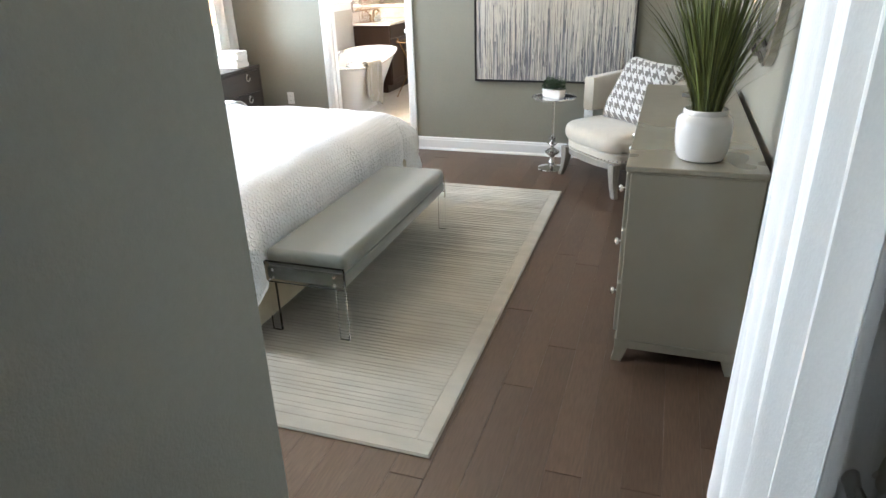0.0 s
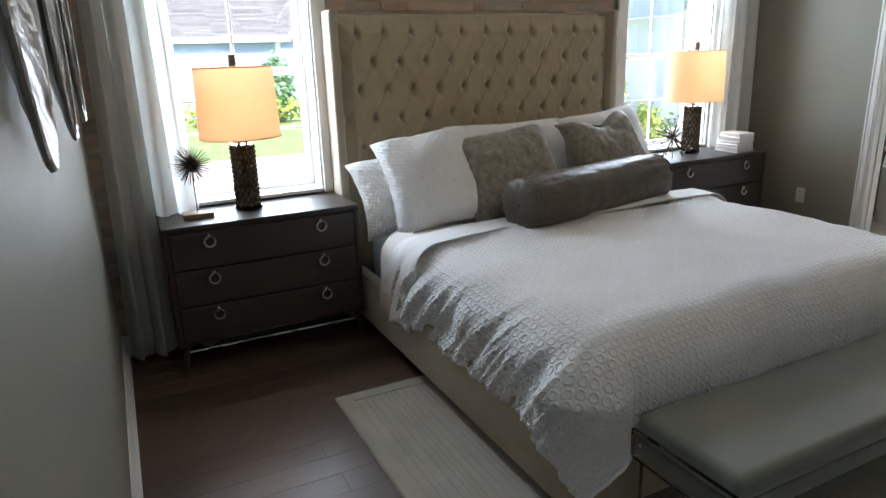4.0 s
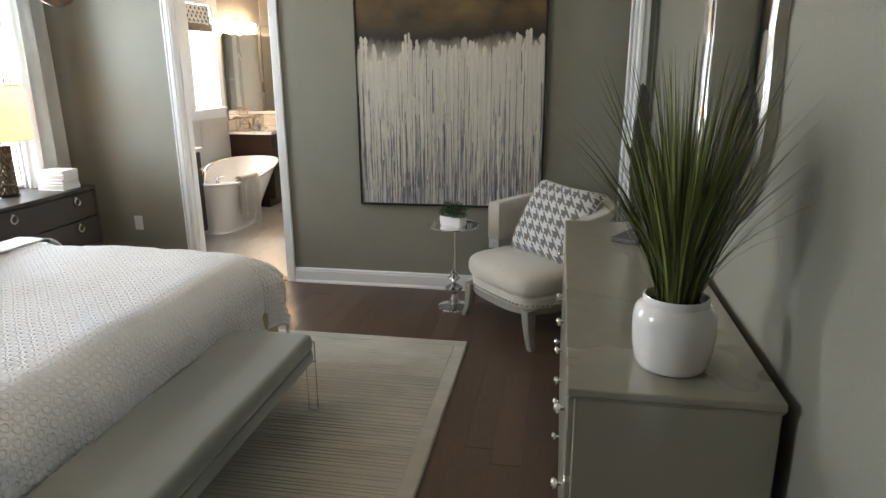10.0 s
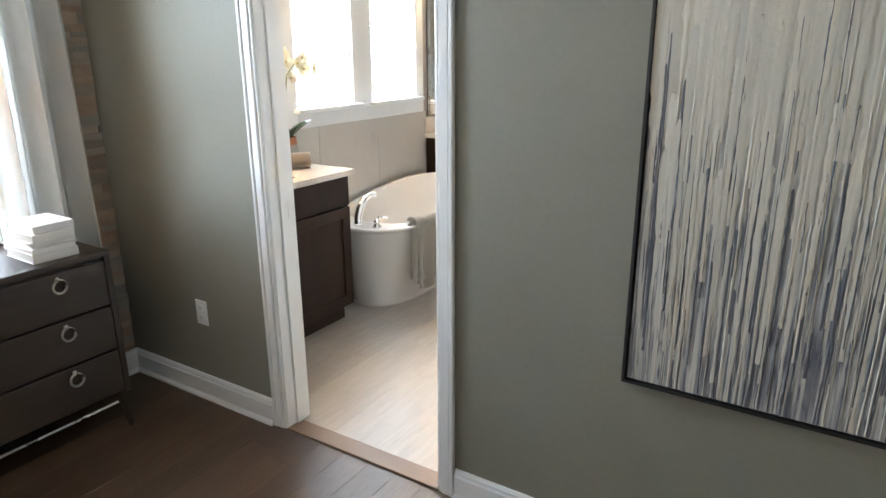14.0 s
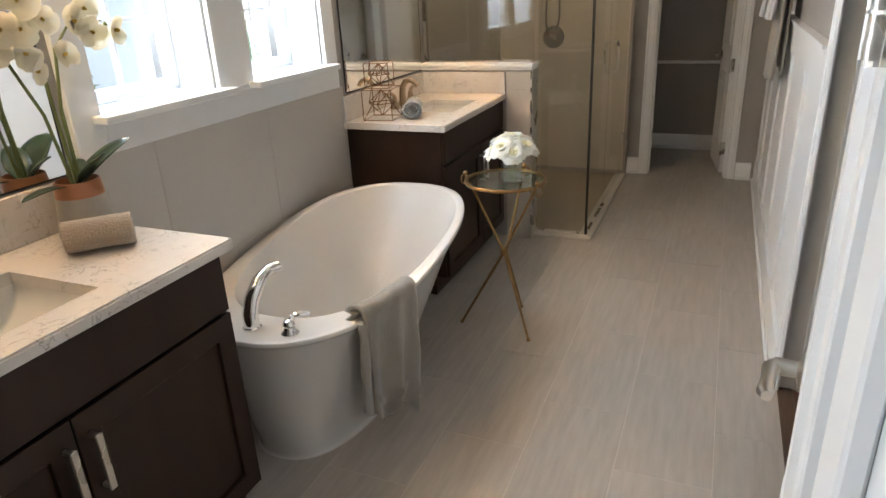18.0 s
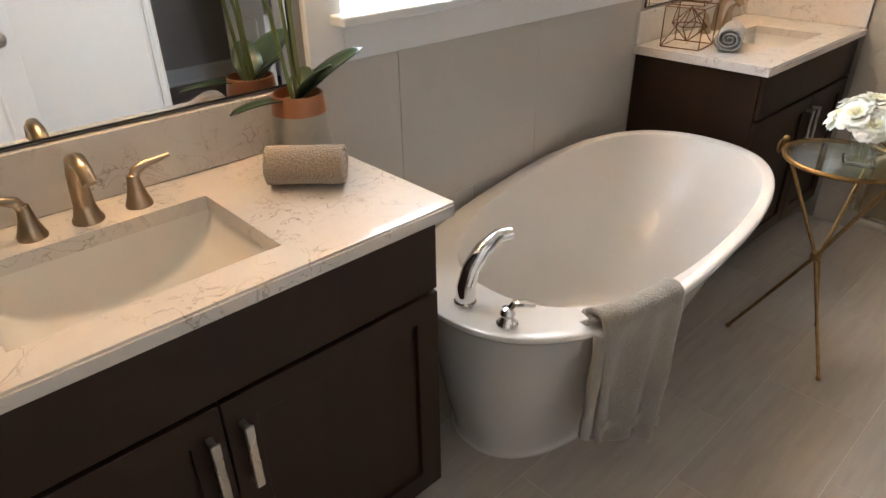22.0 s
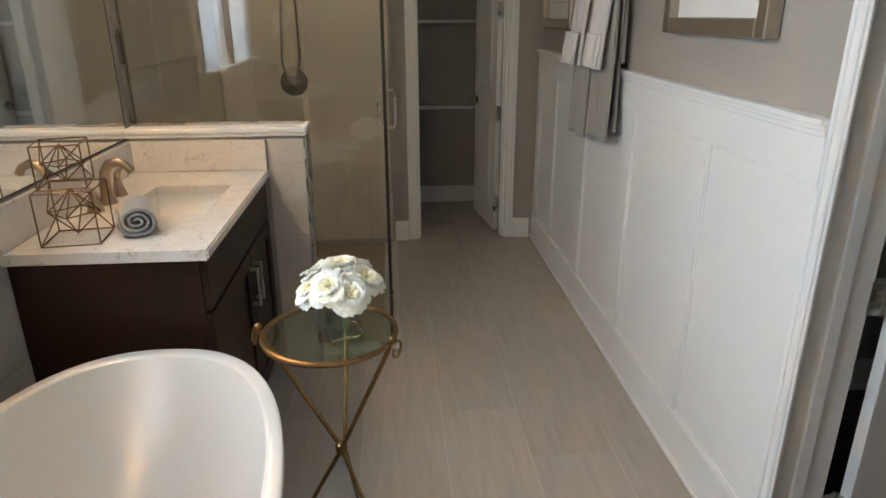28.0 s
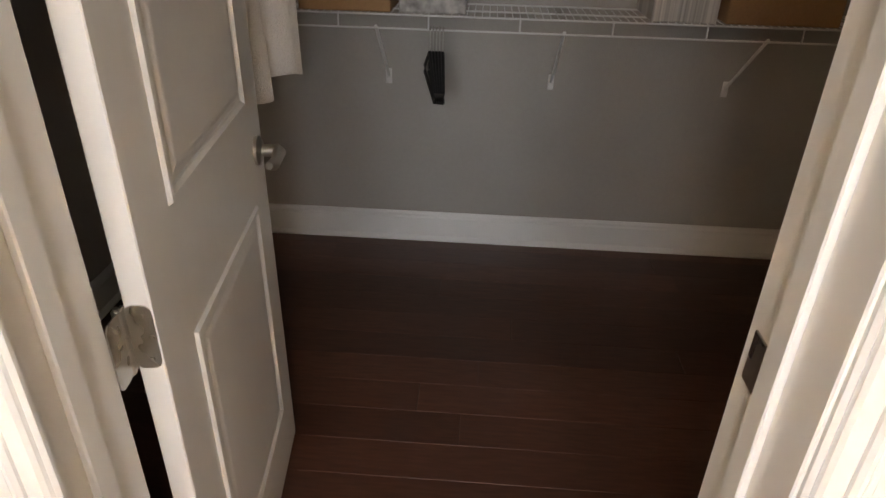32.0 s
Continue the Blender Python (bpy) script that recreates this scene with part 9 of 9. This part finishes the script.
def house(label, x0, x1, y0, y1, eave, ridge, siding, openings, gable=False):
    """A house across the street: lapped boards, trim, a shingled gable roof; its front faces +x."""
    t = thing("house", label, "house", (0, 0, GZ), 0, "houses outside")
    part("wall", cbox((x0, y0, 0), (x1, y1, eave)), siding, t)
    lap = bmesh.new()
    z = 0.3
    while z < eave:
        box(lap, (x1 + 0.001, y0, z), (x1 + 0.025, y1, z + 0.012))
        z += 0.16
    part("lap_boards", lap, siding, t)
    for y in (y0, y1):
        part("corner_board", cbox((x1 - 0.1, y - 0.09, 0), (x1 + 0.04, y + 0.09, eave), 0.005), WHITE_OUT, t)
    part("fascia", cbox((x1 + 0.35, y0 - 0.4, eave - 0.08), (x1 + 0.42, y1 + 0.4, eave + 0.14)), WHITE_OUT, t)
    part("soffit", cbox((x0 - 0.3, y0 - 0.4, eave - 0.08), (x1 + 0.35, y1 + 0.4, eave - 0.04)), WHITE_OUT, t)
    xm = (x0 + x1) / 2
    rf = bmesh.new()
    for s, xe in ((1, x1 + 0.45), (-1, x0 - 0.45)):
        n = 46
        for k in range(n):
            f0, f1 = k / n, (k + 1) / n
            a0, b0 = xe + (xm - xe) * f0, eave + 0.12 + (ridge - eave) * f0
            a1, b1 = xe + (xm - xe) * f1, eave + 0.12 + (ridge - eave) * f1
            hip0, hip1 = (0, 0) if gable else (f0 * 2.2, f1 * 2.2)
            ys = y0 - 0.4 + hip0
            while ys < y1 + 0.4 - hip0 - 0.05:
                ye = min(ys + 1.1, y1 + 0.4 - hip0)
                lap = 0.08 * (xm - xe) / abs(xm - xe)
                vs = [rf.verts.new(p) for p in ((a0, ys, b0), (a0, ye, b0), (a0, ye, b0 + 0.012), (a0, ys, b0 + 0.012), (a1 + lap, ye, b1 + 0.004), (a1 + lap, ys, b1 + 0.004))]
                rf.faces.new(vs[:4])
                rf.faces.new((vs[3], vs[2], vs[4], vs[5]))
                ys = ye
    rf2 = part("roof", rf, SHINGLE, t, "grey shingle roof")
    for y, s in ((y0, -1), (y1, 1)):
        g = bmesh.new()
        tri = [(x0, eave - 0.02), (x1, eave - 0.02), (xm, ridge - 0.02)]
        lo = [g.verts.new((p, y - s * 0.12, q)) for p, q in tri]
        hi = [g.verts.new((p, y, q)) for p, q in tri]
        g.faces.new(lo)
        g.faces.new(hi[::-1])
        for k in range(3):
            g.faces.new((lo[k], lo[(k + 1) % 3], hi[(k + 1) % 3], hi[k]))
        part("gable", g, siding, t)
        for xe in ((x1 + 0.45, x0 - 0.45) if s < 0 else ()):
            r = bmesh.new()
            ye = y + s * 0.4
            tube(r, [(xe, ye, eave + 0.08), (xm, ye, ridge + 0.08)], 0.11, 4)
            part("rake_board", r, WHITE_OUT, t)
    for (a, b, c, d, kind) in openings:
        w = part("window" if kind == "w" else "garage_door", cbox((x1 + 0.02, a, c), (x1 + 0.06, b, d)), OUT_GLASS if kind == "w" else WHITE_OUT, t)
        f = bmesh.new()
        for p, q, r, s in ((a - 0.1, a, c - 0.1, d + 0.1), (b, b + 0.1, c - 0.1, d + 0.1), (a, b, c - 0.1, c), (a, b, d, d + 0.1)):
            box(f, (x1 + 0.02, p, r), (x1 + 0.09, q, s))
        part("frame", f, WHITE_OUT, w)
        if kind == "w":
            part("glazing_bar", cbox((x1 + 0.06, a, (c + d) / 2 - 0.03), (x1 + 0.075, b, (c + d) / 2 + 0.03)), WHITE_OUT, w)
        else:
            for k in range(1, 4):
                zz = c + (d - c) * k / 4
                part("groove", cbox((x1 + 0.06, a + 0.05, zz - 0.015), (x1 + 0.066, b - 0.05, zz + 0.015)), CONC, w)
    return t


house("blue lap-sided house with a grey shingle roof across the street", -36, -25, -6.5, 7.45, 2.85, 5.3, SIDING, ((-5.0, -0.2, 0.1, 2.35, "g"), (3.9, 5.6, 0.9, 2.3, "w")), True)
house("blue lap-sided wing set back beside the blue house", -35, -26.2, 7.6, 14.5, 3.0, 5.2, SIDING, ((9.8, 11.0, 0.9, 2.4, "w"),), True)
house("pale sided house with a grey shingle roof across the street", -37, -26, 18.2, 30.0, 3.1, 7.2, SIDING_PALE, ((20.2, 21.4, 0.9, 2.4, "w"), (24.0, 28.4, 0.1, 2.35, "g")), True)
house("pale sided house standing beside the bathroom windows", -22, -11.2, 15.5, 30, 3.0, 7.4, SIDING_PALE, ((19.0, 20.0, 1.2, 2.6, "w"),), True)


def foliage(b, c, rx, ry, rz, n, size, rnd, tip=0.0):
    """Leaf clumps scattered through the shell of an uneven shape."""
    for _ in range(n):
        d = Vector((rnd.gauss(0, 1), rnd.gauss(0, 1), rnd.gauss(0, 1))).normalized()
        q = rnd.uniform(0.62, 1.04) * (1 + 0.22 * fbm((d.x * 2.2 + c[0], d.y * 2.2, d.z * 2.2), 2))
        taper = 1 - tip * max(0.0, d.z * 0.5 + 0.5)
        p = Vector((c[0] + d.x * rx * q * taper, c[1] + d.y * ry * q * taper, c[2] + d.z * rz * q))
        a = Vector((rnd.gauss(0, 1), rnd.gauss(0, 1), rnd.gauss(0.3, 0.8))).normalized()
        s = a.cross(d)
        s = s.normalized() if s.length > 0.01 else Vector((1, 0, 0))
        k = size * rnd.uniform(0.6, 1.3)
        b.faces.new([b.verts.new(x) for x in (p - a * k, p + s * k * 0.45, p + a * k, p - s * k * 0.45)])


SHRUB_Y = mat("yellow_green_hedge_leaf", (0.26, 0.32, 0.04), 0.6, second=(0.14, 0.20, 0.03), scale=8, amount=0.8, per_island=0.4)
SHRUB_G = mat("green_shrub_leaf", (0.13, 0.23, 0.11), 0.6, second=(0.08, 0.15, 0.06), scale=8, amount=0.8, per_island=0.4)
BARK = mat("grey_brown_bark", (0.12, 0.085, 0.06), 0.9, scale=20, amount=0.7, bump=0.8)


def shrub(label, p, rx, ry, h, n, size, material, tip=0.0, seed=0, trunk=0.0):
    t = thing("shrub" if trunk < 1 else "tree", label, "shrub" if trunk < 1 else "tree", (p[0], p[1], GZ))
    rnd = random.Random(seed)
    b = bmesh.new()
    tube(b, [(0, 0, 0), (0.02, 0.01, trunk + h * 0.3), (0.0, 0.03, trunk + h * 0.8)], [0.03 + 0.05 * trunk / 2, 0.03 + 0.02 * trunk, 0.01], 7)
    for k in range(5):
        a = k * 1.3
        tube(b, [(0, 0, trunk + h * (0.15 + 0.1 * k)), (rx * 0.6 * math.cos(a), ry * 0.6 * math.sin(a), trunk + h * (0.35 + 0.12 * k))], [0.02 + 0.012 * trunk, 0.008], 5)
    part("trunk", b, BARK, t, "", True)
    b = bmesh.new()
    foliage(b, (0, 0, trunk + h / 2), rx, ry, h / 2, n, size, rnd, tip)
    foliage(b, (0, 0, trunk + h / 2), rx * 0.75, ry * 0.75, h * 0.4, n // 2, size, rnd, tip)
    part("crown", b, material, t, "loose crown of small leaves")


shrub("narrow columnar evergreen outside the bedroom window", (-7.95, 8.95), 0.24, 0.24, 1.95, 3000, 0.042, SHRUB_Y, 0.35, 1)
shrub("yellow-green clipped hedge shrub outside the window", (-8.1, 9.75), 0.4, 0.42, 1.2, 3200, 0.04, SHRUB_Y, 0, 2)
shrub("yellow-green clipped hedge shrub outside the window", (-5.6, 10.4), 0.6, 0.9, 1.35, 5200, 0.042, SHRUB_Y, 0, 3)
shrub("yellow-green clipped hedge shrub outside the window", (-6.0, 9.2), 0.6, 0.9, 1.6, 5600, 0.042, SHRUB_Y, 0, 9)
shrub("green conical evergreen outside the bathroom window", (-7.0, 12.75), 0.55, 0.55, 1.9, 5200, 0.05, SHRUB_G, 0.75, 4)
shrub("green rounded shrub by the blue house", (-23.4, 6.9), 0.75, 0.8, 2.4, 900, 0.12, SHRUB_G, 0.2, 5)
shrub("low ornamental grass and shrubs by the blue house", (-22.8, 5.6), 0.8, 2.6, 0.9, 700, 0.12, SHRUB_Y, 0, 6)
shrub("leafy street tree across the street", (-23.5, 25.5), 2.0, 2.2, 4.0, 1500, 0.14, SHRUB_G, 0.2, 8, 1.8)

# ---- pieces of walls and floors ----
stone_wall()
plank_floor("floor", "dark brown hardwood plank bedroom floor", XW, XE, YS - 0.06, YN + 0.06, 0.127, 1.25, WOOD_FLOOR, FLOOR_GAP)
plank_floor("floor_entry", "dark brown hardwood plank floor of the entry passage", 0.17, XE, -0.4, YS - 0.06, 0.127, 1.25, WOOD_FLOOR, FLOOR_GAP)
plank_floor("floor_bath", "taupe wood-look porcelain tile bathroom floor", BXW, BXE, YN + 0.07, 13.05, 0.305, 0.61, TILE, GROUT, stagger=0.5, gap=0.0009, drop=0.0009)
plank_floor("floor_closet", "red-brown hardwood plank closet floor", BXE, CL_X, BY0, 9.4, 0.127, 1.25, CLOSET_FLOOR, FLOOR_GAP)
